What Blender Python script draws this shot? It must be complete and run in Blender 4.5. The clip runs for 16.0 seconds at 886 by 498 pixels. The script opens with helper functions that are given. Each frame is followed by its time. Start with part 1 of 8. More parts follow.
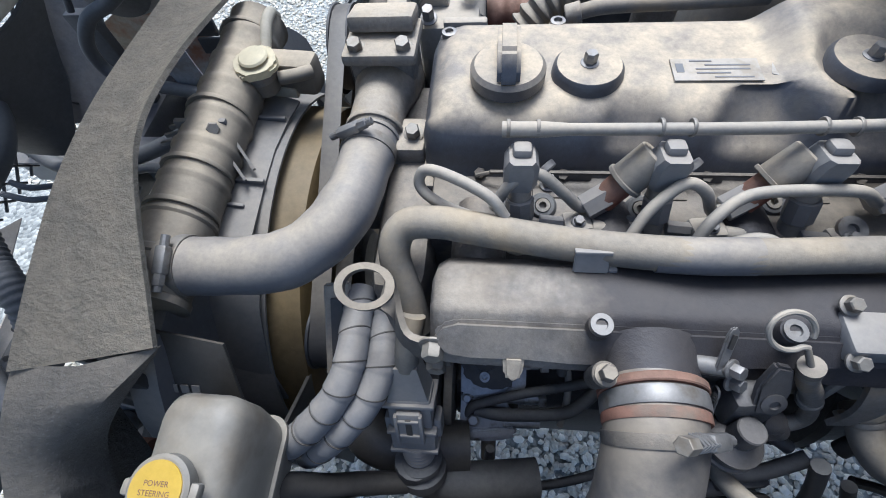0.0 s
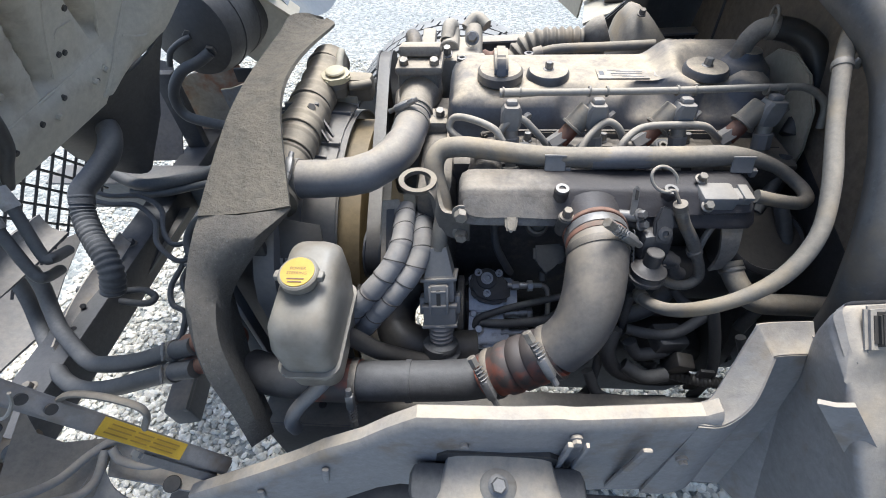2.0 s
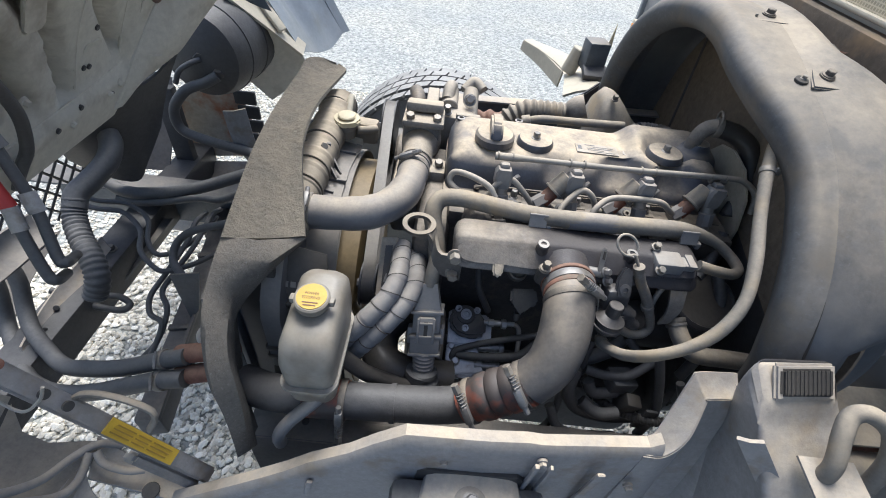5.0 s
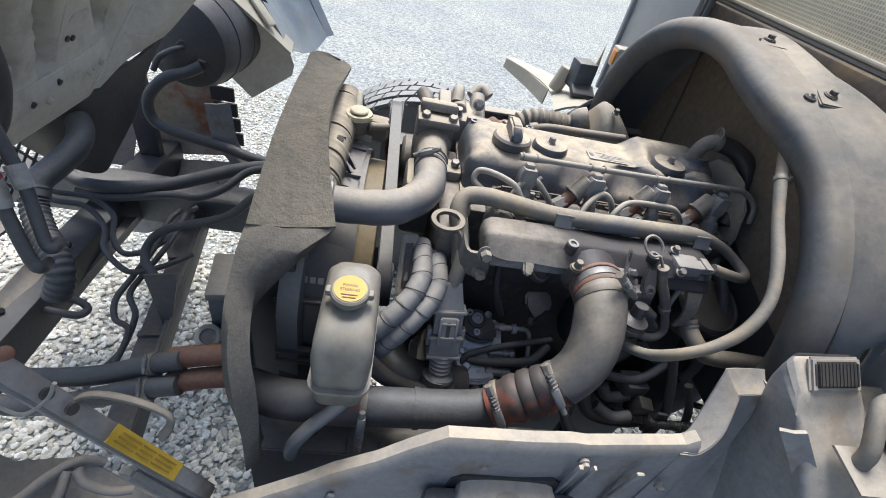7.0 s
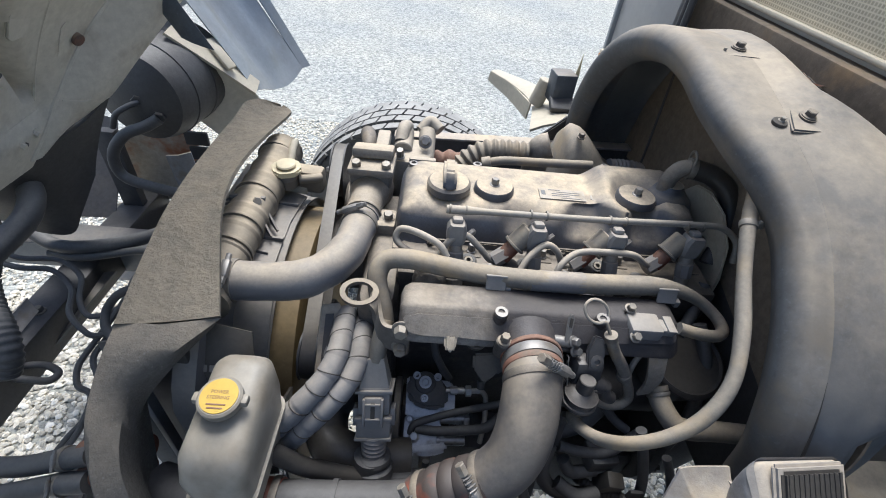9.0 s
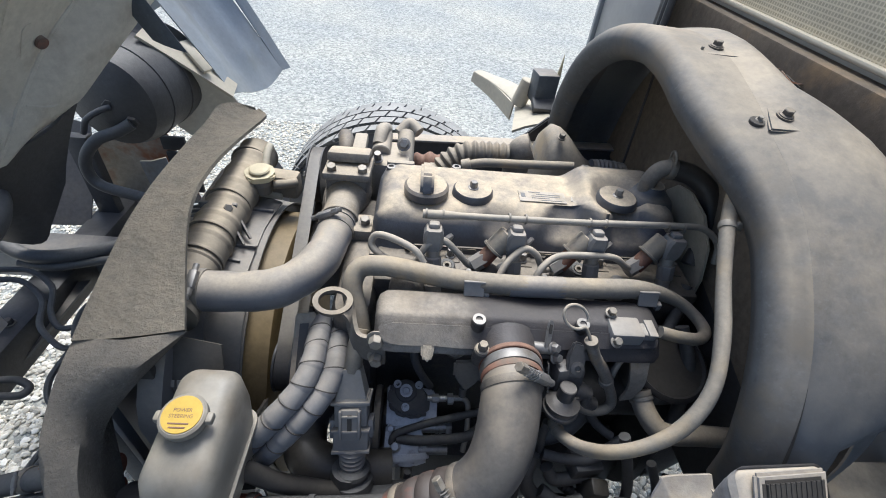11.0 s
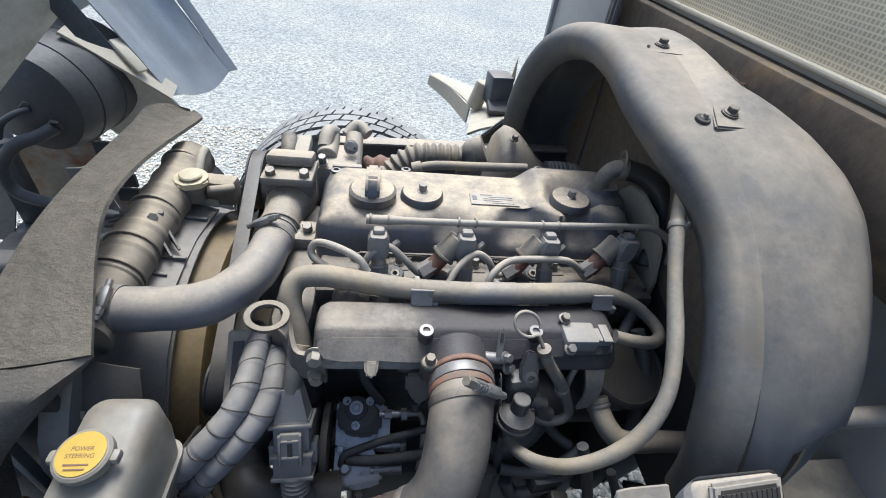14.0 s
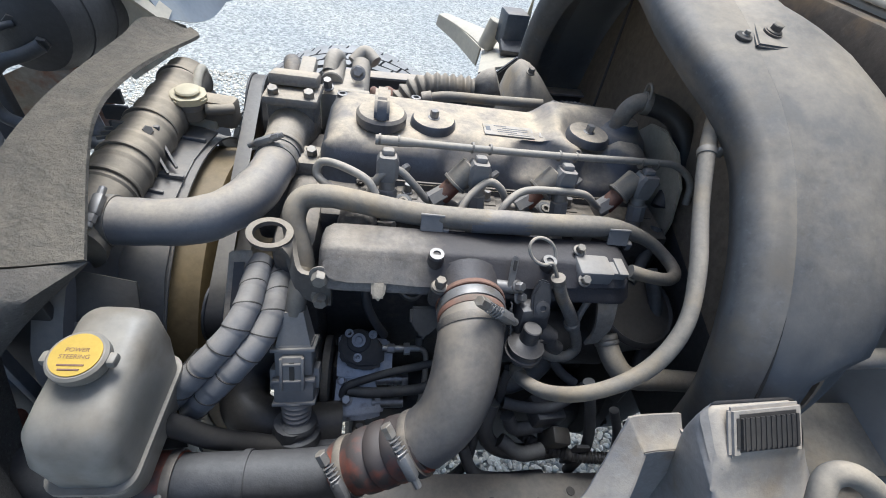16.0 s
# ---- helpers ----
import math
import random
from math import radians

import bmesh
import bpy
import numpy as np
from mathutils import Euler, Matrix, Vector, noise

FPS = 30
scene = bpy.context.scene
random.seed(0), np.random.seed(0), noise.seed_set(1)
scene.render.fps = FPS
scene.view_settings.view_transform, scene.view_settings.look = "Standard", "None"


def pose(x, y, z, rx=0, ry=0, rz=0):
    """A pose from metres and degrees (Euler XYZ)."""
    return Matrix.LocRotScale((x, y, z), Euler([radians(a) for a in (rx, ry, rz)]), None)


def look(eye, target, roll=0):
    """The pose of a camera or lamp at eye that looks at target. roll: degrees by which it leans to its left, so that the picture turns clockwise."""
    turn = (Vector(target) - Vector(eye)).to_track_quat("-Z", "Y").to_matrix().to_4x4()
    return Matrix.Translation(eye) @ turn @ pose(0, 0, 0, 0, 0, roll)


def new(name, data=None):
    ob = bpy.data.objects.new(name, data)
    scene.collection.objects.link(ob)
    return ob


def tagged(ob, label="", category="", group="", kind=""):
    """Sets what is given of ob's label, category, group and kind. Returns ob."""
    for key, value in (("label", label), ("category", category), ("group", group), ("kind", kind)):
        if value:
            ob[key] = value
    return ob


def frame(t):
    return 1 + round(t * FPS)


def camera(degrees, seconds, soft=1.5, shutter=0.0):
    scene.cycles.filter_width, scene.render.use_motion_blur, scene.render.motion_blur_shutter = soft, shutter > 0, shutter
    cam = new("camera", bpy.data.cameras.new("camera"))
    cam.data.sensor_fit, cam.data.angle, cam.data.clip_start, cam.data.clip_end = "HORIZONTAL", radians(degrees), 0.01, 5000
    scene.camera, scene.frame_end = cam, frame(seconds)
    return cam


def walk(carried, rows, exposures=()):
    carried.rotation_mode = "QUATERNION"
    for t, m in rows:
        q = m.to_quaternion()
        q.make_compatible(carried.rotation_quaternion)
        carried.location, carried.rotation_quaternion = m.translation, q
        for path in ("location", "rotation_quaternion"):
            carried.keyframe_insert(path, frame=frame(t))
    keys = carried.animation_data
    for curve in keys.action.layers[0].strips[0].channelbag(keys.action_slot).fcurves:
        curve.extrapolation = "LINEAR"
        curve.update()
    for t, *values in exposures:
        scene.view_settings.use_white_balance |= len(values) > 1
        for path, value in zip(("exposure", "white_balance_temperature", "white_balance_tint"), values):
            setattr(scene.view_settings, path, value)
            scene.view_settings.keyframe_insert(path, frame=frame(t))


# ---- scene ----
cam = camera(89.7, 16.0, soft=1.0)
PATH = [
    (0, (0.128, 0.115, 1.338), (-0.07, 1.099, -0.393), -8.0),
    (0.5, (0.124, -0.021, 1.373), (-0.024, 1.139, -0.25), -4.6),
    (1, (0.122, -0.1, 1.382), (-0.022, 1.154, -0.17), -4.0),
    (1.5, (0.127, -0.152, 1.382), (-0.003, 1.148, -0.133), -3.5),
    (2, (0.096, -0.207, 1.387), (-0.016, 1.134, -0.092), -2.5),
    (2.5, (0.091, -0.248, 1.414), (-0.024, 1.127, -0.034), -1.3),
    (3, (0.12, -0.277, 1.435), (-0.007, 1.116, 0.005), -0.3),
    (3.5, (0.1, -0.296, 1.455), (-0.041, 1.107, 0.037), 0.3),
    (4, (0.065, -0.289, 1.509), (-0.059, 1.135, 0.11), 1.9),
    (4.5, (0.05, -0.27, 1.499), (0.017, 1.172, 0.114), 5.0),
    (4.7, (0.053, -0.256, 1.481), (0.06, 1.187, 0.097), 6.2),
    (6.8, (-0.094, -0.27, 1.382), (0.189, 1.238, 0.1), 15.1),
    (7, (-0.074, -0.268, 1.395), (0.219, 1.245, 0.12), 15.0),
    (7.5, (-0.028, -0.261, 1.418), (0.262, 1.262, 0.154), 14.0),
    (8, (0.025, -0.224, 1.434), (0.246, 1.298, 0.155), 11.3),
    (8.5, (0.081, -0.173, 1.448), (0.219, 1.343, 0.15), 8.4),
    (9, (0.102, -0.147, 1.447), (0.207, 1.365, 0.143), 7.1),
    (9.2, (0.109, -0.14, 1.449), (0.204, 1.368, 0.139), 6.7),
    (11.5, (0.133, -0.123, 1.443), (0.305, 1.398, 0.155), 7.2),
    (12, (0.15, -0.107, 1.445), (0.354, 1.422, 0.173), 7.2),
    (12.5, (0.155, -0.104, 1.443), (0.38, 1.427, 0.176), 7.3),
    (13, (0.151, -0.108, 1.441), (0.393, 1.424, 0.178), 7.6),
    (13.5, (0.153, -0.106, 1.437), (0.415, 1.426, 0.179), 8.2),
    (14, (0.156, -0.104, 1.425), (0.437, 1.42, 0.161), 9.0),
    (14.5, (0.153, -0.107, 1.408), (0.445, 1.4, 0.127), 9.9),
    (15, (0.148, -0.113, 1.395), (0.448, 1.373, 0.091), 10.9),
    (15.5, (0.148, -0.114, 1.378), (0.451, 1.335, 0.034), 11.6),
    (16, (0.144, -0.118, 1.367), (0.449, 1.304, -0.005), 12.2),
]
EXPOSURE = 0.7
walk(cam, [(t, look(eye, target, roll)) for t, eye, target, roll in PATH], [(0.0, EXPOSURE - 0.45, 5300, 9), (0.8, EXPOSURE - 0.22, 5480, 9), (3.0, EXPOSURE - 0.08, 5720, 8), (4.7, EXPOSURE - 0.24, 5800, 9), (8.0, EXPOSURE - 0.32, 5800, 9), (12.0, EXPOSURE - 0.35, 5720, 8), (16.0, EXPOSURE - 0.33, 5520, 8)])

# ---- sky and sun ----
SUN_AZ, SUN_EL = radians(-4), radians(64)      # azimuth clockwise from +y
world = bpy.data.worlds.new("sky")
scene.world = world
world.use_nodes = True
wn = world.node_tree.nodes
sky = wn.new("ShaderNodeTexSky")
sky.sky_type, sky.sun_disc = "NISHITA", False
sky.sun_elevation, sky.sun_rotation = SUN_EL, SUN_AZ
sky.dust_density, sky.air_density, sky.ozone_density = 3.5, 1.0, 1.2
world.node_tree.links.new(sky.outputs[0], wn["Background"].inputs[0])
wn["Background"].inputs[1].default_value = 0.14
sun = new("sun", bpy.data.lights.new("sun", "SUN"))
sun.data.energy, sun.data.angle, sun.data.color = 3.5, radians(28), (1.0, 0.95, 0.87)
sdir = Vector((math.sin(SUN_AZ) * math.cos(SUN_EL), math.cos(SUN_AZ) * math.cos(SUN_EL), math.sin(SUN_EL)))
sun.matrix_world = look(sdir * 20, (0, 0, 0))


# ---- materials ----
# Dust colour, warmed and brightened to paint warm light on top faces too.
DUST_AND_TOPLIGHT = (0.66, 0.54, 0.375)


def mat(name, col, rough=0.6, metal=0.0, dust=0.4, grain=90.0, bump=0.2, var=0.25, dustcol=DUST_AND_TOPLIGHT, spec=0.5, big=9.0, stain=None, soot=None, speck=0.3, face=(0.15, 0.92), patch=0.55, depth=0.0013):
    """A procedural surface: base colour with grain and broad stains, and on what faces upward road dust whose tint also
    paints warm top light.
    """
    m = bpy.data.materials.new(name)
    m.use_nodes = True
    nt = m.node_tree
    N, L = nt.nodes, nt.links
    b = N["Principled BSDF"]
    tc = N.new("ShaderNodeTexCoord")
    geo = N.new("ShaderNodeNewGeometry")

    def noise_tex(scale, detail, rough_=0.6):
        n = N.new("ShaderNodeTexNoise")
        n.inputs["Scale"].default_value, n.inputs["Detail"].default_value, n.inputs["Roughness"].default_value = scale, detail, rough_
        L.new(geo.outputs["Position"], n.inputs["Vector"])
        return n

    def ramp(src, lo, hi, a=0.0, z=1.0):
        r = N.new("ShaderNodeMapRange")
        r.inputs[1].default_value, r.inputs[2].default_value, r.inputs[3].default_value, r.inputs[4].default_value = lo, hi, a, z
        L.new(src, r.inputs[0])
        return r.outputs[0]

    def mix(fac, a, z):
        x = N.new("ShaderNodeMix")
        x.data_type = "RGBA"
        L.new(fac, x.inputs[0])
        for sock, v in ((x.inputs[6], a), (x.inputs[7], z)):
            if isinstance(v, tuple):
                sock.default_value = (*v, 1)
            else:
                L.new(v, sock)
        return x.outputs[2]

    def math_node(op, a, z):
        x = N.new("ShaderNodeMath")
        x.operation, x.use_clamp = op, True
        for sock, v in ((x.inputs[0], a), (x.inputs[1], z)):
            if isinstance(v, float):
                sock.default_value = v
            else:
                L.new(v, sock)
        return x.outputs[0]

    col = tuple(0.8 * c for c in col)
    fine, broad = noise_tex(grain, 6, 0.7), noise_tex(big, 7, 0.7)
    var, full = var * 0.7, var
    dark = tuple(c * (1 - var) for c in col)
    light = tuple(min(1, c * (1 + var) + 0.02 * var) for c in col)
    base = mix(ramp(fine.outputs[0], 0.3, 0.7), dark, light)
    base = mix(ramp(broad.outputs[0], 0.42, 0.72, 0.0, 0.55), base, tuple(c * (1 - 0.8 * var) for c in col))
    chips = noise_tex(grain * 2.6, 2, 0.5)
    base = mix(ramp(chips.outputs[0], 0.62, 0.72, 0.0, min(0.7, 1.5 * full) * speck), base, tuple(min(0.6, c * 1.9 + 0.03) for c in col))
    base = mix(ramp(chips.outputs[0], 0.38, 0.29, 0.0, min(0.7, 1.5 * full) * speck), base, tuple(c * 0.4 for c in col))
    if stain:
        sn = noise_tex(stain[1], 5, 0.6)
        base = mix(ramp(sn.outputs[0], stain[2], stain[3]), base, stain[0])
    if dust > 0:
        sep = N.new("ShaderNodeSeparateXYZ")
        L.new(geo.outputs["Normal"], sep.inputs[0])
        up = ramp(sep.outputs[2], face[0], face[1])
        lay = math_node("MULTIPLY", up, ramp(broad.outputs[0], 0.38, 0.60, patch, 1.0))
        lay = math_node("MULTIPLY", lay, ramp(fine.outputs[0], 0.25, 0.60, 0.75, 1.0))
        lay = math_node("MULTIPLY", lay, float(dust))
        lay = math_node("ADD", lay, float(dust * 0.04))
        base = mix(lay, base, dustcol)
        rr = N.new("ShaderNodeMix")
        L.new(lay, rr.inputs[0])
        rr.inputs[2].default_value, rr.inputs[3].default_value = rough, 0.95
        L.new(rr.outputs[0], b.inputs["Roughness"])
        if metal:
            L.new(ramp(lay, 0.0, 0.6, metal, 0.0), b.inputs["Metallic"])
    else:
        b.inputs["Roughness"].default_value, b.inputs["Metallic"].default_value = rough, metal
    if soot:
        sp = N.new("ShaderNodeSeparateXYZ")
        L.new(geo.outputs["Position"], sp.inputs[0])
        edge = N.new("ShaderNodeMath")
        edge.operation = "MULTIPLY_ADD"
        L.new(noise_tex(12.0, 5, 0.6).outputs[0], edge.inputs[0])
        edge.inputs[1].default_value = 0.22
        L.new(sp.outputs[0], edge.inputs[2])
        base = mix(ramp(edge.outputs[0], soot[1], soot[2], 0.0, soot[3]), base, soot[0])
    L.new(base, b.inputs["Base Color"])
    b.inputs["Specular IOR Level"].default_value = spec
    if bump:
        bn = N.new("ShaderNodeBump")
        bn.inputs["Strength"].default_value, bn.inputs["Distance"].default_value = min(1.0, bump * 1.3), depth
        L.new(fine.outputs[0], bn.inputs["Height"])
        b2 = N.new("ShaderNodeBump")
        b2.inputs["Strength"].default_value, b2.inputs["Distance"].default_value = min(1.0, bump * 1.6), 0.003
        L.new(broad.outputs[0], b2.inputs["Height"])
        L.new(bn.outputs[0], b2.inputs["Normal"])
        L.new(b2.outputs[0], b.inputs["Normal"])
    return m


M_COVER = mat("valve_cover_metal", (0.082, 0.092, 0.115), 0.36, 0.1, 0.95, 140, 0.2, 0.25, big=13.0, stain=((0.15, 0.14, 0.125), 12.0, 0.55, 0.76), face=(0.55, 0.97), patch=0.35)
M_CAST = mat("cast_aluminium", (0.195, 0.192, 0.188), 0.5, 0.2, 0.75, 160, 0.45, 0.35, stain=((0.21, 0.16, 0.105), 24.0, 0.54, 0.74))
M_MANI = mat("sooty_manifold_metal", (0.180, 0.170, 0.160), 0.5, 0.15, 0.38, 150, 0.4, 0.4, stain=((0.050, 0.047, 0.049), 15.0, 0.46, 0.60), soot=((0.040, 0.037, 0.041), 0.27, 0.35, 0.85), patch=0.25, face=(0.4, 1.0))
M_CASTD = mat("sooty_cast_iron", (0.078, 0.077, 0.080), 0.5, 0.2, 0.35, 120, 0.45, 0.35, stain=((0.13, 0.11, 0.09), 30.0, 0.55, 0.72))
M_HOSE = mat("rubber_hose", (0.135, 0.147, 0.172), 0.36, 0, 0.62, 220, 0.1, 0.15, big=14.0, stain=((0.20, 0.185, 0.165), 10.0, 0.54, 0.74), face=(0.3, 0.98))
M_TAN = mat("dusty_wrapped_pipe", (0.165, 0.16, 0.148), 0.65, 0, 0.52, 150, 0.25, 0.22, big=14.0, stain=((0.22, 0.175, 0.115), 13.0, 0.50, 0.66))
M_ELBOW = mat("elbow_rubber", (0.088, 0.087, 0.092), 0.42, 0, 0.40, 120, 0.12, 0.25, big=9.0, stain=((0.19, 0.165, 0.135), 7.0, 0.53, 0.66), face=(0.25, 1.0), patch=0.2)
M_BLACK = mat("black_plastic", (0.034, 0.035, 0.038), 0.42, 0, 0.10, 150, 0.1, 0.2)
M_RUBBER = mat("black_rubber", (0.062, 0.063, 0.067), 0.5, 0, 0.38, 150, 0.15, 0.25, dustcol=(0.36, 0.34, 0.30), big=14.0)
M_DARK = mat("grimy_black_paint", (0.056, 0.055, 0.057), 0.5, 0, 0.25, 90, 0.3, 0.3, dustcol=(0.30, 0.28, 0.25))
M_FLAP = mat("rubber_sheet", (0.152, 0.139, 0.113), 0.88, 0, 0.28, 75, 0.9, 0.3, big=24.0, speck=0.6, depth=0.006)
M_FLAPD = mat("dark_rubber_skirt", (0.115, 0.110, 0.102), 0.72, 0, 0.30, 120, 0.9, 0.3, speck=1.0, depth=0.003)
M_SHROUD = mat("grey_shroud_plastic", (0.135, 0.142, 0.155), 0.45, 0, 0.35, 120, 0.1, 0.15)
M_SHROUDD = mat("dark_shroud_plastic", (0.032, 0.033, 0.036), 0.5, 0, 0.15, 120, 0.15, 0.2)
M_TANK = mat("radiator_tank_plastic", (0.155, 0.142, 0.118), 0.55, 0, 0.8, 100, 0.15, 0.2)
M_FAN = mat("tan_fan_plastic", (0.20, 0.135, 0.05), 0.55, 0, 0.15, 60, 0.1, 0.3)
M_RES = mat("frosted_grey_plastic", (0.235, 0.228, 0.205), 0.38, 0, 0.3, 60, 0.05, 0.12, big=16.0, stain=((0.105, 0.092, 0.075), 14.0, 0.50, 0.70))
M_VALVE = mat("dark_coated_metal", (0.066, 0.068, 0.076), 0.42, 0.2, 0.14, 140, 0.2, 0.3)
M_YELLOW = mat("yellow_plastic", (0.74, 0.47, 0.03), 0.5, 0, 0.12, 120, 0.05, 0.12)
M_CREAM = mat("cream_cap_paint", (0.80, 0.70, 0.45), 0.5, 0, 0.3, 60, 0.1, 0.2)
M_RAIL = mat("dusty_chassis_paint", (0.075, 0.082, 0.095), 0.5, 0.0, 0.3, 90, 0.25, 0.3)
# The high dust amount also paints bright light on upward lips and tops.
M_FRAME = mat("grey_undercoat_steel", (0.245, 0.252, 0.272), 0.48, 0.0, 0.75, 90, 0.3, 0.28, big=12.0, stain=((0.14, 0.108, 0.08), 15.0, 0.53, 0.73))
M_ARCH = mat("grey_blue_plastic", (0.066, 0.083, 0.106), 0.42, 0.0, 0.30, 90, 0.12, 0.3, big=6.0, stain=((0.105, 0.118, 0.132), 5.5, 0.48, 0.70), speck=0.6, face=(0.35, 0.98))
M_ARCHR = mat("dusty_arch_plastic", (0.068, 0.083, 0.104), 0.45, 0.0, 0.55, 70, 0.16, 0.3, big=7.0, stain=((0.100, 0.108, 0.118), 5.0, 0.46, 0.68), speck=0.6, face=(0.45, 0.98), patch=0.4)
M_RIM = mat("beige_dusted_arch_rim", (0.074, 0.086, 0.102), 0.5, 0.0, 0.72, 70, 0.16, 0.3, big=7.0, dustcol=(0.46, 0.385, 0.28), stain=((0.10, 0.088, 0.072), 9.0, 0.50, 0.68), speck=0.6, face=(0.15, 0.95), patch=0.5)
M_INNER = mat("dusty_dark_liner", (0.21, 0.172, 0.130), 0.8, 0.0, 0.35, 70, 0.3, 0.35)
M_CREAMP = mat("dusty_cream_plate", (0.50, 0.46, 0.36), 0.6, 0.0, 0.3, 80, 0.15, 0.2)
M_CAB = mat("grey_cab_primer", (0.66, 0.625, 0.53), 0.55, 0, 0.2, 60, 0.15, 0.2, big=7.0, stain=((0.30, 0.255, 0.20), 8.0, 0.55, 0.74))
M_CABW = mat("pale_blue_cab_paint", (0.36, 0.39, 0.41), 0.18, 0, 0.15, 60, 0.05, 0.12, big=5.0, stain=((0.22, 0.22, 0.21), 6.0, 0.52, 0.74))
M_STEEL = mat("zinc_steel", (0.27, 0.26, 0.24), 0.5, 0.5, 0.32, 200, 0.1, 0.2, stain=((0.12, 0.10, 0.08), 45.0, 0.52, 0.68))
M_STEELB = mat("clean_zinc", (0.27, 0.27, 0.27), 0.45, 0.6, 0.16, 200, 0.05, 0.2, stain=((0.13, 0.11, 0.09), 45.0, 0.54, 0.70))
M_PIPE = mat("steel_fuel_pipe", (0.33, 0.325, 0.31), 0.5, 0.4, 0.6, 160, 0.1, 0.2)
M_BROWN = mat("rusty_brown_steel", (0.20, 0.075, 0.048), 0.7, 0.1, 0.22, 160, 0.3, 0.35)
M_RUST = mat("rust_primer", (0.21, 0.088, 0.058), 0.75, 0, 0.22, 60, 0.3, 0.4, big=16.0, stain=((0.085, 0.068, 0.058), 18.0, 0.48, 0.62))
M_ORANGE = mat("orange_silicone", (0.40, 0.105, 0.055), 0.5, 0, 0.3, 120, 0.1, 0.25, dustcol=(0.14, 0.12, 0.10), stain=((0.065, 0.052, 0.047), 15.0, 0.40, 0.52))
M_TAPE = mat("grey_wrap_tape", (0.19, 0.205, 0.235), 0.42, 0, 0.4, 120, 0.15, 0.15)
M_CONN = mat("grey_connector_plastic", (0.235, 0.24, 0.25), 0.5, 0, 0.4, 120, 0.08, 0.12)
M_RED = mat("red_tape", (0.55, 0.03, 0.03), 0.5, 0, 0.1, 80, 0.05, 0.1)
M_TYRE = mat("tyre_rubber", (0.19, 0.188, 0.18), 0.85, 0, 0.9, 160, 0.3, 0.2, dustcol=(0.42, 0.41, 0.38))
M_WHITE = mat("cream_painted_steel", (0.62, 0.56, 0.43), 0.5, 0, 0.15, 60, 0.1, 0.15)
M_BODY = mat("grey_body_panel", (0.40, 0.40, 0.39), 0.5, 0, 0.15, 30, 0.08, 0.1)
M_WOOD = mat("weathered_dark_wood", (0.115, 0.088, 0.060), 0.8, 0, 0.10, 50, 0.4, 0.4, big=5.0, stain=((0.19, 0.125, 0.065), 9.0, 0.56, 0.72))
M_RIB = mat("woven_beige_sheet", (1.0, 0.93, 0.78), 0.75, 0, 0.1, 60, 0.1, 0.12)
N, L = M_RIB.node_tree.nodes, M_RIB.node_tree.links
gg = N.new("ShaderNodeNewGeometry")
sx = N.new("ShaderNodeSeparateXYZ")
cx = N.new("ShaderNodeCombineXYZ")
L.new(gg.outputs["Position"], sx.inputs[0])
L.new(sx.outputs[1], cx.inputs[0])
L.new(sx.outputs[2], cx.inputs[1])
wv = N.new("ShaderNodeTexBrick")
wv.offset = 0.0
wv.inputs["Scale"].default_value = 1.0
wv.inputs["Brick Width"].default_value, wv.inputs["Row Height"].default_value = 0.0072, 0.0072
wv.inputs["Mortar Size"].default_value, wv.inputs["Mortar Smooth"].default_value = 0.0016, 0.6
wv.inputs["Color1"].default_value, wv.inputs["Color2"].default_value, wv.inputs["Mortar"].default_value = (0.70, 0.66, 0.55, 1), (0.62, 0.58, 0.48, 1), (1.0, 0.97, 0.88, 1)
L.new(cx.outputs[0], wv.inputs["Vector"])
mw = N.new("ShaderNodeMix")
mw.data_type, mw.blend_type = "RGBA", "MULTIPLY"
mw.inputs[0].default_value = 1.0
old = N["Principled BSDF"].inputs["Base Color"].links[0].from_socket
L.new(old, mw.inputs[6])
L.new(wv.outputs[0], mw.inputs[7])
L.new(mw.outputs[2], N["Principled BSDF"].inputs["Base Color"])
M_LABEL = mat("white_label", (0.40, 0.40, 0.40), 0.45, 0, 0.5, 140, 0.05, 0.2, stain=((0.17, 0.16, 0.145), 55.0, 0.48, 0.66))
M_PRINT = mat("worn_label_print", (0.40, 0.24, 0.03), 0.6, 0, 0.1, 80, 0, 0.2)
M_INK = mat("grey_print", (0.22, 0.22, 0.22), 0.6, 0, 0, 80, 0, 0.1)
M_RUSTY = mat("rust_stained_beige_steel", (0.42, 0.37, 0.30), 0.7, 0, 0.3, 60, 0.3, 0.3, big=10.0, stain=((0.26, 0.10, 0.045), 7.0, 0.47, 0.60))
M_GRIME = mat("grimy_dusty_steel", (0.135, 0.128, 0.120), 0.55, 0.1, 0.5, 140, 0.3, 0.3, stain=((0.08, 0.07, 0.062), 22.0, 0.52, 0.7))
M_BARE = mat("bare_machined_metal", (0.52, 0.53, 0.55), 0.36, 0.85, 0.15, 160, 0.1, 0.25, big=18.0, stain=((0.12, 0.11, 0.10), 28.0, 0.54, 0.7))
M_MUD = mat("mud_caked_steel", (0.21, 0.165, 0.115), 0.85, 0, 0.5, 60, 0.7, 0.4, big=14.0, stain=((0.12, 0.07, 0.045), 16.0, 0.52, 0.7), speck=0.8)
M_AMBER = mat("amber_lens", (0.8, 0.3, 0.03), 0.2, 0, 0.1, 80, 0.02, 0.1)
M_BELT = mat("ribbed_belt", (0.035, 0.037, 0.042), 0.4, 0, 0.2, 150, 0.1, 0.2)


# ---- geometry helpers ----
BASE = {}


def V(*a):
    return Vector(a)


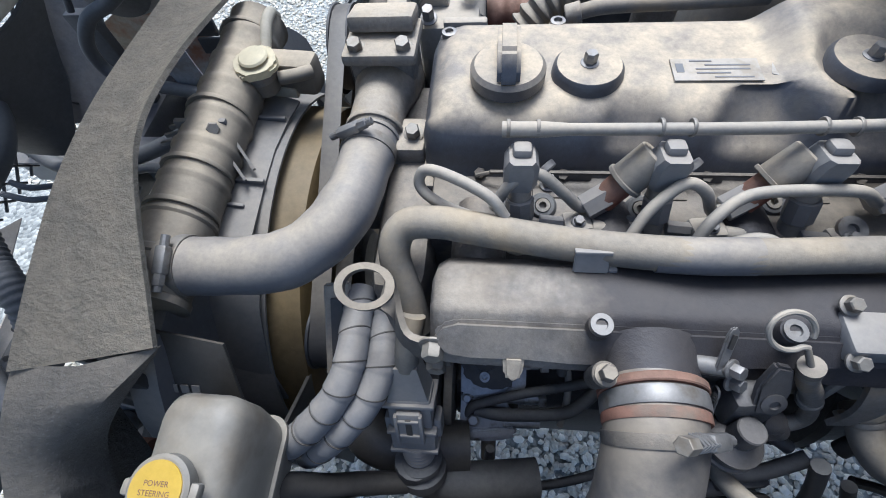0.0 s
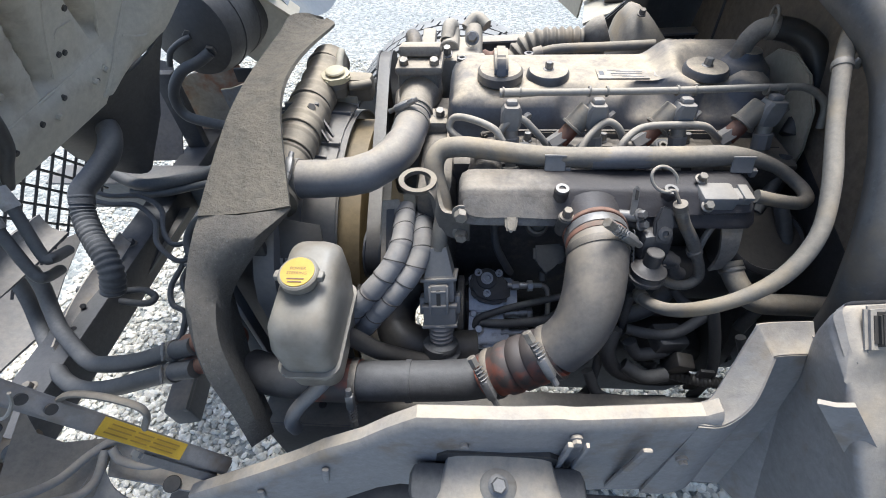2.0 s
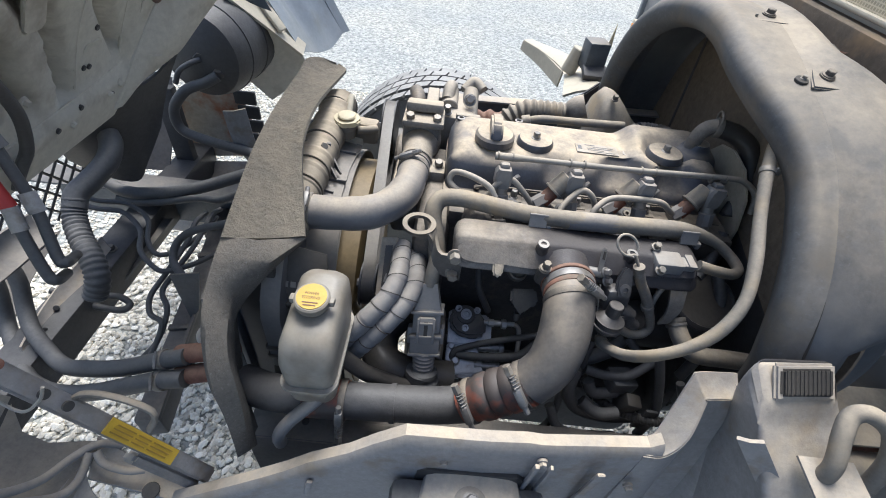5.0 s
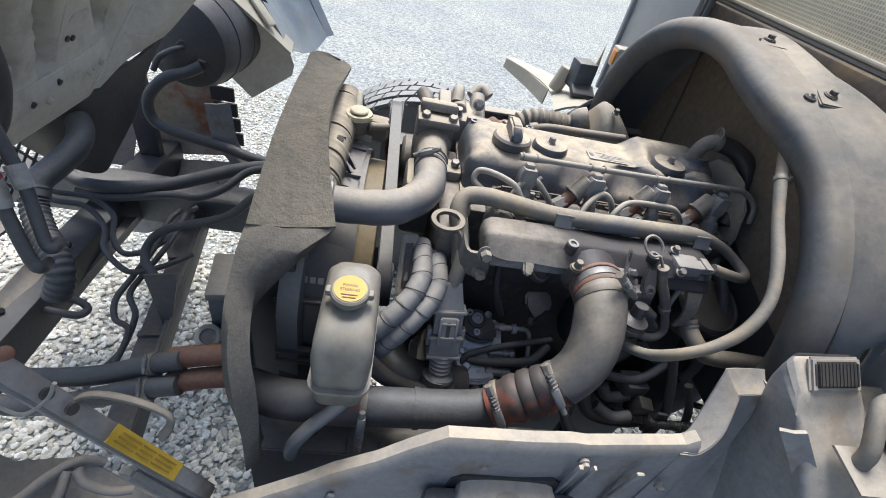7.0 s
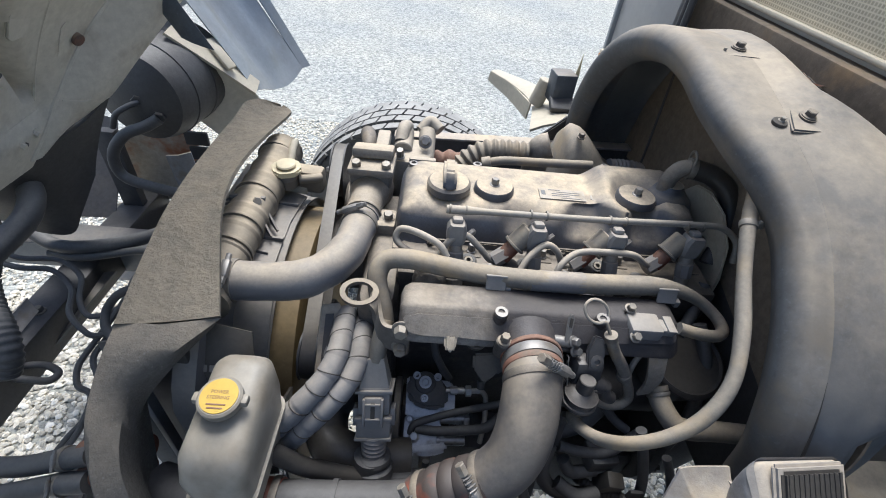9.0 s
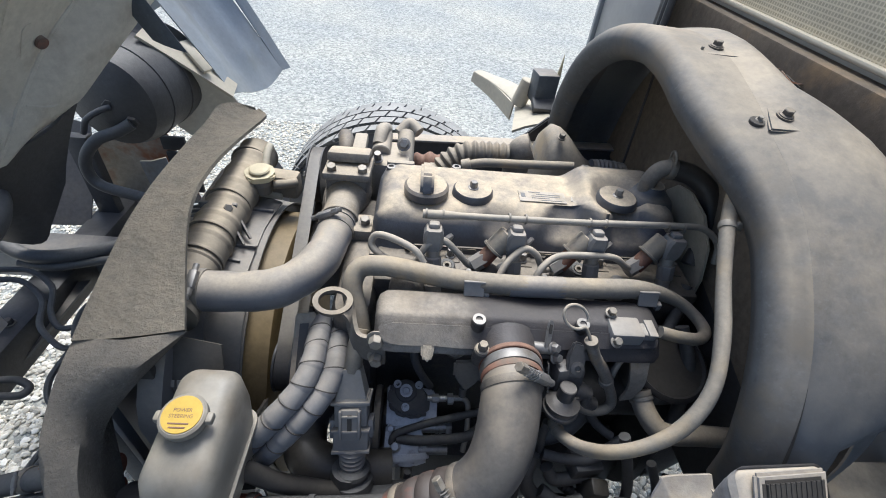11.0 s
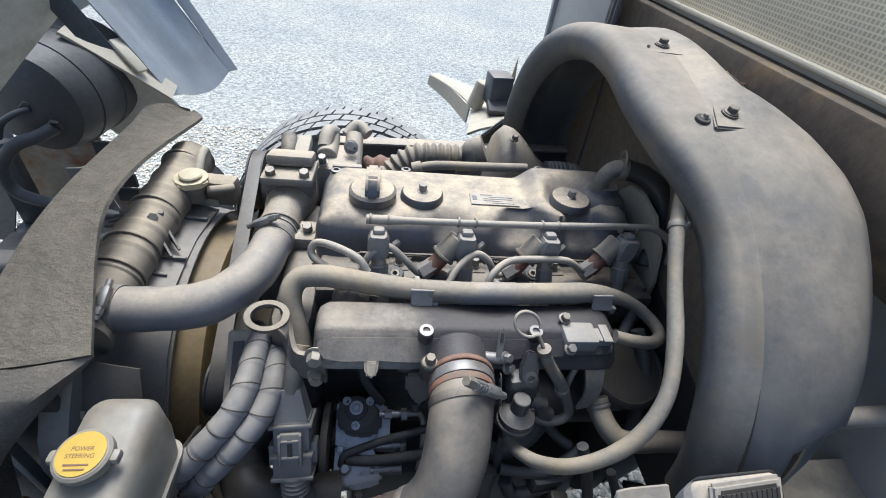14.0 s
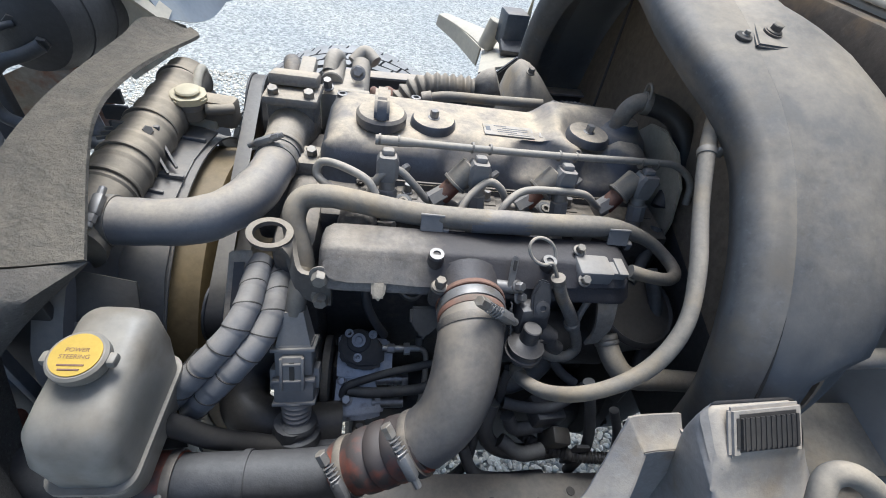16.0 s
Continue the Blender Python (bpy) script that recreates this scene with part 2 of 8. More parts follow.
def finish(name, bm, material, origin, sharp=35):
    bmesh.ops.recalc_face_normals(bm, faces=bm.faces)
    bmesh.ops.translate(bm, vec=-Vector(origin), verts=bm.verts)
    me = bpy.data.meshes.new(name)
    bm.to_mesh(me)
    bm.free()
    for p in me.polygons:
        p.use_smooth = True
    me.set_sharp_from_angle(angle=radians(sharp))
    me.materials.append(material)
    return me


def thing(name, at, label, category, group="", kind=""):
    e = new(name)
    e.location = at
    e.empty_display_size = 0.02
    BASE[e.name] = Vector(at)
    return tagged(e, label, category, group, kind)


def part(name, bm, material, parent, label="", sharp=35):
    base = BASE[parent.name]
    ob = new(name, finish(name, bm, material, base, sharp))
    ob.parent = parent
    BASE[ob.name] = base
    return tagged(ob, label)


def solo(name, bm, material, label, category, group="", kind="", sharp=35):
    lo = [min(v.co[i] for v in bm.verts) for i in range(3)]
    hi = [max(v.co[i] for v in bm.verts) for i in range(3)]
    at = V((lo[0] + hi[0]) / 2, (lo[1] + hi[1]) / 2, lo[2])
    ob = new(name, finish(name, bm, material, at, sharp))
    ob.location = at
    BASE[ob.name] = at
    return tagged(ob, label, category, group, kind)


def smooth_path(pts, n=6):
    """Catmull-Rom through the points."""
    p = [Vector(q) for q in pts]
    if len(p) < 3:
        return p
    p = [2 * p[0] - p[1]] + p + [2 * p[-1] - p[-2]]
    out = []
    for i in range(1, len(p) - 2):
        a, b, c, d = p[i - 1:i + 3]
        for k in range(n):
            t = k / n
            out.append(0.5 * (2 * b + (c - a) * t + (2 * a - 5 * b + 4 * c - d) * t * t + (3 * b - a - 3 * c + d) * t ** 3))
    out.append(p[-2])
    return out


def tube(pts, r, seg=14, n=6, bm=None, flat=1.0, closed=False):
    """A round bar along the path; r is a number or a function of the share of the length."""
    bm = bm or bmesh.new()
    path = smooth_path(pts, n)
    length = [0.0]
    for a, b in zip(path, path[1:]):
        length.append(length[-1] + (b - a).length)
    up = None
    rings = []
    for i, p in enumerate(path):
        d = (path[min(i + 1, len(path) - 1)] - path[max(i - 1, 0)]).normalized()
        if up is None:
            up = d.orthogonal().normalized()
        up = (up - d * up.dot(d)).normalized()
        side = d.cross(up)
        rad = r(length[i] / length[-1]) if callable(r) else r
        rings.append([bm.verts.new(p + rad * (math.cos(2 * math.pi * k / seg) * up * flat + math.sin(2 * math.pi * k / seg) * side)) for k in range(seg)])
    for a, b in zip(rings, rings[1:]):
        for k in range(seg):
            bm.faces.new((a[k], a[(k + 1) % seg], b[(k + 1) % seg], b[k]))
    bm.faces.new(rings[0])
    bm.faces.new(rings[-1])
    return bm


def lathe(at, axis, profile, seg=24, bm=None):
    """Profile of (height, radius) turned round the axis through at."""
    bm = bm or bmesh.new()
    axis = Vector(axis).normalized()
    u = axis.orthogonal().normalized()
    w = axis.cross(u)
    rings = []
    for h, r in profile:
        c = Vector(at) + axis * h
        rings.append([bm.verts.new(c + max(r, 1e-4) * (math.cos(2 * math.pi * k / seg) * u + math.sin(2 * math.pi * k / seg) * w)) for k in range(seg)])
    for a, b in zip(rings, rings[1:]):
        for k in range(seg):
            bm.faces.new((a[k], a[(k + 1) % seg], b[(k + 1) % seg], b[k]))
    bm.faces.new(rings[0])
    bm.faces.new(rings[-1])
    return bm


def cyl(a, b, r, r2=None, seg=18, bm=None):
    a, b = Vector(a), Vector(b)
    e = min(0.08 * (b - a).length, 0.1 * r)
    h = (b - a).length
    r2 = r if r2 is None else r2
    return lathe(a, b - a, [(0, r - e), (e, r), (h - e, r2), (h, r2 - e)], seg, bm)


def box(c, s, rot=(0, 0, 0), bev=0.003, bm=None, seg=2):
    own = bmesh.new()
    bmesh.ops.create_cube(own, size=1.0, matrix=Matrix.LocRotScale(Vector(c), Euler([radians(a) for a in rot]), Vector(s)))
    if bev:
        bmesh.ops.bevel(own, geom=list(own.edges), offset=bev, segments=seg, affect="EDGES", profile=0.5)
    if bm is None:
        return own
    me = bpy.data.meshes.new("join")
    own.to_mesh(me)
    own.free()
    bm.from_mesh(me)
    bpy.data.meshes.remove(me)
    return bm


def sheet(rows, th=0.003, bm=None):
    """A sheet of that thickness through a grid of points."""
    bm = bm or bmesh.new()
    g = [[Vector(q) for q in row] for row in rows]
    R, C = len(g), len(g[0])

    def nrm(i, j):
        a = g[min(i + 1, R - 1)][j] - g[max(i - 1, 0)][j]
        b = g[i][min(j + 1, C - 1)] - g[i][max(j - 1, 0)]
        n = a.cross(b)
        return n.normalized() if n.length > 1e-12 else V(0, 0, 1)

    top = [[bm.verts.new(g[i][j] + nrm(i, j) * th / 2) for j in range(C)] for i in range(R)]
    bot = [[bm.verts.new(g[i][j] - nrm(i, j) * th / 2) for j in range(C)] for i in range(R)]
    for i in range(R - 1):
        for j in range(C - 1):
            bm.faces.new((top[i][j], top[i + 1][j], top[i + 1][j + 1], top[i][j + 1]))
            bm.faces.new((bot[i][j], bot[i][j + 1], bot[i + 1][j + 1], bot[i + 1][j]))
    for i in range(R - 1):
        for j in (0, C - 1):
            bm.faces.new((top[i][j], bot[i][j], bot[i + 1][j], top[i + 1][j]))
    for j in range(C - 1):
        for i in (0, R - 1):
            bm.faces.new((top[i][j], top[i][j + 1], bot[i][j + 1], bot[i][j]))
    return bm


def strip(edge_a, edge_b, cols=5, n=5, bulge=0.0, th=0.003):
    """A sheet between two edge lines, bulged in its middle."""
    a, b = smooth_path(edge_a, n), smooth_path(edge_b, n)
    m = max(len(a), len(b))

    def at(p, s):
        x = s * (len(p) - 1)
        i = min(int(x), len(p) - 2)
        return p[i].lerp(p[i + 1], x - i)

    rows = []
    for k in range(m):
        s = k / (m - 1)
        p, q = at(a, s), at(b, s)
        d = (at(a, min(1, s + 0.02)) - at(a, max(0, s - 0.02))).normalized()
        nn = d.cross(q - p)
        nn = nn.normalized() if nn.length > 1e-9 else V(0, 0, 1)
        rows.append([p.lerp(q, j / (cols - 1)) + nn * bulge * math.sin(math.pi * j / (cols - 1)) for j in range(cols)])
    return sheet(rows, th)


def prism(outline, origin, u, v, depth, bev=0.0):
    """A flat outline (points in u and v) given depth along u x v, both ways."""
    bm = bmesh.new()
    o, u, v = Vector(origin), Vector(u).normalized(), Vector(v).normalized()
    w = u.cross(v) * depth / 2
    a = [bm.verts.new(o + u * x + v * y - w) for x, y in outline]
    b = [bm.verts.new(o + u * x + v * y + w) for x, y in outline]
    k = len(outline)
    bm.faces.new(a)
    bm.faces.new(b)
    for i in range(k):
        bm.faces.new((a[i], a[(i + 1) % k], b[(i + 1) % k], b[i]))
    if bev:
        bmesh.ops.bevel(bm, geom=list(bm.edges), offset=bev, segments=2, affect="EDGES")
    return bm


def loft(rings, bm=None):
    bm = bm or bmesh.new()
    vs = [[bm.verts.new(Vector(p)) for p in ring] for ring in rings]
    k = len(vs[0])
    for a, b in zip(vs, vs[1:]):
        for i in range(k):
            bm.faces.new((a[i], a[(i + 1) % k], b[(i + 1) % k], b[i]))
    bm.faces.new(vs[0])
    bm.faces.new(vs[-1])
    return bm


def hexbolt(at, axis, size=0.013, height=0.009, washer=0.0):
    """A hexagon bolt head on its flange."""
    at, axis = Vector(at), Vector(axis).normalized()
    r = size / 2
    bm = lathe(at, axis, [(0, r * 1.45), (0.0016, r * 1.45), (0.0024, r * 1.2)], 18)
    lathe(at + axis * 0.0022, axis, [(0, r * 1.06), (height * 0.85, r * 1.06), (height, r * 0.9)], 6, bm)
    if washer:
        lathe(at - axis * 0.002, axis, [(0, washer), (0.0025, washer)], 20, bm)
    return bm


def band(at, axis, r, width=0.012, th=0.0018, seg=32):
    a = Vector(axis).normalized()
    p = Vector(at)
    return lathe(p - a * width / 2, a, [(0, r - 0.001), (0, r + th), (width * 0.15, r + th * 1.3), (width * 0.85, r + th * 1.3), (width, r + th), (width, r - 0.001)], seg)


def worm_clamp(name, at, axis, r, screw_dir, label, spring=False):
    """A hose clamp: steel band, screw housing and screw head."""
    a = Vector(axis).normalized()
    s = Vector(screw_dir)
    s = (s - a * s.dot(a)).normalized()
    t = a.cross(s)
    th = thing(name, at, label, "hose clamp", "hose clamps")
    part("band", band(at, a, r, 0.010 if spring else 0.012, 0.0014), M_CASTD if spring else M_STEEL, th)
    k = min(1.0, max(0.5, r / 0.03))
    c = Vector(at) + s * (r + 0.006 * k)
    hb_ = box((0, 0, 0), (0.012 * k, 0.028 * k, 0.011 * k), bev=0.003 * k)
    bmesh.ops.transform(hb_, matrix=Matrix.Translation(c) @ Matrix((a, t, s)).transposed().to_4x4(), verts=hb_.verts)
    part("screw_housing", hb_, M_STEELB, th)
    part("screw", cyl(c - t * 0.024 * k, c + t * 0.03 * k, 0.0042 * k, seg=10), M_STEELB, th)
    if spring:
        h = tube([c + t * (0.012 + 0.0018 * i) + 0.0068 * (math.cos(i * 2.1) * s + math.sin(i * 2.1) * a) for i in range(14)], 0.0011, 6, 2)
        part("spring", h, M_STEELB, th)
        part("bolt", cyl(c + t * 0.036, c + t * 0.05, 0.0062, seg=6), M_STEEL, th)
    else:
        part("bolt", cyl(c + t * 0.013 * k, c + t * 0.024 * k, 0.0055 * k, seg=6), M_STEELB, th)
    return th


# ---- ground ----
gm = bpy.data.materials.new("gravel_ground")
gm.use_nodes = True
N, L = gm.node_tree.nodes, gm.node_tree.links
gb = N["Principled BSDF"]
gg = N.new("ShaderNodeNewGeometry")
vor = N.new("ShaderNodeTexVoronoi")
vor.inputs["Scale"].default_value = 58
vor.inputs["Randomness"].default_value = 1.0
n1 = N.new("ShaderNodeTexNoise")
n1.inputs["Scale"].default_value, n1.inputs["Detail"].default_value = 0.9, 6
cr = N.new("ShaderNodeValToRGB")
cr.color_ramp.elements[0].color, cr.color_ramp.elements[1].color = (0.25, 0.26, 0.25, 1), (0.56, 0.562, 0.525, 1)
mx = N.new("ShaderNodeMix")
mx.data_type, mx.blend_type = "RGBA", "MULTIPLY"
mx.inputs[0].default_value = 0.6
c2 = N.new("ShaderNodeValToRGB")
c2.color_ramp.elements[0].position, c2.color_ramp.elements[0].color = 0.35, (0.78, 0.80, 0.79, 1)
c2.color_ramp.elements[1].position, c2.color_ramp.elements[1].color = 0.65, (1.1, 1.05, 0.92, 1)
for node in (vor, n1):
    L.new(gg.outputs["Position"], node.inputs["Vector"])
sepc = N.new("ShaderNodeSeparateColor")
L.new(vor.outputs["Color"], sepc.inputs[0])
L.new(sepc.outputs[0], cr.inputs[0])
L.new(n1.outputs[0], c2.inputs[0])
L.new(cr.outputs[0], mx.inputs[6])
L.new(c2.outputs[0], mx.inputs[7])
L.new(mx.outputs[2], gb.inputs["Base Color"])
gb.inputs["Roughness"].default_value = 0.9
bp = N.new("ShaderNodeBump")
bp.inputs["Strength"].default_value, bp.inputs["Distance"].default_value, bp.invert = 1.0, 0.012, True
L.new(vor.outputs["Distance"], bp.inputs["Height"])
L.new(bp.outputs[0], gb.inputs["Normal"])
bm = bmesh.new()
bmesh.ops.create_grid(bm, x_segments=8, y_segments=8, size=300)
tagged(new("ground", finish("ground", bm, gm, (0, 0, 0))), "pale grey crushed-stone gravel yard", "ground", kind="structure")

# ---- gravel stones near the truck ----
sm = bpy.data.materials.new("gravel_stone")
sm.use_nodes = True
N, L = sm.node_tree.nodes, sm.node_tree.links
gg = N.new("ShaderNodeNewGeometry")
cr = N.new("ShaderNodeValToRGB")
cr.color_ramp.elements[0].color, cr.color_ramp.elements[1].color = (0.46, 0.42, 0.34, 1), (0.98, 0.92, 0.79, 1)
mid = cr.color_ramp.elements.new(0.55)
mid.color = (0.78, 0.715, 0.58, 1)
L.new(gg.outputs["Random Per Island"], cr.inputs[0])
nz = N.new("ShaderNodeTexNoise")
nz.inputs["Scale"].default_value, nz.inputs["Detail"].default_value = 120, 4
L.new(gg.outputs["Position"], nz.inputs["Vector"])
mx = N.new("ShaderNodeMix")
mx.data_type, mx.blend_type = "RGBA", "OVERLAY"
mx.inputs[0].default_value = 0.35
L.new(cr.outputs[0], mx.inputs[6])
L.new(nz.outputs[0], mx.inputs[7])
L.new(mx.outputs[2], N["Principled BSDF"].inputs["Base Color"])
N["Principled BSDF"].inputs["Roughness"].default_value = 0.85
ico = bmesh.new()
bmesh.ops.create_icosphere(ico, subdivisions=1, radius=1.0)
iv = np.array([v.co[:] for v in ico.verts])
jf = np.array([[v.index for v in f.verts] for f in ico.faces])
ico.free()
rng = np.random.default_rng(5)


def stones(x0, x1, y0, y1, count, lo, hi):
    verts, faces = [], []
    for k in range(count):
        r = rng.uniform(lo, hi)
        s = r * np.array([rng.uniform(0.8, 1.5), rng.uniform(0.7, 1.1), rng.uniform(0.5, 0.8)])
        a = rng.uniform(0, 6.28)
        w = iv * s * rng.uniform(0.78, 1.18, (len(iv), 1))
        w = np.c_[w[:, 0] * math.cos(a) - w[:, 1] * math.sin(a), w[:, 0] * math.sin(a) + w[:, 1] * math.cos(a), w[:, 2]]
        verts.append(w + [rng.uniform(x0, x1), rng.uniform(y0, y1), r * rng.uniform(0.1, 0.75)])
        faces.append(jf + k * len(iv))
    me = bpy.data.meshes.new("gravel")
    me.from_pydata(np.concatenate(verts).tolist(), [], np.concatenate(faces).tolist())
    me.materials.append(sm)
    return me


tagged(new("gravel", stones(-1.5, 1.5, -0.3, 1.1, 26000, 0.006, 0.0125)), "loose grey and cream gravel stones under the truck", "gravel", kind="stuff")
tagged(new("gravel", stones(-1.8, 1.8, 1.1, 2.8, 22000, 0.004, 0.0095)), "loose pale gravel stones beside the truck", "gravel", kind="stuff")

# ---- truck frame and the near side ----
fr = thing("chassis_rail", (0.1, 0.06, 0.5), "dark grimy steel chassis rail with punched holes", "chassis rail", "chassis rails")
part("web", box((0.865, 0.045, 0.60), (2.17, 0.006, 0.2), bev=0.001), M_RAIL, fr)
part("top_flange", box((0.865, 0.077, 0.699), (2.17, 0.065, 0.006), bev=0.001), M_RAIL, fr)
part("bottom_flange", box((0.865, 0.077, 0.502), (2.17, 0.065, 0.006), bev=0.001), M_RAIL, fr)
for hx, hy in ((0.230, 0.071), (0.266, 0.069), (0.329, 0.072), (0.397, 0.070), (0.448, 0.084), (0.473, 0.074), (-0.13, 0.075)):
    part("rail_hole", cyl((hx, hy, 0.700), (hx, hy, 0.7035), 0.0062), M_BLACK, fr)
part("splice_plate", box((-0.012, 0.060, 0.705), (0.13, 0.040, 0.006), bev=0.002), M_RAIL, fr)
for hx in (-0.022, 0.004, 0.040):
    part("bolt", hexbolt((hx, 0.056, 0.708), (0, 0, 1), 0.013, 0.007, 0.009), M_RAIL, fr)
far = thing("chassis_rail", (0.1, 0.80, 0.5), "dark grey steel chassis rail beyond the engine", "chassis rail", "chassis rails")
part("web", box((0.9, 0.80, 0.74), (2.0, 0.006, 0.25), bev=0.001), M_ARCH, far)
part("top_flange", box((0.9, 0.77, 0.862), (2.0, 0.065, 0.006), bev=0.001), M_ARCH, far)
part("front_web", box((-0.60, 0.80, 0.53), (1.0, 0.006, 0.16), bev=0.001), M_ARCH, far)
part("front_flange", box((-0.60, 0.76, 0.612), (1.0, 0.085, 0.006), bev=0.001), M_ARCH, far)

# pressed cab support along the near side: face and top lip
Y0 = -0.012
support = thing("cab_support_member", (0.1, Y0, 0.6), "grey pressed steel cab support member along the truck's side", "support member")
TOP = [(-0.29, 0.698), (-0.255, 0.712), (-0.20, 0.733), (-0.155, 0.752), (-0.126, 0.765), (-0.09, 0.787), (-0.035, 0.812), (0.003, 0.853), (0.042, 0.889), (0.15, 0.893), (0.20, 0.893), (0.222, 0.888), (0.36, 0.893), (0.375, 0.905)]
BOT = [0.64, 0.565, 0.545, 0.60, 0.605, 0.607, 0.645, 0.672, 0.664, 0.66, 0.66, 0.66, 0.655, 0.655]
rows = []
for (x, zt), zb in zip(TOP, BOT):
    yy = min(0.0, (x + 0.05) * 0.20) + max(0.0, (x - 0.15) * 0.06)
    rows.append([V(x, yy + 0.003, zt - 0.005), V(x, yy + 0.001, zt), V(x, yy - 0.013, zt + 0.001), V(x, yy - 0.018, zt - 0.005), V(x, yy - 0.0205, zt - 0.016), V(x, yy - 0.022, zt * 0.5 + zb * 0.5), V(x, yy - 0.024, zb)])
part("face_panel", sheet(rows, 0.004), M_FRAME, support)
UP_A = [(0.352, 0.016, 0.890), (0.368, 0.018, 0.898), (0.382, 0.036, 0.928), (0.400, 0.062, 0.970), (0.410, 0.068, 0.976), (0.458, 0.070, 0.979)]
UP_B = [(0.352, -0.008, 0.886), (0.378, -0.008, 0.890), (0.402, 0.006, 0.915), (0.417, 0.036, 0.952), (0.421, 0.041, 0.957), (0.462, 0.043, 0.960)]
UP_C = [(0.352, -0.018, 0.66), (0.385, -0.018, 0.66), (0.415, -0.01, 0.66), (0.43, 0.0, 0.66), (0.44, 0.0, 0.66), (0.475, 0.0, 0.66)]
part("upright", strip(UP_A, UP_B, 4, 5, 0.002, 0.004), M_FRAME, support)
part("upright_face", strip(UP_B, UP_C, 6, 5, 0.0, 0.004), M_FRAME, support)
part("seam_rib", box((0.213, -0.025, 0.775), (0.006, 0.006, 0.20), (3, 0, 0), 0.001), M_FRAME, support)
part("seam_rib", box((0.232, -0.025, 0.775), (0.004, 0.006, 0.20), (3, 0, 0), 0.001), M_FRAME, support)
gs = thing("corner_gusset", (0.47, 0.03, 0.75), "folded grey steel gusset at the support's end", "gusset")
part("plate", strip([(0.455, 0.065, 0.972), (0.462, 0.05, 0.90), (0.47, 0.02, 0.80), (0.47, 0.0, 0.66)], [(0.475, 0.06, 0.96), (0.49, 0.03, 0.90), (0.51, -0.03, 0.80), (0.53, -0.06, 0.68)], 4, 5, 0.012, 0.004), M_FRAME, gs)
part("slot", box((0.492, -0.01, 0.77), (0.012, 0.006, 0.05), (15, 0, 8), 0.002), M_BLACK, gs)

part("flange_bar", strip([(0.413, -0.022, 0.988), (0.461, -0.047, 0.928), (0.533, -0.075, 0.834)], [(0.434, -0.030, 1.000), (0.483, -0.055, 0.940), (0.565, -0.085, 0.845)], 3, 4, 0.002, 0.005), M_FRAME, gs)
for x_, z_ in ((0.356, 0.815), (0.096, 0.842), (0.222, 0.868)):
    part("bolt", hexbolt((x_, -0.0215, z_), (0, -1, 0.1), 0.010, 0.005, 0.007), M_FRAME, support)
part("press_rib", box((0.30, -0.0245, 0.775), (0.012, 0.006, 0.18), (3, 0, 0), 0.003), M_FRAME, support)
part("press_rib", box((-0.10, -0.032, 0.70), (0.010, 0.006, 0.12), (3, 12, 0), 0.003), M_FRAME, support)
part("press_rib", box((-0.20, -0.050, 0.645), (0.010, 0.006, 0.13), (3, 12, 0), 0.003), M_FRAME, support)
lowr = thing("lower_side_rail", (-0.1, -0.03, 0.42), "dark steel lower side rail with a rusty edge", "side rail")
part("beam", box((0.10, -0.02, 0.50), (1.0, 0.05, 0.10), (0, 2, 0), 0.004), M_DARK, lowr)
part("rusty_edge", box((0.10, -0.047, 0.452), (1.0, 0.006, 0.012), (0, 2, 0), 0.001), M_RUST, lowr)
part("clip", box((-0.19, -0.046, 0.515), (0.03, 0.012, 0.06), bev=0.003), M_BLACK, lowr)

# rubber cab mount
mount = thing("cab_mount", (0.137, -0.06, 0.7), "grey steel cab mount bracket with a bolt through a rubber cushion", "cab mount")
# Flat black plate on the face, standing for shade behind the bracket.
part("recess_shade", prism([(0.058, 0.768), (0.062, 0.805), (0.075, 0.818), (0.20, 0.818), (0.218, 0.800), (0.225, 0.74), (0.05, 0.74)], (0, -0.0235, 0), (1, 0, 0), (0, 0, 1), 0.006), M_BLACK, mount)
part("bracket", strip([(0.075, -0.02, 0.77), (0.088, -0.022, 0.808), (0.19, -0.022, 0.808), (0.205, -0.02, 0.77)], [(0.052, -0.085, 0.775), (0.08, -0.088, 0.788), (0.20, -0.088, 0.788), (0.225, -0.085, 0.775)], 5, 4, 0.0, 0.004), M_FRAME, mount)
part("washer", lathe((0.137, -0.055, 0.797), (0, -0.25, 1), [(0, 0.022), (0.006, 0.022), (0.008, 0.018)], 24), M_STEEL, mount)
part("bolt", hexbolt((0.137, -0.057, 0.805), (0, -0.25, 1), 0.017, 0.016), M_STEELB, mount)
part("cushion", lathe((0.137, -0.055, 0.72), (0, 0, 1), [(0, 0.03), (0.06, 0.032), (0.075, 0.026), (0.08, 0.02)], 24), M_SHROUD, mount)
part("pad", box((0.137, -0.05, 0.765), (0.22, 0.05, 0.05), bev=0.015), M_RUBBER, mount)

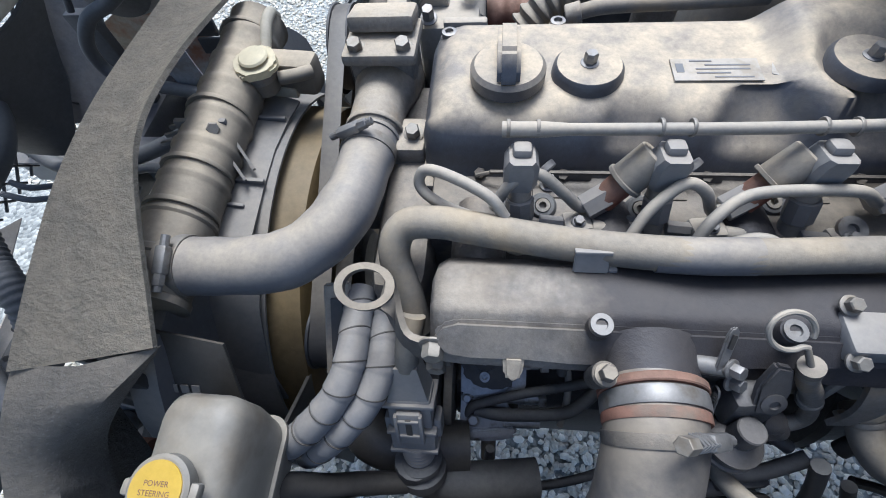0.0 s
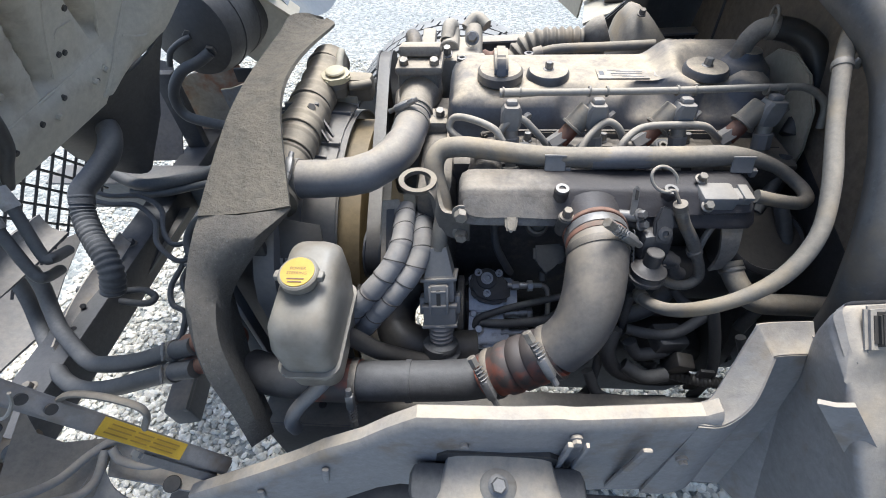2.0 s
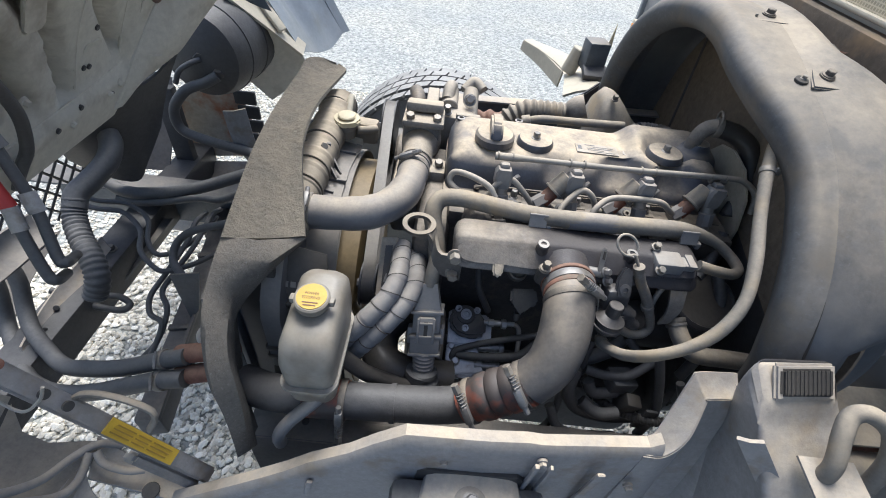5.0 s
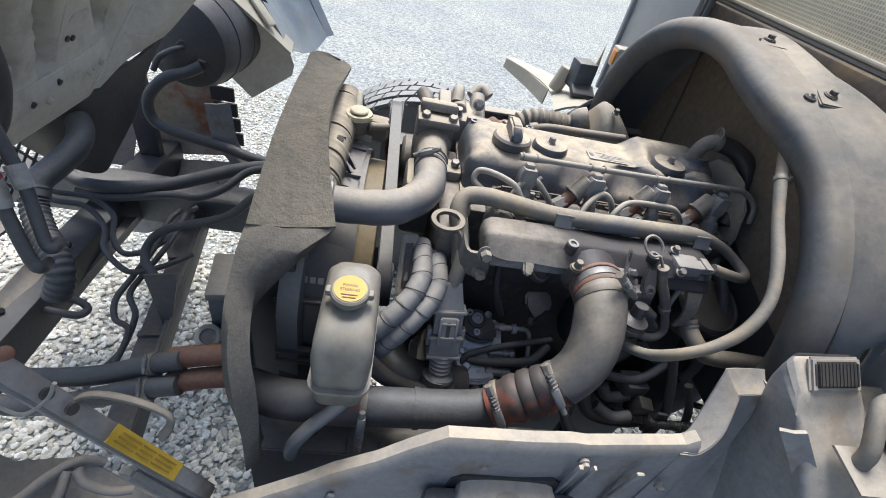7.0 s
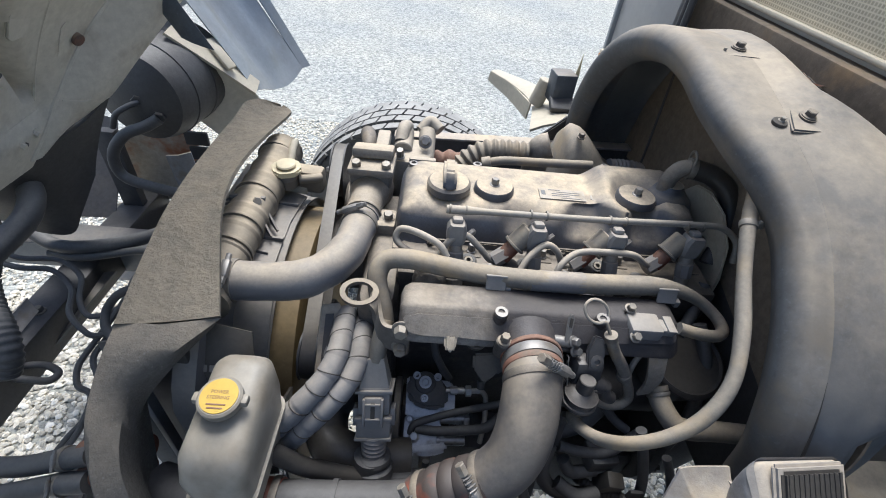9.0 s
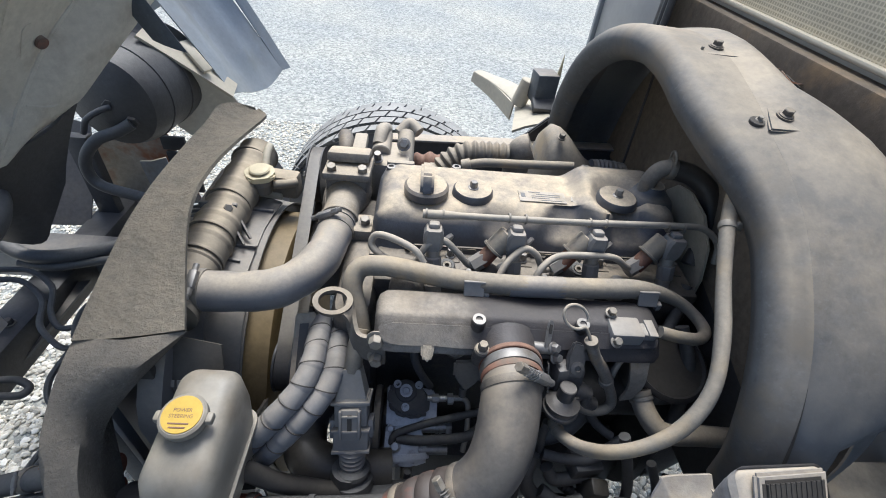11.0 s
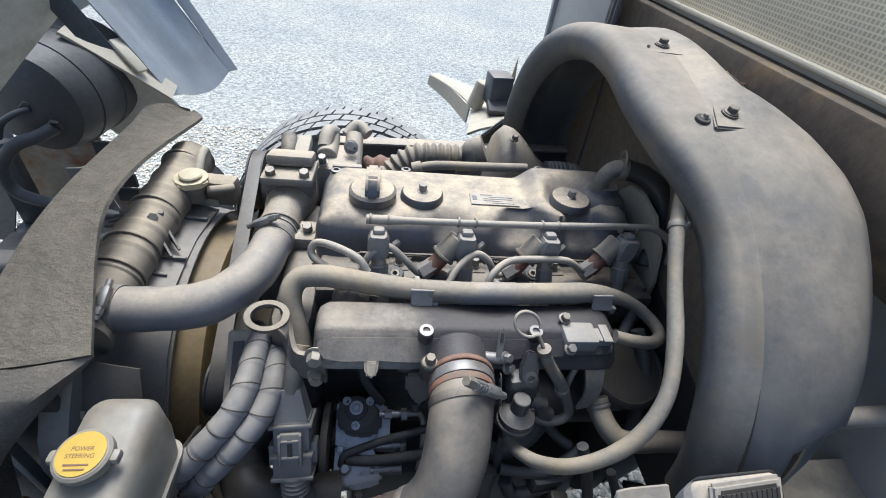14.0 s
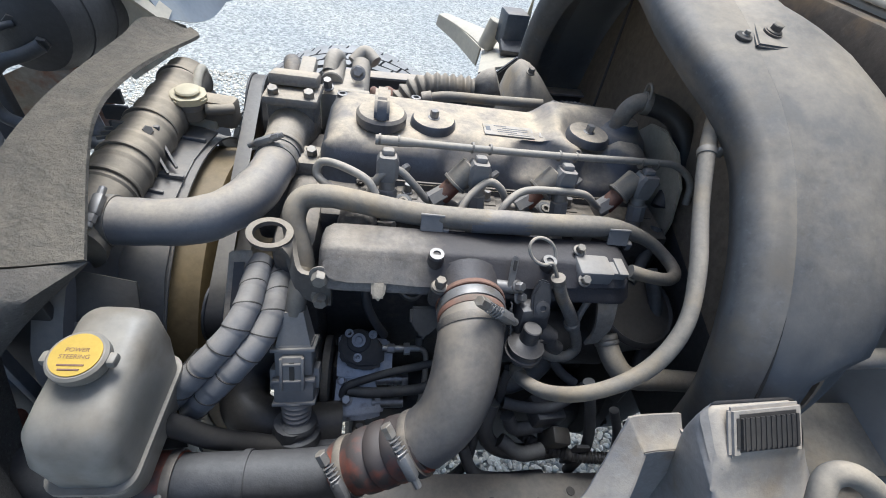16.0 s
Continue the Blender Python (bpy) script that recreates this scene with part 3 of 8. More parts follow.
# step box with the black pad
box_th = thing("rear_mount_tower", (0.5, 0.02, 0.8), "grey steel cab rest tower with a ribbed black rubber pad", "cab rest")
tower_bm = loft([[V(0.44, 0.052, 1.04), V(0.53, 0.056, 1.046), V(0.53, 0.015, 1.022), V(0.447, 0.008, 1.015)],
                    [V(0.435, 0.05, 1.03), V(0.535, 0.054, 1.035), V(0.535, 0.0, 1.0), V(0.44, -0.006, 0.995)],
                    [V(0.44, 0.05, 0.99), V(0.54, 0.05, 0.99), V(0.55, -0.045, 0.965), V(0.447, -0.045, 0.965)],
                    [V(0.46, 0.04, 0.92), V(0.60, 0.04, 0.92), V(0.61, -0.10, 0.90), V(0.465, -0.10, 0.90)],
                    [V(0.48, 0.03, 0.70), V(0.64, 0.03, 0.70), V(0.65, -0.13, 0.70), V(0.50, -0.13, 0.70)]])
bmesh.ops.bevel(tower_bm, geom=list(tower_bm.edges), offset=0.009, segments=3, affect="EDGES", profile=0.5)
part("tower", tower_bm, M_FRAME, box_th, sharp=60)
PU, PV = V(0.06, 0.004, 0.004).normalized(), V(0.0, 0.022, 0.018).normalized()
PN = PU.cross(PV)
pc = V(0.489, 0.0295, 1.0335)
part("pad_rim", prism([(-0.036, -0.021), (0.036, -0.021), (0.036, 0.021), (-0.036, 0.021)], pc - PN * 0.001, PU, PV, 0.008, 0.003), M_FRAME, box_th)
part("pad", prism([(-0.0305, -0.0155), (0.0305, -0.0155), (0.0305, 0.0155), (-0.0305, 0.0155)], pc + PN * 0.003, PU, PV, 0.008, 0.003), M_BLACK, box_th)
for k_ in range(11):
    part("pad_rib", prism([(-0.0010, -0.0135), (0.0010, -0.0135), (0.0010, 0.0135), (-0.0010, 0.0135)], pc + PN * 0.0072 + PU * (-0.025 + 0.0050 * k_), PU, PV, 0.0016), M_BLACK, box_th)
loop = thing("tie_down_loop", (0.6, -0.02, 0.9), "dusty bent steel bar loop on a plate", "steel loop")
part("bar", tube([(0.499, -0.055, 0.975), (0.499, -0.050, 1.002), (0.503, -0.028, 1.028), (0.512, -0.013, 1.042), (0.527, -0.014, 1.050), (0.548, -0.028, 1.040), (0.556, -0.045, 1.01), (0.558, -0.055, 0.97)], 0.0095, 16), M_TAN, loop)
part("plate", strip([(0.478, -0.035, 0.985), (0.51, -0.038, 0.99), (0.535, -0.04, 0.99)], [(0.485, -0.085, 0.972), (0.51, -0.088, 0.977), (0.54, -0.09, 0.98)], 3, 3, 0, 0.004), M_FRAME, loop)

# ---- wheel beyond the engine ----
wheel = thing("wheel", (0.045, 1.30, 0.0), "dusty grey truck tyre with a block tread", "wheel")
WC = V(0.045, 1.30, 0.397)
part("carcass", lathe(WC - V(0, 0.115, 0), (0, 1, 0), [(0.01, 0.23), (0.0, 0.28), (0.004, 0.345), (0.018, 0.380), (0.04, 0.391), (0.19, 0.391), (0.212, 0.380), (0.226, 0.345), (0.23, 0.28), (0.22, 0.23)], 72), M_TYRE, wheel)
part("rim", lathe(WC - V(0, 0.08, 0), (0, 1, 0), [(0.0, 0.02), (0.0, 0.16), (0.03, 0.2), (0.16, 0.21), (0.16, 0.02)], 40), M_FRAME, wheel)
tread = bmesh.new()
for row, (yo, w) in enumerate(((-0.088, 0.036), (-0.045, 0.036), (0.0, 0.038), (0.045, 0.036), (0.088, 0.036))):
    nblk = 44
    for k in range(nblk):
        a0 = 2 * math.pi * (k + 0.5 * (row % 2)) / nblk
        da = 2 * math.pi / nblk * 0.44
        pts = []
        for rr in (0.386, 0.404 - (0.006 if row in (0, 4) else 0)):
            for sa, sy in ((-1, -1), (1, -1), (1, 1), (-1, 1)):
                a = a0 + sa * da + 0.25 * sy * da
                pts.append(tread.verts.new(WC + V(rr * math.sin(a), yo + sy * w / 2, rr * math.cos(a))))
        for f in ((0, 1, 2, 3), (4, 5, 6, 7), (0, 1, 5, 4), (1, 2, 6, 5), (2, 3, 7, 6), (3, 0, 4, 7)):
            tread.faces.new([pts[i] for i in f])
part("tread", tread, M_TYRE, wheel, "grey block tread with narrow grooves", 20)

# ---- engine ----
eng = thing("engine_block", (0.3, 0.42, 0.35), "dark sooty diesel engine block and cylinder head", "engine block")
part("crankcase", box((0.32, 0.44, 0.66), (0.52, 0.22, 0.46), bev=0.02), M_CASTD, eng)
part("cylinder_head", box((0.32, 0.43, 0.93), (0.50, 0.19, 0.10), bev=0.006), M_CASTD, eng)
part("oil_pan", box((0.34, 0.40, 0.50), (0.46, 0.30, 0.20), bev=0.03), M_DARK, eng)
part("timing_case", box((0.045, 0.42, 0.74), (0.06, 0.28, 0.46), bev=0.02), M_CASTD, eng)

gbx = thing("gearbox_housing", (0.72, 0.42, 0.45), "grimy black gearbox bell housing behind the engine block", "gearbox")
part("bell", lathe((0.56, 0.42, 0.62), (1, 0, 0), [(0, 0.10), (0, 0.198), (0.016, 0.200), (0.018, 0.190), (0.07, 0.186), (0.12, 0.165), (0.19, 0.130), (0.22, 0.120)], 40), M_DARK, gbx)
part("case", lathe((0.77, 0.42, 0.62), (1, 0, 0), [(0, 0.10), (0, 0.125), (0.3, 0.115), (0.32, 0.06)], 28), M_DARK, gbx)
for k_ in range(14):
    a = 2 * math.pi * k_ / 14
    part("flange_bolt", hexbolt(V(0.578, 0.42 + 0.193 * math.cos(a), 0.62 + 0.193 * math.sin(a)), (1, 0, 0), 0.012, 0.008), M_DARK, gbx)

cover = thing("valve_cover", (0.31, 0.49, 0.97), "dusty grey cast valve cover with a filler cap", "valve cover")


def smoothstep(a, b, x):
    q = min(1.0, max(0.0, (x - a) / (b - a)))
    return q * q * (3 - 2 * q)


def cover_top(x, y):
    """Height of the lid: a hump over the rear end, with a dished seat for the disc and scallops along the front edge."""
    z = 1.043 + 0.024 * smoothstep(0.378, 0.418, x) * (0.55 + 0.45 * smoothstep(0.47, 0.53, y))
    d = math.hypot(x - 0.459, y - 0.483)
    z -= 0.014 * (1 - smoothstep(0.026, 0.052, d))
    d = math.hypot(x - 0.142, y - 0.478)
    z -= 0.004 * (1 - smoothstep(0.036, 0.055, d))
    return z


def cover_ring(x, k, drop=0.0):
    yf, yb = 0.405, 0.585
    sc = 0.024 * (smoothstep(0.318, 0.358, x) - smoothstep(0.385, 0.425, x)) + 0.020 * (smoothstep(0.43, 0.46, x) - smoothstep(0.485, 0.52, x)) + 0.014 * (smoothstep(0.22, 0.25, x) - smoothstep(0.27, 0.30, x))
    prof = [(yf - 0.004, 0.972), (yf - 0.002, 0.978), (yf + 0.003, 0.984), (yf + 0.006, 0.996), (yf + 0.010 + sc * 0.4, 1.008), (yf + 0.016 + sc, 1.019), (yf + 0.024 + sc, 1.030), (yf + 0.034 + sc, 0), (yf + 0.046 + sc * 0.6, 0), (yf + 0.06, 0), (0.478, 0), (0.49, 0), (0.505, 0), (0.52, 0), (0.535, 0), (yb - 0.034, 0), (yb - 0.022, -0.003), (yb - 0.014, -0.012), (yb - 0.006, 1.0), (yb, 0.985), (yb, 0.972)]
    out = []
    for i, (y, z) in enumerate(prof):
        if z <= 0:
            z += cover_top(x, y) - drop - (0.006 if i == 7 else 0.0015 if i == 8 else 0)
        z = min(z, cover_top(x, y) - drop)
        out.append(V(x, (y - 0.495) * k + 0.495, z))
    return out


rings = [cover_ring(0.060, 0.72, 0.036), cover_ring(0.063, 0.85, 0.022), cover_ring(0.070, 0.94, 0.010), cover_ring(0.082, 0.985, 0.003), cover_ring(0.095, 1)]
for x in np.linspace(0.11, 0.525, 78):
    rings.append(cover_ring(float(x), 1))
rings += [cover_ring(0.538, 0.985, 0.003), cover_ring(0.548, 0.94, 0.010), cover_ring(0.555, 0.84, 0.024), cover_ring(0.557, 0.75, 0.04)]
part("cover_shell", loft(rings), M_COVER, cover, sharp=60)
part("flange", box((0.31, 0.495, 0.968), (0.505, 0.196, 0.010), bev=0.003), M_COVER, cover)
for x_, w_ in ((0.205, 0.05), (0.325, 0.055), (0.445, 0.055)):
    part("front_panel", prism([(-w_ / 2, -0.012), (w_ / 2, -0.012), (w_ / 2 - 0.004, 0.006), (-w_ / 2 + 0.004, 0.006)], (x_, 0.4035, 0.984), (1, 0, 0), (0, 0.15, 0.98), 0.003, 0.001), M_COVER, cover)
part("front_seam", tube([(0.115, 0.3995, 0.988), (0.13, 0.3985, 0.994), (0.16, 0.398, 0.996), (0.48, 0.398, 0.996), (0.50, 0.3985, 0.992)], 0.0022, 6, 3), M_CASTD, cover)
cap = part("filler_cap", lathe((0.142, 0.478, 1.038), (0, 0, 1), [(0, 0.032), (0.004, 0.036), (0.016, 0.036), (0.02, 0.032), (0.021, 0.02)], 36), M_COVER, cover, "grey ribbed oil filler cap with a raised grip")
part("grip", prism([(-0.034, 0.0), (0.033, 0.0), (0.033, 0.016), (0.026, 0.027), (-0.014, 0.027), (-0.030, 0.014)], (0.142, 0.478, 1.056), (0, 1, 0), (0, 0, 1), 0.021, 0.004), M_COVER, cap)
for x, z in ((0.218, 1.041), (0.459, 1.046)):
    d = part("cover_disc", lathe((x, 0.483, z), (0, 0, 1), [(0, 0.034), (0.008, 0.033), (0.012, 0.03), (0.0125, 0.01)], 36), M_COVER, cover)
    part("bolt", hexbolt((x, 0.483, z + 0.0115), (0, 0, 1), 0.012, 0.010), M_STEELB, d)
for x, y, z in ((0.08, 0.552, 1.035), (0.195, 0.568, 1.035), (0.425, 0.566, 1.055)):
    b = part("stud_boss", lathe((x, y, z - 0.025), (0, 0, 1), [(0, 0.012), (0.024, 0.010), (0.026, 0.008)], 18), M_COVER, cover)
    part("bolt", lathe((x, y, z), (0, 0, 1), [(0, 0.008), (0.006, 0.008), (0.0065, 0.0045), (0.003, 0.004)], 18), M_STEELB, b)
lab = part("label_plate", box((0.334, 0.483, 1.0447), (0.078, 0.030, 0.0012), bev=0), M_LABEL, cover, "white printed paper label, partly worn")
part("print_bar", box((0.302, 0.485, 1.0454), (0.007, 0.012, 0.0006), bev=0), M_INK, lab)
for i, (x0, w) in enumerate(((0.322, 0.020), (0.345, 0.040), (0.340, 0.048), (0.331, 0.030), (0.348, 0.034))):
    part("print_bar", box((x0, 0.4945 - 0.0055 * i, 1.0454), (w, 0.0016, 0.0006), bev=0), M_INK, lab)
part("label_rest", prism([(-0.014, -0.006), (-0.004, -0.012), (0.012, -0.010), (0.016, -0.002), (0.009, 0.008), (-0.010, 0.010)], (0.396, 0.484, 1.0455), (0.8, 0, 0.096), (0, 0.8, 0), 0.001), M_LABEL, cover, "torn remnant of a white label")
part("breather_mound", lathe((0.520, 0.500, 1.035), (0, 0, 1), [(0, 0.046), (0.014, 0.040), (0.024, 0.030), (0.034, 0.021), (0.040, 0.019)], 30), M_COVER, cover, sharp=60)
br = part("breather_elbow", tube([(0.508, 0.498, 1.06), (0.509, 0.498, 1.085), (0.516, 0.496, 1.103), (0.528, 0.494, 1.110), (0.545, 0.49, 1.110)], 0.0135, 16), M_CAST, cover)
part("spring_clip", tube([(0.530, 0.482, 1.112), (0.528, 0.484, 1.132), (0.530, 0.498, 1.137), (0.532, 0.508, 1.130), (0.533, 0.508, 1.112)], 0.0022, 8, 4), M_STEEL, br)
part("clip_band", band((0.533, 0.4925, 1.110), (1, -0.2, 0), 0.0155, 0.010, 0.0014, 24), M_STEEL, br)
solo("breather_hose", tube([(0.538, 0.491, 1.110), (0.565, 0.481, 1.106), (0.590, 0.463, 1.090), (0.602, 0.442, 1.055), (0.598, 0.422, 1.015), (0.583, 0.402, 0.985)], 0.0165), M_BLACK, "black rubber breather hose from the valve cover", "hose", "hoses")

# return rail over the injectors
rail = thing("injector_return_pipe", (0.35, 0.39, 1.06), "thin dusty steel return pipe over the injectors", "fuel pipe")
part("pipe", tube([(0.137, 0.385, 1.066), (0.17, 0.384, 1.067), (0.35, 0.386, 1.068), (0.52, 0.392, 1.070), (0.56, 0.39, 1.068), (0.585, 0.38, 1.05), (0.59, 0.37, 1.02)], lambda s: 0.0050 if s > 0.1 else 0.0066, 12), M_PIPE, rail)
for i in range(4):
    for dx in (-0.012, 0.012):
        part("clip", band((0.154 + 0.1205 * i + dx, 0.385 + 0.002 * i, 1.067), (1, 0, 0), 0.0062, 0.003, 0.001, 14), M_STEEL, rail)


def injector(x, y):
    th = thing("injector", (x, y, 0.98), "grey diesel injector with a square connector head", "injector", "injectors in a row")
    part("head", loft([[V(x + a * w, y + d - 0.004, z - 0.21 * d) for a, d in ((-1, -0.011), (-0.7, -0.0155), (0.7, -0.0155), (1, -0.011), (1, 0.010), (0.7, 0.014), (-0.7, 0.014), (-1, 0.010))] for z, w in ((1.022, 0.0110), (1.029, 0.0142), (1.050, 0.0142), (1.058, 0.0105))]), M_CONN, th)
    part("head_cap", box((x, y - 0.002, 1.060), (0.016, 0.016, 0.010), (-12, 0, 0), 0.004), M_CONN, th)
    part("slot", box((x, y - 0.0165, 1.048), (0.018, 0.003, 0.003), (-12, 0, 0), 0), M_CASTD, th)
    part("side_ear", cyl((x + 0.020, y + 0.002, 1.036), (x + 0.024, y - 0.002, 1.034), 0.009), M_CONN, th)
    part("body", cyl((x, y - 0.004, 1.034), (x + 0.004, y - 0.035, 0.955), 0.0105), M_PIPE, th)
    part("collar", cyl((x + 0.001, y - 0.014, 1.012), (x + 0.003, y - 0.022, 0.99), 0.0128, seg=8), M_CONN, th)
    part("base_nut", cyl((x + 0.003, y - 0.028, 0.972), (x + 0.004, y - 0.034, 0.958), 0.015, seg=10), M_PIPE, th)
    return th


INJ = [(0.154, 0.370), (0.274, 0.374), (0.394, 0.376), (0.516, 0.384)]
for x, y in INJ:
    injector(x, y)
for x, y in INJ[1:]:
    s = thing("fuel_inlet", (x - 0.03, y - 0.01, 1.0), "brown rusty injector inlet tube with a hexagon nut", "fuel inlet", "fuel inlets")
    part("sleeve", cyl((x - 0.008, y + 0.004, 1.045), (x - 0.030, y - 0.005, 1.020), 0.0162), M_TAN, s)
    part("neck", cyl((x - 0.026, y - 0.003, 1.024), (x - 0.046, y - 0.013, 1.001), 0.0122), M_BROWN, s)
    part("rim", band(V(x - 0.029, y - 0.0045, 1.0212), (0.63, 0.27, 0.72), 0.0163, 0.004, 0.0015, 20), M_TAN, s)
    part("nut", cyl((x - 0.040, y - 0.010, 1.008), (x - 0.060, y - 0.018, 0.997), 0.0128, seg=6), M_CONN, s)


def fuel_pipe(pts, label):
    return solo("fuel_pipe", tube(pts, 0.0051, 12), M_PIPE, label, "fuel pipe", "fuel pipes")


fuel_pipe([(0.142, 0.325, 1.025), (0.128, 0.335, 1.040), (0.095, 0.352, 1.045), (0.072, 0.362, 1.040), (0.067, 0.356, 1.025), (0.085, 0.345, 1.015), (0.115, 0.338, 1.005)], "looped dusty steel fuel pipe")
fuel_pipe([(0.132, 0.345, 1.010), (0.146, 0.353, 1.035), (0.168, 0.360, 1.040), (0.192, 0.356, 1.020), (0.21, 0.355, 1.0), (0.224, 0.36, 0.998)], "arched dusty steel fuel pipe")
fuel_pipe([(0.248, 0.322, 1.005), (0.262, 0.338, 1.025), (0.285, 0.352, 1.040), (0.305, 0.352, 1.030), (0.32, 0.35, 1.005), (0.338, 0.362, 0.998)], "arched dusty steel fuel pipe")
fuel_pipe([(0.30, 0.318, 1.005), (0.31, 0.330, 1.025), (0.335, 0.345, 1.036), (0.38, 0.350, 1.037), (0.42, 0.352, 1.034), (0.445, 0.356, 1.015), (0.462, 0.37, 1.0)], "long dusty steel fuel pipe over the head")
fuel_pipe([(0.315, 0.315, 1.0), (0.345, 0.322, 1.008), (0.365, 0.318, 1.005), (0.372, 0.305, 0.99)], "short bent steel fuel pipe")
for x in (0.185, 0.30, 0.425, 0.545):
    st = thing("head_stud", (x, 0.395, 0.975), "small zinc stud with a nut on the cylinder head", "stud", "head studs")
    part("base", box((x, 0.393, 0.979), (0.03, 0.028, 0.006), bev=0.002), M_CASTD, st)
    part("nut", hexbolt((x, 0.393, 0.982), (0, 0, 1), 0.011, 0.012), M_STEELB, st)

for x, y in ((0.149, 0.362), (0.268, 0.369), (0.354, 0.374), (0.387, 0.380), (0.179, 0.370), (0.256, 0.346)):
    sl = thing("injector_seal", (x, y, 0.975), "black rubber injector seal with a steel socket", "seal", "injector seals")
    part("ring", lathe((x, y, 0.976), (0, -0.35, 1), [(0, 0.0135), (0.008, 0.0135), (0.011, 0.011), (0.011, 0.0075), (0.006, 0.007)], 20), M_RUBBER, sl)
    part("socket", lathe((x, y - 0.001, 0.978), (0, -0.35, 1), [(0, 0.0068), (0.010, 0.0068), (0.010, 0.0035), (0.005, 0.003)], 14), M_STEEL, sl)
for x, y, w in ((0.209, 0.345, 0.026), (0.322, 0.342, 0.030), (0.432, 0.335, 0.026)):
    fb = thing("fuel_block", (x, y, 0.97), "dusty steel fuel line clamp block on the head", "fuel block", "fuel blocks")
    part("block", box((x, y, 0.982), (w, 0.024, 0.022), (-10, 0, 6), 0.004), M_PIPE, fb)
    part("union", cyl((x + 0.012, y - 0.003, 0.986), (x + 0.040, y - 0.006, 0.984), 0.0085), M_PIPE, fb)
    part("nut", cyl((x - 0.034, y + 0.004, 0.985), (x - 0.012, y + 0.002, 0.985), 0.0065, seg=6), M_CONN, fb)
    part("screw", hexbolt((x, y - 0.002, 0.994), (0, -0.2, 1), 0.009, 0.005), M_STEELB, fb)
hw = thing("hollow_bolt", (0.432, 0.338, 0.985), "pale hollow bolt with a round washer", "bolt")
part("washer", lathe((0.436, 0.343, 0.992), (0, -0.3, 1), [(0, 0.012), (0.004, 0.012), (0.004, 0.005), (0.001, 0.0045)], 22), M_STEELB, hw)
for x in (0.118, 0.20, 0.285, 0.335, 0.41, 0.47):
    hb = solo("head_bolt", hexbolt((x, 0.408, 0.978), (0, -0.5, 1), 0.012, 0.008, 0.008), M_CASTD, "dark flanged bolt at the valve cover's foot", "bolt", "head bolts")

# wrapped pipe with clips
wp = thing("wrapped_pipe", (0.3, 0.30, 0.99), "beige dusty wrapped pipe running along the engine", "pipe")
part("pipe", tube([(0.062, 0.262, 0.92), (0.056, 0.28, 0.955), (0.045, 0.305, 0.992), (0.055, 0.322, 1.012), (0.085, 0.323, 1.018), (0.117, 0.318, 1.018), (0.2, 0.308, 1.013), (0.3, 0.297, 1.02), (0.4, 0.303, 1.018), (0.455, 0.306, 1.017), (0.505, 0.302, 1.005), (0.535, 0.285, 0.99), (0.54, 0.262, 0.985), (0.522, 0.246, 0.988), (0.49, 0.242, 0.995), (0.462, 0.245, 1.0)], lambda s: 0.0145 if s < 0.68 else 0.0145 - 0.006 * min(1, (s - 0.68) / 0.12), 18), M_TAN, wp)
part("dark_sleeve", tube([(0.262, 0.300, 1.016), (0.3, 0.297, 1.02), (0.335, 0.2985, 1.0195)], 0.0152, 18), M_HOSE, wp, "grey rubber sleeve")
for x, y in ((0.212, 0.305), (0.457, 0.304)):
    part("clip", prism([(-0.014, -0.010), (0.014, -0.010), (0.014, 0.010), (-0.014, 0.010)], (x, y - 0.0135, 1.0135), (1, 0, 0), (0, 0.42, 0.91), 0.004, 0.001), M_CONN, wp)
    part("clip_edge", box((x, y - 0.0095, 1.0235), (0.029, 0.006, 0.003), (-25, 0, 0), 0.0005), M_CONN, wp)
    part("clip_hook", box((x + 0.018, y - 0.013, 1.002), (0.008, 0.010, 0.012), bev=0.002), M_CONN, wp)

# intake manifold
im = thing("intake_manifold", (0.27, 0.26, 0.92), "dusty cast aluminium intake manifold", "intake manifold")


def mani_ring(x, k=1.0, tab=0.0):
    prof = [(0.234, 0.966), (0.220, 0.966), (0.2155, 0.9695), (0.2165, 0.974), (0.2465, 1.0025), (0.2495, 1.0045), (0.254, 1.0052), (0.290, 1.005), (0.304, 0.992), (0.308, 0.977), (0.298, 0.964), (0.26, 0.962)]
    return [V(x, 0.262 + (y - 0.262) * k, 0.975 + (z - 0.975) * k) for y, z in prof]


part("plenum", loft([mani_ring(0.082, 0.6), mani_ring(0.086, 0.85), mani_ring(0.095, 0.98)] + [mani_ring(float(x)) for x in np.linspace(0.11, 0.44, 16)] + [mani_ring(0.455, 0.97), mani_ring(0.464, 0.8)]), M_MANI, im, sharp=50)
part("front_face", prism([(0.086, 0.004), (0.092, 0.013), (0.106, 0.0175), (0.446, 0.0175), (0.457, 0.012), (0.460, 0.002), (0.452, -0.006), (0.39, -0.006), (0.33, -0.010), (0.30, -0.016), (0.22, -0.014), (0.195, -0.011), (0.162, -0.013), (0.118, -0.014), (0.104, -0.016), (0.094, -0.013), (0.088, -0.006)], (0, 0.2305, 0.9878), (1, 0, 0), (0, 0.725, 0.689), 0.008, 0.0035), M_MANI, im, sharp=50)
part("lug", prism([(0.143, -0.010), (0.144, -0.028), (0.148, -0.033), (0.156, -0.033), (0.159, -0.028), (0.161, -0.010)], (0, 0.2305, 0.9878), (1, 0, 0), (0, 0.725, 0.689), 0.012, 0.003), M_CAST, im, "pale cast lug", 50)
part("cast_boss", lathe((0.195, 0.262, 0.925), (0, -0.5, 0.8), [(0, 0.017), (0.012, 0.016), (0.014, 0.013), (0.010, 0.011)], 24), M_CASTD, im)
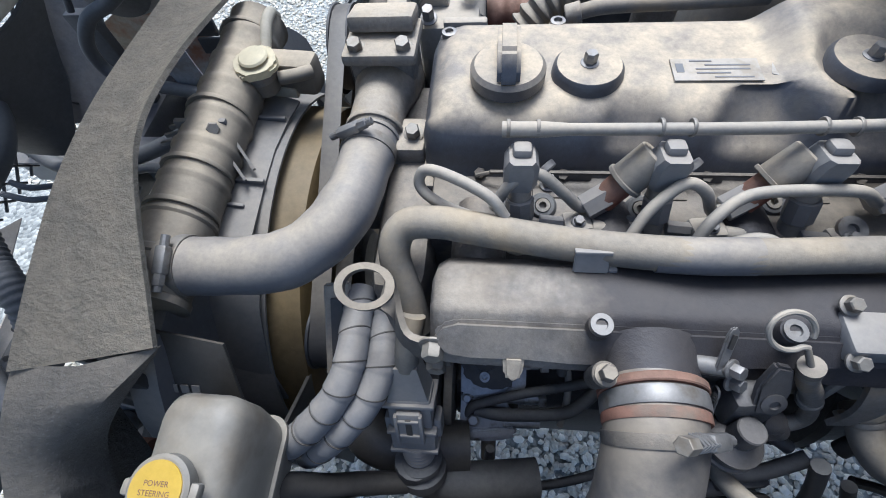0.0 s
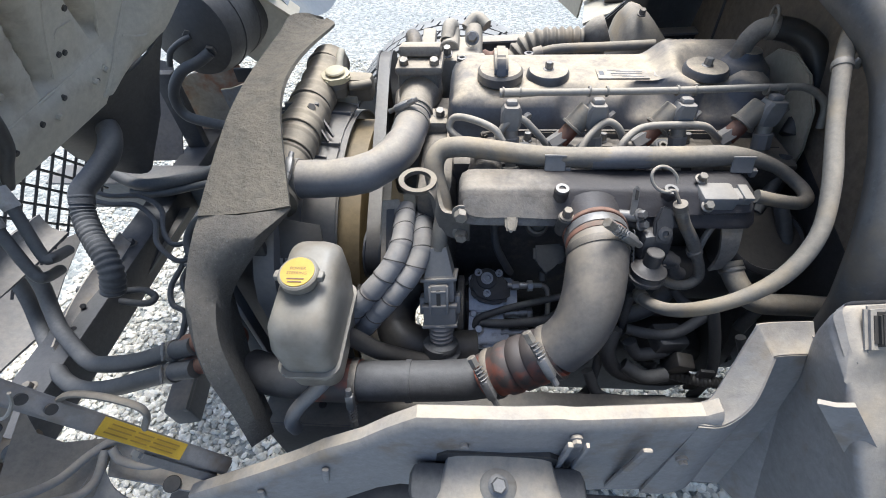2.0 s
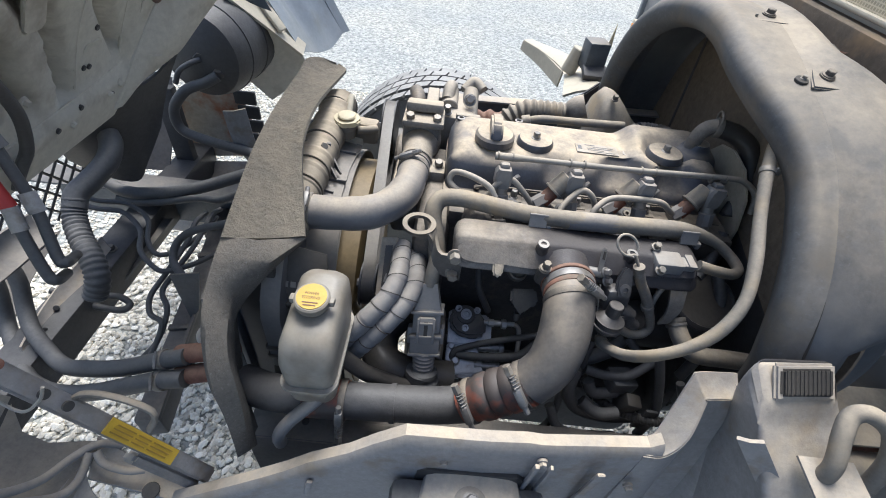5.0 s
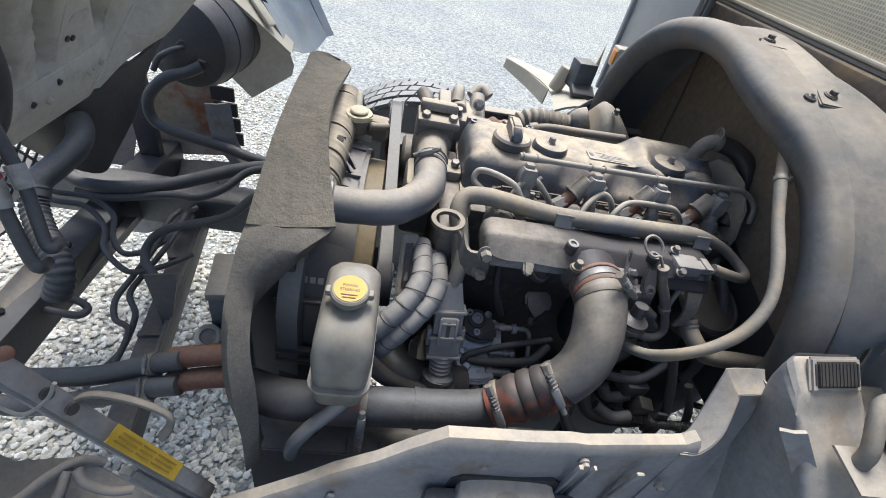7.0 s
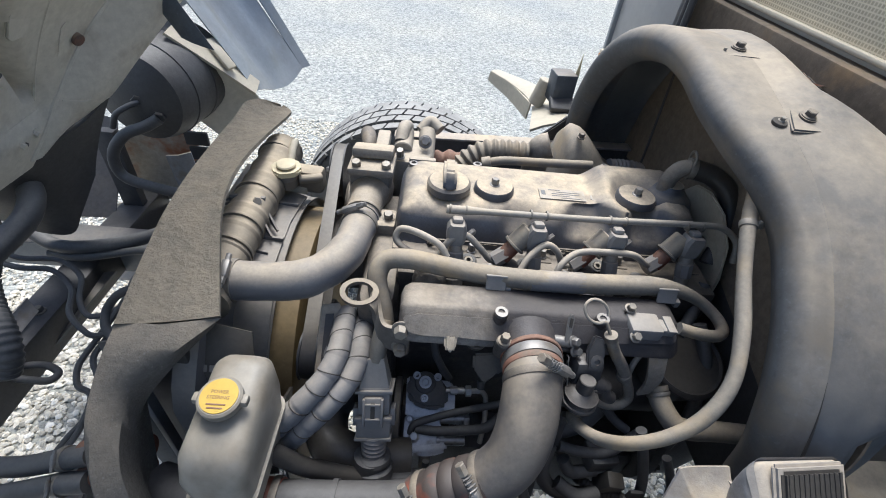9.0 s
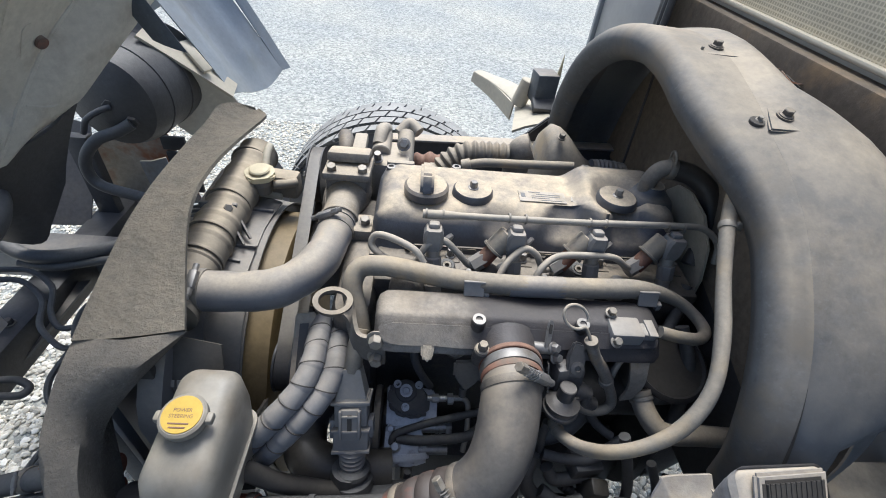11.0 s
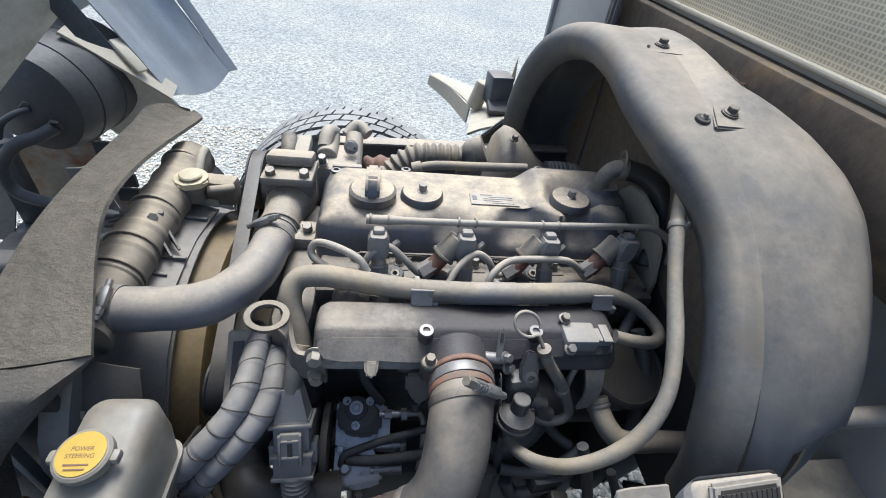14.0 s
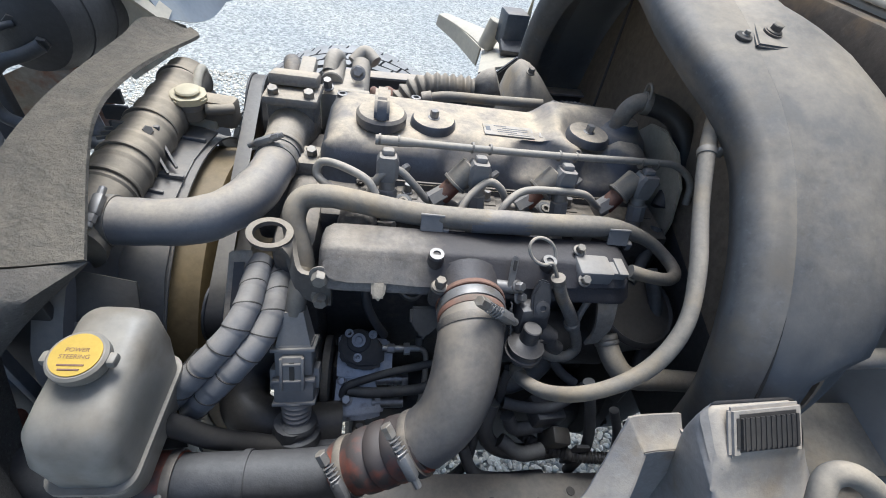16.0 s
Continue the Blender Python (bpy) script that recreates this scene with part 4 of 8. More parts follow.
part("lower_bolt", hexbolt((0.116, 0.268, 0.93), (0, -0.6, 0.8), 0.010, 0.008), M_CASTD, im)
for x in (0.12, 0.24, 0.36):
    part("runner", tube([(x, 0.30, 0.965), (x, 0.33, 0.97), (x, 0.37, 0.965)], 0.026, 14), M_MANI, im)
for p, h in (((0.215, 0.243, 0.985), 0.028), ((0.352, 0.246, 0.985), 0.026)):
    bs = part("boss", cyl(p, V(*p) + V(0, -0.004, h), 0.0095), M_MANI, im)
    part("bolt", lathe(V(*p) + V(0, -0.004, h), (0, -0.1, 1), [(0, 0.0085), (0.002, 0.0085), (0.002, 0.0045), (-0.001, 0.004)], 20), M_STEELB, bs)
part("outlet_neck", lathe((0.258, 0.235, 0.965), (0, -0.86, 0.12), [(0, 0.044), (0.012, 0.040), (0.035, 0.037)], 28), M_MANI, im)
tb = part("side_stud", cyl((0.219, 0.212, 0.965), (0.219, 0.207, 0.995), 0.010), M_CASTD, im)
part("bolt", hexbolt((0.219, 0.206, 0.996), (0, -0.1, 1), 0.012, 0.011), M_GRIME, tb)

# lifting eye
eye_th = thing("lifting_eye", (0.05, 0.25, 0.93), "dusty steel engine lifting eye with two bolts", "lifting eye")
bmr = bmesh.new()
ring_c, U, W = V(0.026, 0.268, 1.0), V(1, 0, 0), V(0, 0.9, 0.25).normalized()
rr = []
for k in range(28):
    a = 2 * math.pi * k / 28
    d = math.cos(a) * U + math.sin(a) * W * 0.78
    nn = U.cross(W)
    rr.append([bmr.verts.new(ring_c + d * q + nn * h) for q, h in ((0.0188, -0.004), (0.0262, -0.004), (0.0262, 0.004), (0.0188, 0.004))])
for k in range(28):
    a, b = rr[k], rr[(k + 1) % 28]
    for i in range(4):
        bmr.faces.new((a[i], a[(i + 1) % 4], b[(i + 1) % 4], b[i]))
part("eye", bmr, M_GRIME, eye_th)
part("arm", strip([(0.044, 0.283, 1.004), (0.052, 0.27, 0.999), (0.056, 0.25, 0.985), (0.066, 0.235, 0.975), (0.098, 0.228, 0.985)], [(0.04, 0.25, 0.996), (0.047, 0.248, 0.985), (0.05, 0.242, 0.96), (0.066, 0.232, 0.935), (0.098, 0.226, 0.93)], 4, 4, 0, 0.006), M_GRIME, eye_th)
for z in (0.980, 0.942):
    part("bolt", hexbolt((0.086, 0.228, z), (0, -1, 0.15), 0.017, 0.012), M_STEEL, eye_th)

# ---- air pipe: elbow, orange bellows, straight pipe ----
air = thing("intercooler_pipe", (0.15, 0.1, 0.78), "dusty black rubber intake elbow on a black pipe", "intake pipe")
E_PATH = [(0.258, 0.205, 0.972), (0.256, 0.175, 0.975), (0.252, 0.145, 0.962), (0.245, 0.115, 0.938), (0.232, 0.095, 0.908), (0.21, 0.084, 0.88)]
part("elbow", tube(E_PATH, lambda q: 0.0365 - 0.003 * smoothstep(0.4, 1.0, q), 28, 6), M_ELBOW, air, "dusty black rubber elbow", 60)
B0, B1 = V(0.212, 0.084, 0.882), V(0.125, 0.078, 0.815)
part("bellows", lathe(B0, B1 - B0, [(0.0, 0.033), (0.012, 0.034), (0.016, 0.0325), (0.022, 0.035), (0.034, 0.036), (0.038, 0.0325), (0.044, 0.036), (0.056, 0.0365), (0.060, 0.0325), (0.066, 0.036), (0.078, 0.0355), (0.083, 0.0325), (0.11, 0.032)], 32), M_ORANGE, air, "soot-stained orange silicone bellows", 60)
part("straight_pipe", tube([(0.137, 0.08, 0.812), (0.09, 0.078, 0.80), (0.03, 0.078, 0.792), (-0.065, 0.078, 0.785)], 0.0285, 26), M_DARK, air)
part("pipe_bead", tube([(0.02, 0.078, 0.791), (0.012, 0.078, 0.7905)], 0.0305, 26), M_DARK, air)
part("end_sleeve", tube([(-0.055, 0.078, 0.786), (-0.12, 0.08, 0.78)], 0.031, 26), M_ORANGE, air, "soot-stained orange silicone sleeve")
part("end_pipe", tube([(-0.11, 0.08, 0.781), (-0.18, 0.085, 0.775), (-0.23, 0.1, 0.77)], 0.029, 24), M_DARK, air)
part("neck_ring", band((0.258, 0.2005, 0.973), (0, -1, 0.1), 0.0366, 0.007, 0.0030), M_RUST, air, "rust-red sealing ring")
part("cuff_ring", band((0.2570, 0.180, 0.9745), (0, -1, 0.0), 0.0368, 0.008, 0.0014), M_RUST, air, "rust-red hose cuff")
part("neck_band", band((0.2575, 0.190, 0.974), (0, -1, 0.06), 0.0372, 0.013, 0.0018), M_STEELB, air, "bright steel clamp band")
worm_clamp("hose_clamp", (0.2555, 0.168, 0.973), (0.05, -1, -0.2), 0.0365, (0.75, 0, 0.8), "large spring-loaded steel hose clamp on the elbow", True)
worm_clamp("hose_clamp", (0.205, 0.083, 0.876), (-0.8, -0.05, -0.6), 0.0345, (-0.4, -0.9, 0.5), "zinc hose clamp with a long screw", True)
worm_clamp("hose_clamp", (0.135, 0.079, 0.822), (-0.8, -0.05, -0.5), 0.033, (-0.4, -0.9, 0.4), "zinc hose clamp with a long screw", True)
worm_clamp("hose_clamp", (-0.062, 0.078, 0.785), (1, 0, 0), 0.0315, (0, -1, 0.3), "zinc hose clamp on the orange sleeve", True)

# ---- upper radiator hose ----
rh = thing("radiator_hose", (-0.165, 0.288, 0.96), "thick dusty grey rubber radiator hose with a bend", "hose", "hoses")
RHP = [(-0.165, 0.288, 0.985), (-0.13, 0.289, 0.985), (-0.09, 0.291, 0.986), (-0.052, 0.298, 0.99), (-0.02, 0.322, 0.996), (-0.003, 0.36, 0.998), (0.0, 0.40, 0.993), (0.003, 0.45, 0.985)]
part("hose_body", tube(RHP, lambda q: 0.0275 + 0.0005 * math.sin(q * 23) + 0.0004 * math.sin(q * 51), 28), M_HOSE, rh, sharp=60)
part("hose_end", band((-0.166, 0.288, 0.985), (1, 0, 0), 0.0278, 0.006, 0.0012, 30), M_HOSE, rh)
part("hose_end", band((0.002, 0.446, 0.986), (0, 1, -0.15), 0.0278, 0.006, 0.0012, 30), M_HOSE, rh)
worm_clamp("hose_clamp", (-0.152, 0.2885, 0.985), (1, 0, 0), 0.028, (0, -0.35, 1), "steel hose clamp on the radiator hose")
worm_clamp("hose_clamp", (0.001, 0.425, 0.99), (0, 1, -0.1), 0.028, (-0.45, 0, 1), "steel hose clamp on the radiator hose")

# ---- thermostat housing ----
hs = thing("thermostat_housing", (0.01, 0.5, 0.88), "grey cast thermostat housing with a bolted cover", "housing")
part("neck", tube([(0.002, 0.446, 0.987), (0.003, 0.475, 0.989), (0.004, 0.505, 0.988), (0.006, 0.56, 0.980)], lambda q: 0.0255 + 0.004 * smoothstep(0.0, 0.12, q) + 0.010 * smoothstep(0.35, 0.9, q), 26), M_CAST, hs, sharp=60)
part("neck_bead", band((0.0025, 0.458, 0.988), (0, 1, 0.05), 0.029, 0.006, 0.002, 28), M_CAST, hs)
part("neck_block", box((0.005, 0.555, 0.985), (0.074, 0.06, 0.09), bev=0.010), M_CAST, hs)
part("cover_plate", box((0.008, 0.545, 1.035), (0.08, 0.075, 0.014), (-4, 0, 0), 0.005), M_CAST, hs)
part("bracket", box((0.008, 0.565, 1.05), (0.072, 0.045, 0.018), (-14, 0, 0), 0.005), M_CAST, hs)
for x in (-0.017, 0.034):
    part("bolt", hexbolt((x, 0.523, 1.04), (0, -0.25, 1), 0.016, 0.012), M_STEEL, hs)
part("foot", box((0.04, 0.455, 0.975), (0.04, 0.05, 0.03), bev=0.008), M_CAST, hs)
part("bolt", hexbolt((0.046, 0.452, 0.99), (0, -0.3, 1), 0.015, 0.011), M_STEEL, hs)
part("lower_body", box((0.01, 0.47, 0.90), (0.10, 0.10, 0.12), bev=0.012), M_CAST, hs)

# ---- belt and pulleys ----
belt_th = thing("drive_belt", (-0.07, 0.5, 0.7), "black ribbed drive belt over its pulleys", "drive belt")
P1, P2 = V(-0.072, 0.655, 0.945), V(-0.055, 0.275, 0.84)
R1, R2 = 0.055, 0.035
outl = []
ax_ = (P2 - P1)
base_a = math.atan2(ax_.z, ax_.y)
for k in range(13):
    a = base_a + math.pi / 2 + math.pi * k / 12
    outl.append(P1 + V(0, math.cos(a) * R1, math.sin(a) * R1))
for k in range(13):
    a = base_a - math.pi / 2 + math.pi * k / 12
    outl.append(P2 + V(0, math.cos(a) * R2, math.sin(a) * R2))
bmb = bmesh.new()
cols_ = []
for i, p in enumerate(outl):
    c = (P1 + P2) / 2
    d = V(0, p.y - c.y, p.z - c.z).normalized()
    cols_.append([bmb.verts.new(p + V(sx, 0, 0) + d * h) for sx, h in ((-0.011, -0.002), (-0.011, 0.002), (-0.004, 0.0026), (0.004, 0.0026), (0.011, 0.002), (0.011, -0.002))])
for i in range(len(cols_)):
    a, b = cols_[i], cols_[(i + 1) % len(cols_)]
    for k in range(6):
        bmb.faces.new((a[k], a[(k + 1) % 6], b[(k + 1) % 6], b[k]))
part("belt", bmb, M_BELT, belt_th)
for nm, p, r in (("pulley", P1, R1), ("pulley", P2, R2)):
    pl = part(nm, lathe(p - V(0.014, 0, 0), (1, 0, 0), [(0, r * 0.35), (0, r + 0.004), (0.003, r + 0.004), (0.004, r - 0.002), (0.024, r - 0.002), (0.025, r + 0.004), (0.028, r + 0.004), (0.028, r * 0.3)], 40), M_DARK, belt_th)
    part("hub_bolt", hexbolt(p - V(0.014, 0, 0), (-1, 0, 0), 0.016, 0.014), M_STEELB, pl)
br2 = thing("tensioner_bracket", (-0.03, 0.25, 0.85), "dusty steel tensioner bracket with a long slot", "bracket")
part("plate", prism([(-0.014, -0.05), (0.014, -0.05), (0.014, 0.05), (-0.014, 0.05)], (-0.022, 0.262, 0.905), (1, 0.15, 0), (0, 0.75, 0.66), 0.006, 0.002), M_CAST, br2)
part("slot", prism([(-0.006, -0.035), (0.006, -0.035), (0.006, 0.035), (-0.006, 0.035)], (-0.022, 0.2597, 0.9075), (1, 0.15, 0), (0, 0.75, 0.66), 0.0062), M_BLACK, br2)
part("adjuster_bolt", cyl((-0.022, 0.24, 0.888), (-0.022, 0.256, 0.90), 0.006), M_STEELB, br2)

# ---- alternator side castings beyond the thermostat ----
alt = thing("pump_assembly", (0.06, 0.63, 0.9), "pale cast pump and bracket with bolts beyond the housing", "pump")
part("body", box((0.075, 0.64, 0.96), (0.075, 0.10, 0.12), bev=0.012), M_PIPE, alt)
part("plate", box((0.095, 0.59, 1.0), (0.05, 0.012, 0.06), bev=0.003), M_PIPE, alt)
part("tower", box((0.02, 0.60, 1.045), (0.024, 0.07, 0.02), (8, 0, 0), 0.004), M_PIPE, alt)
part("cylinder", cyl((0.055, 0.63, 1.02), (0.055, 0.70, 1.025), 0.018), M_PIPE, alt)
part("arm", tube([(0.05, 0.645, 1.03), (0.053, 0.675, 1.045), (0.058, 0.715, 1.03)], 0.013), M_PIPE, alt)
part("cylinder", cyl((0.10, 0.63, 1.0), (0.10, 0.70, 1.03), 0.017), M_PIPE, alt)
part("arm", tube([(0.085, 0.70, 1.03), (0.105, 0.715, 1.045), (0.125, 0.70, 1.035)], 0.012), M_PIPE, alt)
part("bolt", hexbolt((0.097, 0.645, 1.035), (0, -0.8, 0.6), 0.018, 0.012), M_STEELB, alt)
part("bolt", hexbolt((0.052, 0.598, 1.026), (0, -0.3, 1), 0.014, 0.014), M_STEELB, alt)
part("pipe_elbow", tube([(-0.01, 0.62, 1.01), (-0.012, 0.65, 1.025), (-0.02, 0.69, 1.02)], 0.015), M_CASTD, alt)
solo("alternator", cyl((-0.05, 0.60, 0.90), (0.04, 0.60, 0.90), 0.055), M_CASTD, "dark alternator body behind its pulley", "alternator")

# turbo side beyond the cover
tur = thing("turbo_piping", (0.3, 0.68, 0.9), "beige corrugated air pipe and cast elbow behind the cover", "air pipe")
cp = [(0.165, 0.635, 0.985), (0.19, 0.645, 1.01), (0.22, 0.65, 1.025), (0.26, 0.65, 1.028), (0.30, 0.65, 1.028)]
part("corrugated_pipe", tube(cp, lambda s: 0.021 + 0.0028 * math.sin(s * 2 * math.pi * 11), 20, 22), M_TAN, tur)
part("cast_elbow", tube([(0.325, 0.665, 0.97), (0.325, 0.665, 1.01), (0.328, 0.662, 1.035), (0.345, 0.66, 1.045)], 0.026, 20), M_CAST, tur)
part("red_sleeve", tube([(0.12, 0.70, 0.96), (0.16, 0.70, 0.965), (0.20, 0.70, 0.96)], lambda s: 0.024 + 0.003 * math.sin(s * 20), 18, 10), M_BROWN, tur, "dull red rubber sleeve")
part("long_tube", tube([(0.215, 0.607, 1.022), (0.25, 0.608, 1.03), (0.33, 0.61, 1.032), (0.42, 0.612, 1.035)], 0.0085, 12), M_TAN, tur)
part("tube_end", cyl((0.208, 0.607, 1.02), (0.225, 0.607, 1.025), 0.012), M_CAST, tur)
rows = []
for i in range(11):
    u = i / 10
    row = []
    for j in range(11):
        w = j / 10
        hump = (max(0.0, 1 - abs(2 * w - 1) ** 3.0)) * smoothstep(-0.02, 0.14, u) * (1 - 0.75 * smoothstep(0.18, 1.0, u))
        row.append(V(0.362 + 0.15 * u, 0.612 + 0.16 * w, 0.955 + 0.118 * hump))
    rows.append(row)
hsd = thing("heat_shield", (0.43, 0.69, 0.94), "dusty brown domed sheet metal heat shield", "heat shield")
part("dome", sheet(rows, 0.003), M_TAN, hsd, sharp=70)
part("bolt", hexbolt((0.398, 0.655, 1.070), (0, -0.3, 1), 0.011, 0.008), M_CASTD, hsd)
part("outlet", tube([(0.49, 0.69, 0.985), (0.53, 0.69, 0.985), (0.56, 0.69, 0.98)], lambda s: 0.024 + 0.0016 * math.sin(s * 50), 20, 10), M_HOSE, hsd)

# ---- radiator: tank, cap, shroud, fan ----
rad = thing("radiator", (-0.2, 0.4, 0.45), "black radiator core with a ribbed plastic top tank", "radiator")
part("top_tank", tube([(-0.181, 0.25, 0.977), (-0.180, 0.32, 0.981), (-0.178, 0.45, 0.988), (-0.175, 0.63, 0.998)], lambda s: 0.034 + (0.0022 if (s * 9.0) % 1 < 0.16 else 0), 22, 40), M_TANK, rad, "beige dusty plastic top tank with ribs")
part("neck", cyl((-0.142, 0.53, 0.985), (-0.14, 0.528, 1.022), 0.018), M_TANK, rad)
cap = part("radiator_cap", prism([(0.0245 * math.cos(q) * (1 + 0.16 * max(0.0, math.cos(2 * q + 0.9)) ** 3), 0.0215 * math.sin(q) * (1 + 0.25 * max(0.0, math.cos(2 * q - 2.2)) ** 4)) for q in np.linspace(0, 2 * math.pi, 41)[:-1]], (-0.14, 0.530, 1.020), (1, 0, 0), (0, 1, 0.1), 0.010, 0.003), M_CREAM, rad, "cream-coloured metal radiator cap with ears")
part("cap_dome", lathe((-0.14, 0.530, 1.029), (0, -0.1, 1), [(0, 0.017), (0.002, 0.015), (0.003, 0.008)], 24), M_CREAM, cap)
part("cap_skirt", lathe((-0.14, 0.530, 1.004), (0, -0.1, 1), [(0, 0.019), (0.016, 0.019)], 24), M_CAST, cap)
part("overflow_pipe", tube([(-0.145, 0.565, 1.005), (-0.148, 0.60, 1.02), (-0.15, 0.625, 1.02), (-0.158, 0.65, 1.0)], 0.007), M_CREAMP, rad)
part("outlet_box", box((-0.125, 0.560, 0.985), (0.085, 0.034, 0.045), (0, 0, -6), 0.008), M_TANK, rad)
for y_ in (0.345, 0.395, 0.475, 0.60):
    part("tank_collar", band((-0.179, y_, 0.976 + 0.05 * (y_ - 0.17)), (0.01, 1, 0.05), 0.0345, 0.005, 0.0012, 26), M_TANK, rad)
part("spout", tube([(-0.12, 0.53, 1.0), (-0.10, 0.535, 1.0), (-0.085, 0.545, 0.998)], 0.008), M_TANK, rad)
part("core", box((-0.23, 0.435, 0.71), (0.05, 0.45, 0.46), bev=0.004), M_DARK, rad)
part("side_frame", box((-0.262, 0.435, 0.70), (0.012, 0.46, 0.48), bev=0.003), M_SHROUD, rad)
shr = thing("fan_shroud", (-0.14, 0.42, 0.5), "grey dusty plastic fan shroud", "fan shroud")
FC, FR = V(-0.11, 0.45, 0.69), 0.268
rows = []
for k in range(61):
    a = radians(-80 + 318 * k / 60)
    c, s_ = math.cos(a), math.sin(a)
    sq = 1 / max(abs(c) / 0.30, abs(s_) / 0.272)
    outer = V(-0.20, FC.y + min(sq, 0.36) * c, FC.z + min(sq, 0.36) * s_)
    rows.append([outer, V(-0.172, outer.y, outer.z), V(-0.160, FC.y + (FR + 0.008) * c, FC.z + (FR + 0.008) * s_), V(-0.125, FC.y + FR * c, FC.z + FR * s_), V(-0.110, FC.y + FR * c, FC.z + FR * s_)])
part("shell", sheet(rows, 0.003), M_SHROUD, shr, sharp=60)
for y_ in (0.30, 0.375, 0.47):
    part("rib", box((-0.165, y_, 0.966), (0.062, 0.004, 0.006), (0, 12, 0), 0.001), M_SHROUD, shr)
part("side_panel", sheet([[V(-0.20, 0.235, 0.965), V(-0.11, 0.225, 0.955)], [V(-0.20, 0.19, 0.91), V(-0.10, 0.185, 0.91)], [V(-0.20, 0.17, 0.84), V(-0.09, 0.17, 0.84)], [V(-0.20, 0.14, 0.70), V(-0.09, 0.15, 0.70)]], 0.003), M_SHROUDD, shr)
for i, (dx_, w_) in enumerate(((-0.018, 0.007), (-0.008, 0.007), (0.003, 0.008), (0.014, 0.008))):
    part("print_bar", box((-0.16 + dx_, 0.190, 0.917), (w_, 0.0012, 0.009), (-38, 0, 0), 0), M_SHROUD, shr)
part("duct_wall", box((-0.215, 0.190, 0.80), (0.07, 0.012, 0.32), bev=0.003), M_SHROUDD, shr)
part("duct_rib", box((-0.165, 0.178, 0.885), (0.09, 0.010, 0.008), bev=0.002), M_SHROUDD, shr)
part("duct_bolt", hexbolt((-0.197, 0.098, 0.762), (0.3, -0.6, 0.7), 0.018, 0.022, 0.013), M_CONN, shr)
for z_ in (0.80, 0.775):
    part("slot_bar", box((-0.155, 0.152, z_), (0.10, 0.012, 0.012), bev=0.003), M_SHROUDD, shr)
part("top_plate", sheet([[V(-0.178, 0.33, 0.955), V(-0.15, 0.33, 0.953), V(-0.122, 0.33, 0.946)], [V(-0.176, 0.40, 0.963), V(-0.15, 0.40, 0.963), V(-0.120, 0.405, 0.959)], [V(-0.178, 0.45, 0.965), V(-0.15, 0.45, 0.965), V(-0.120, 0.453, 0.962)], [V(-0.18, 0.50, 0.964), V(-0.15, 0.50, 0.964), V(-0.117, 0.502, 0.960)], [V(-0.186, 0.552, 0.962), V(-0.15, 0.55, 0.960), V(-0.114, 0.540, 0.955)]], 0.003), M_SHROUD, shr)
for yy_ in (0.405, 0.50):
    part("plate_rib", box((-0.147, yy_, 0.9665), (0.058, 0.005, 0.006), (0, 3, 0), 0.001), M_SHROUD, shr)
part("end_frame", box((-0.147, 0.548, 0.970), (0.070, 0.014, 0.014), (0, 4, -3), 0.002), M_CREAMP, shr, "dusty beige end frame")
for k_ in range(12):
    part("tooth", box((-0.181, 0.35 + 0.016 * k_, 0.966), (0.006, 0.008, 0.008), bev=0.001), M_SHROUD, shr)
part("near_face", sheet([[V(-0.185, 0.345, 0.954), V(-0.150, 0.343, 0.953), V(-0.112, 0.338, 0.946)], [V(-0.188, 0.28, 0.925), V(-0.150, 0.278, 0.918), V(-0.112, 0.276, 0.906)], [V(-0.190, 0.232, 0.875), V(-0.152, 0.232, 0.862), V(-0.112, 0.230, 0.848)], [V(-0.190, 0.212, 0.80), V(-0.152, 0.212, 0.79), V(-0.112, 0.212, 0.78)]], 0.003), M_SHROUD, shr)
part("bracket", box((-0.180, 0.445, 1.008), (0.055, 0.006, 0.018), (0, 4, 4), 0.001), M_SHROUD, shr)
part("bracket_bolt", hexbolt((-0.166, 0.440, 1.010), (0.5, -0.6, 0.5), 0.013, 0.012), M_STEEL, shr)
for q in (0.425, 0.437, 0.449):
    part("prong", box((-0.205, q, 1.006), (0.032, 0.0035, 0.005), (0, -6, 12), 0.001), M_SHROUD, shr)
for q in (0.0, 0.026):
    part("web", prism([(0, 0), (0.056, -0.036), (0.052, -0.042), (0.0, -0.030)], (-0.170 + q * 0.2, 0.440 + q * 0.6, 1.012), (0.66, -0.75, 0), (0, 0, 1), 0.003), M_SHROUD, shr)
cond = thing("condenser", (-0.32, 0.25, 0.55), "blue-grey condenser side beside the radiator", "condenser")
part("core", box((-0.298, 0.225, 0.71), (0.03, 0.085, 0.30), (0, 0, 10), 0.004), M_ARCH, cond)
part("end_cap", box((-0.298, 0.225, 0.865), (0.034, 0.09, 0.014), (0, 0, 10), 0.003), M_SHROUD, cond)
part("side_strip", box((-0.274, 0.222, 0.71), (0.008, 0.085, 0.30), (0, 0, 10), 0.002), M_CONN, cond, "pale metal side strip")
part("filler_ring", lathe((-0.305, 0.166, 0.79), (0.1, -0.5, 0.85), [(0, 0.013), (0, 0.019), (0.012, 0.019), (0.014, 0.016), (0.014, 0.012), (0.004, 0.011)], 24), M_LABEL, cond, "pale blue plastic filler ring")
part("filler_neck", cyl((-0.305, 0.176, 0.77), (-0.305, 0.168, 0.79), 0.012), M_STEEL, cond)
fan = thing("cooling_fan", (-0.09, 0.43, 0.48), "tan plastic engine cooling fan", "fan")
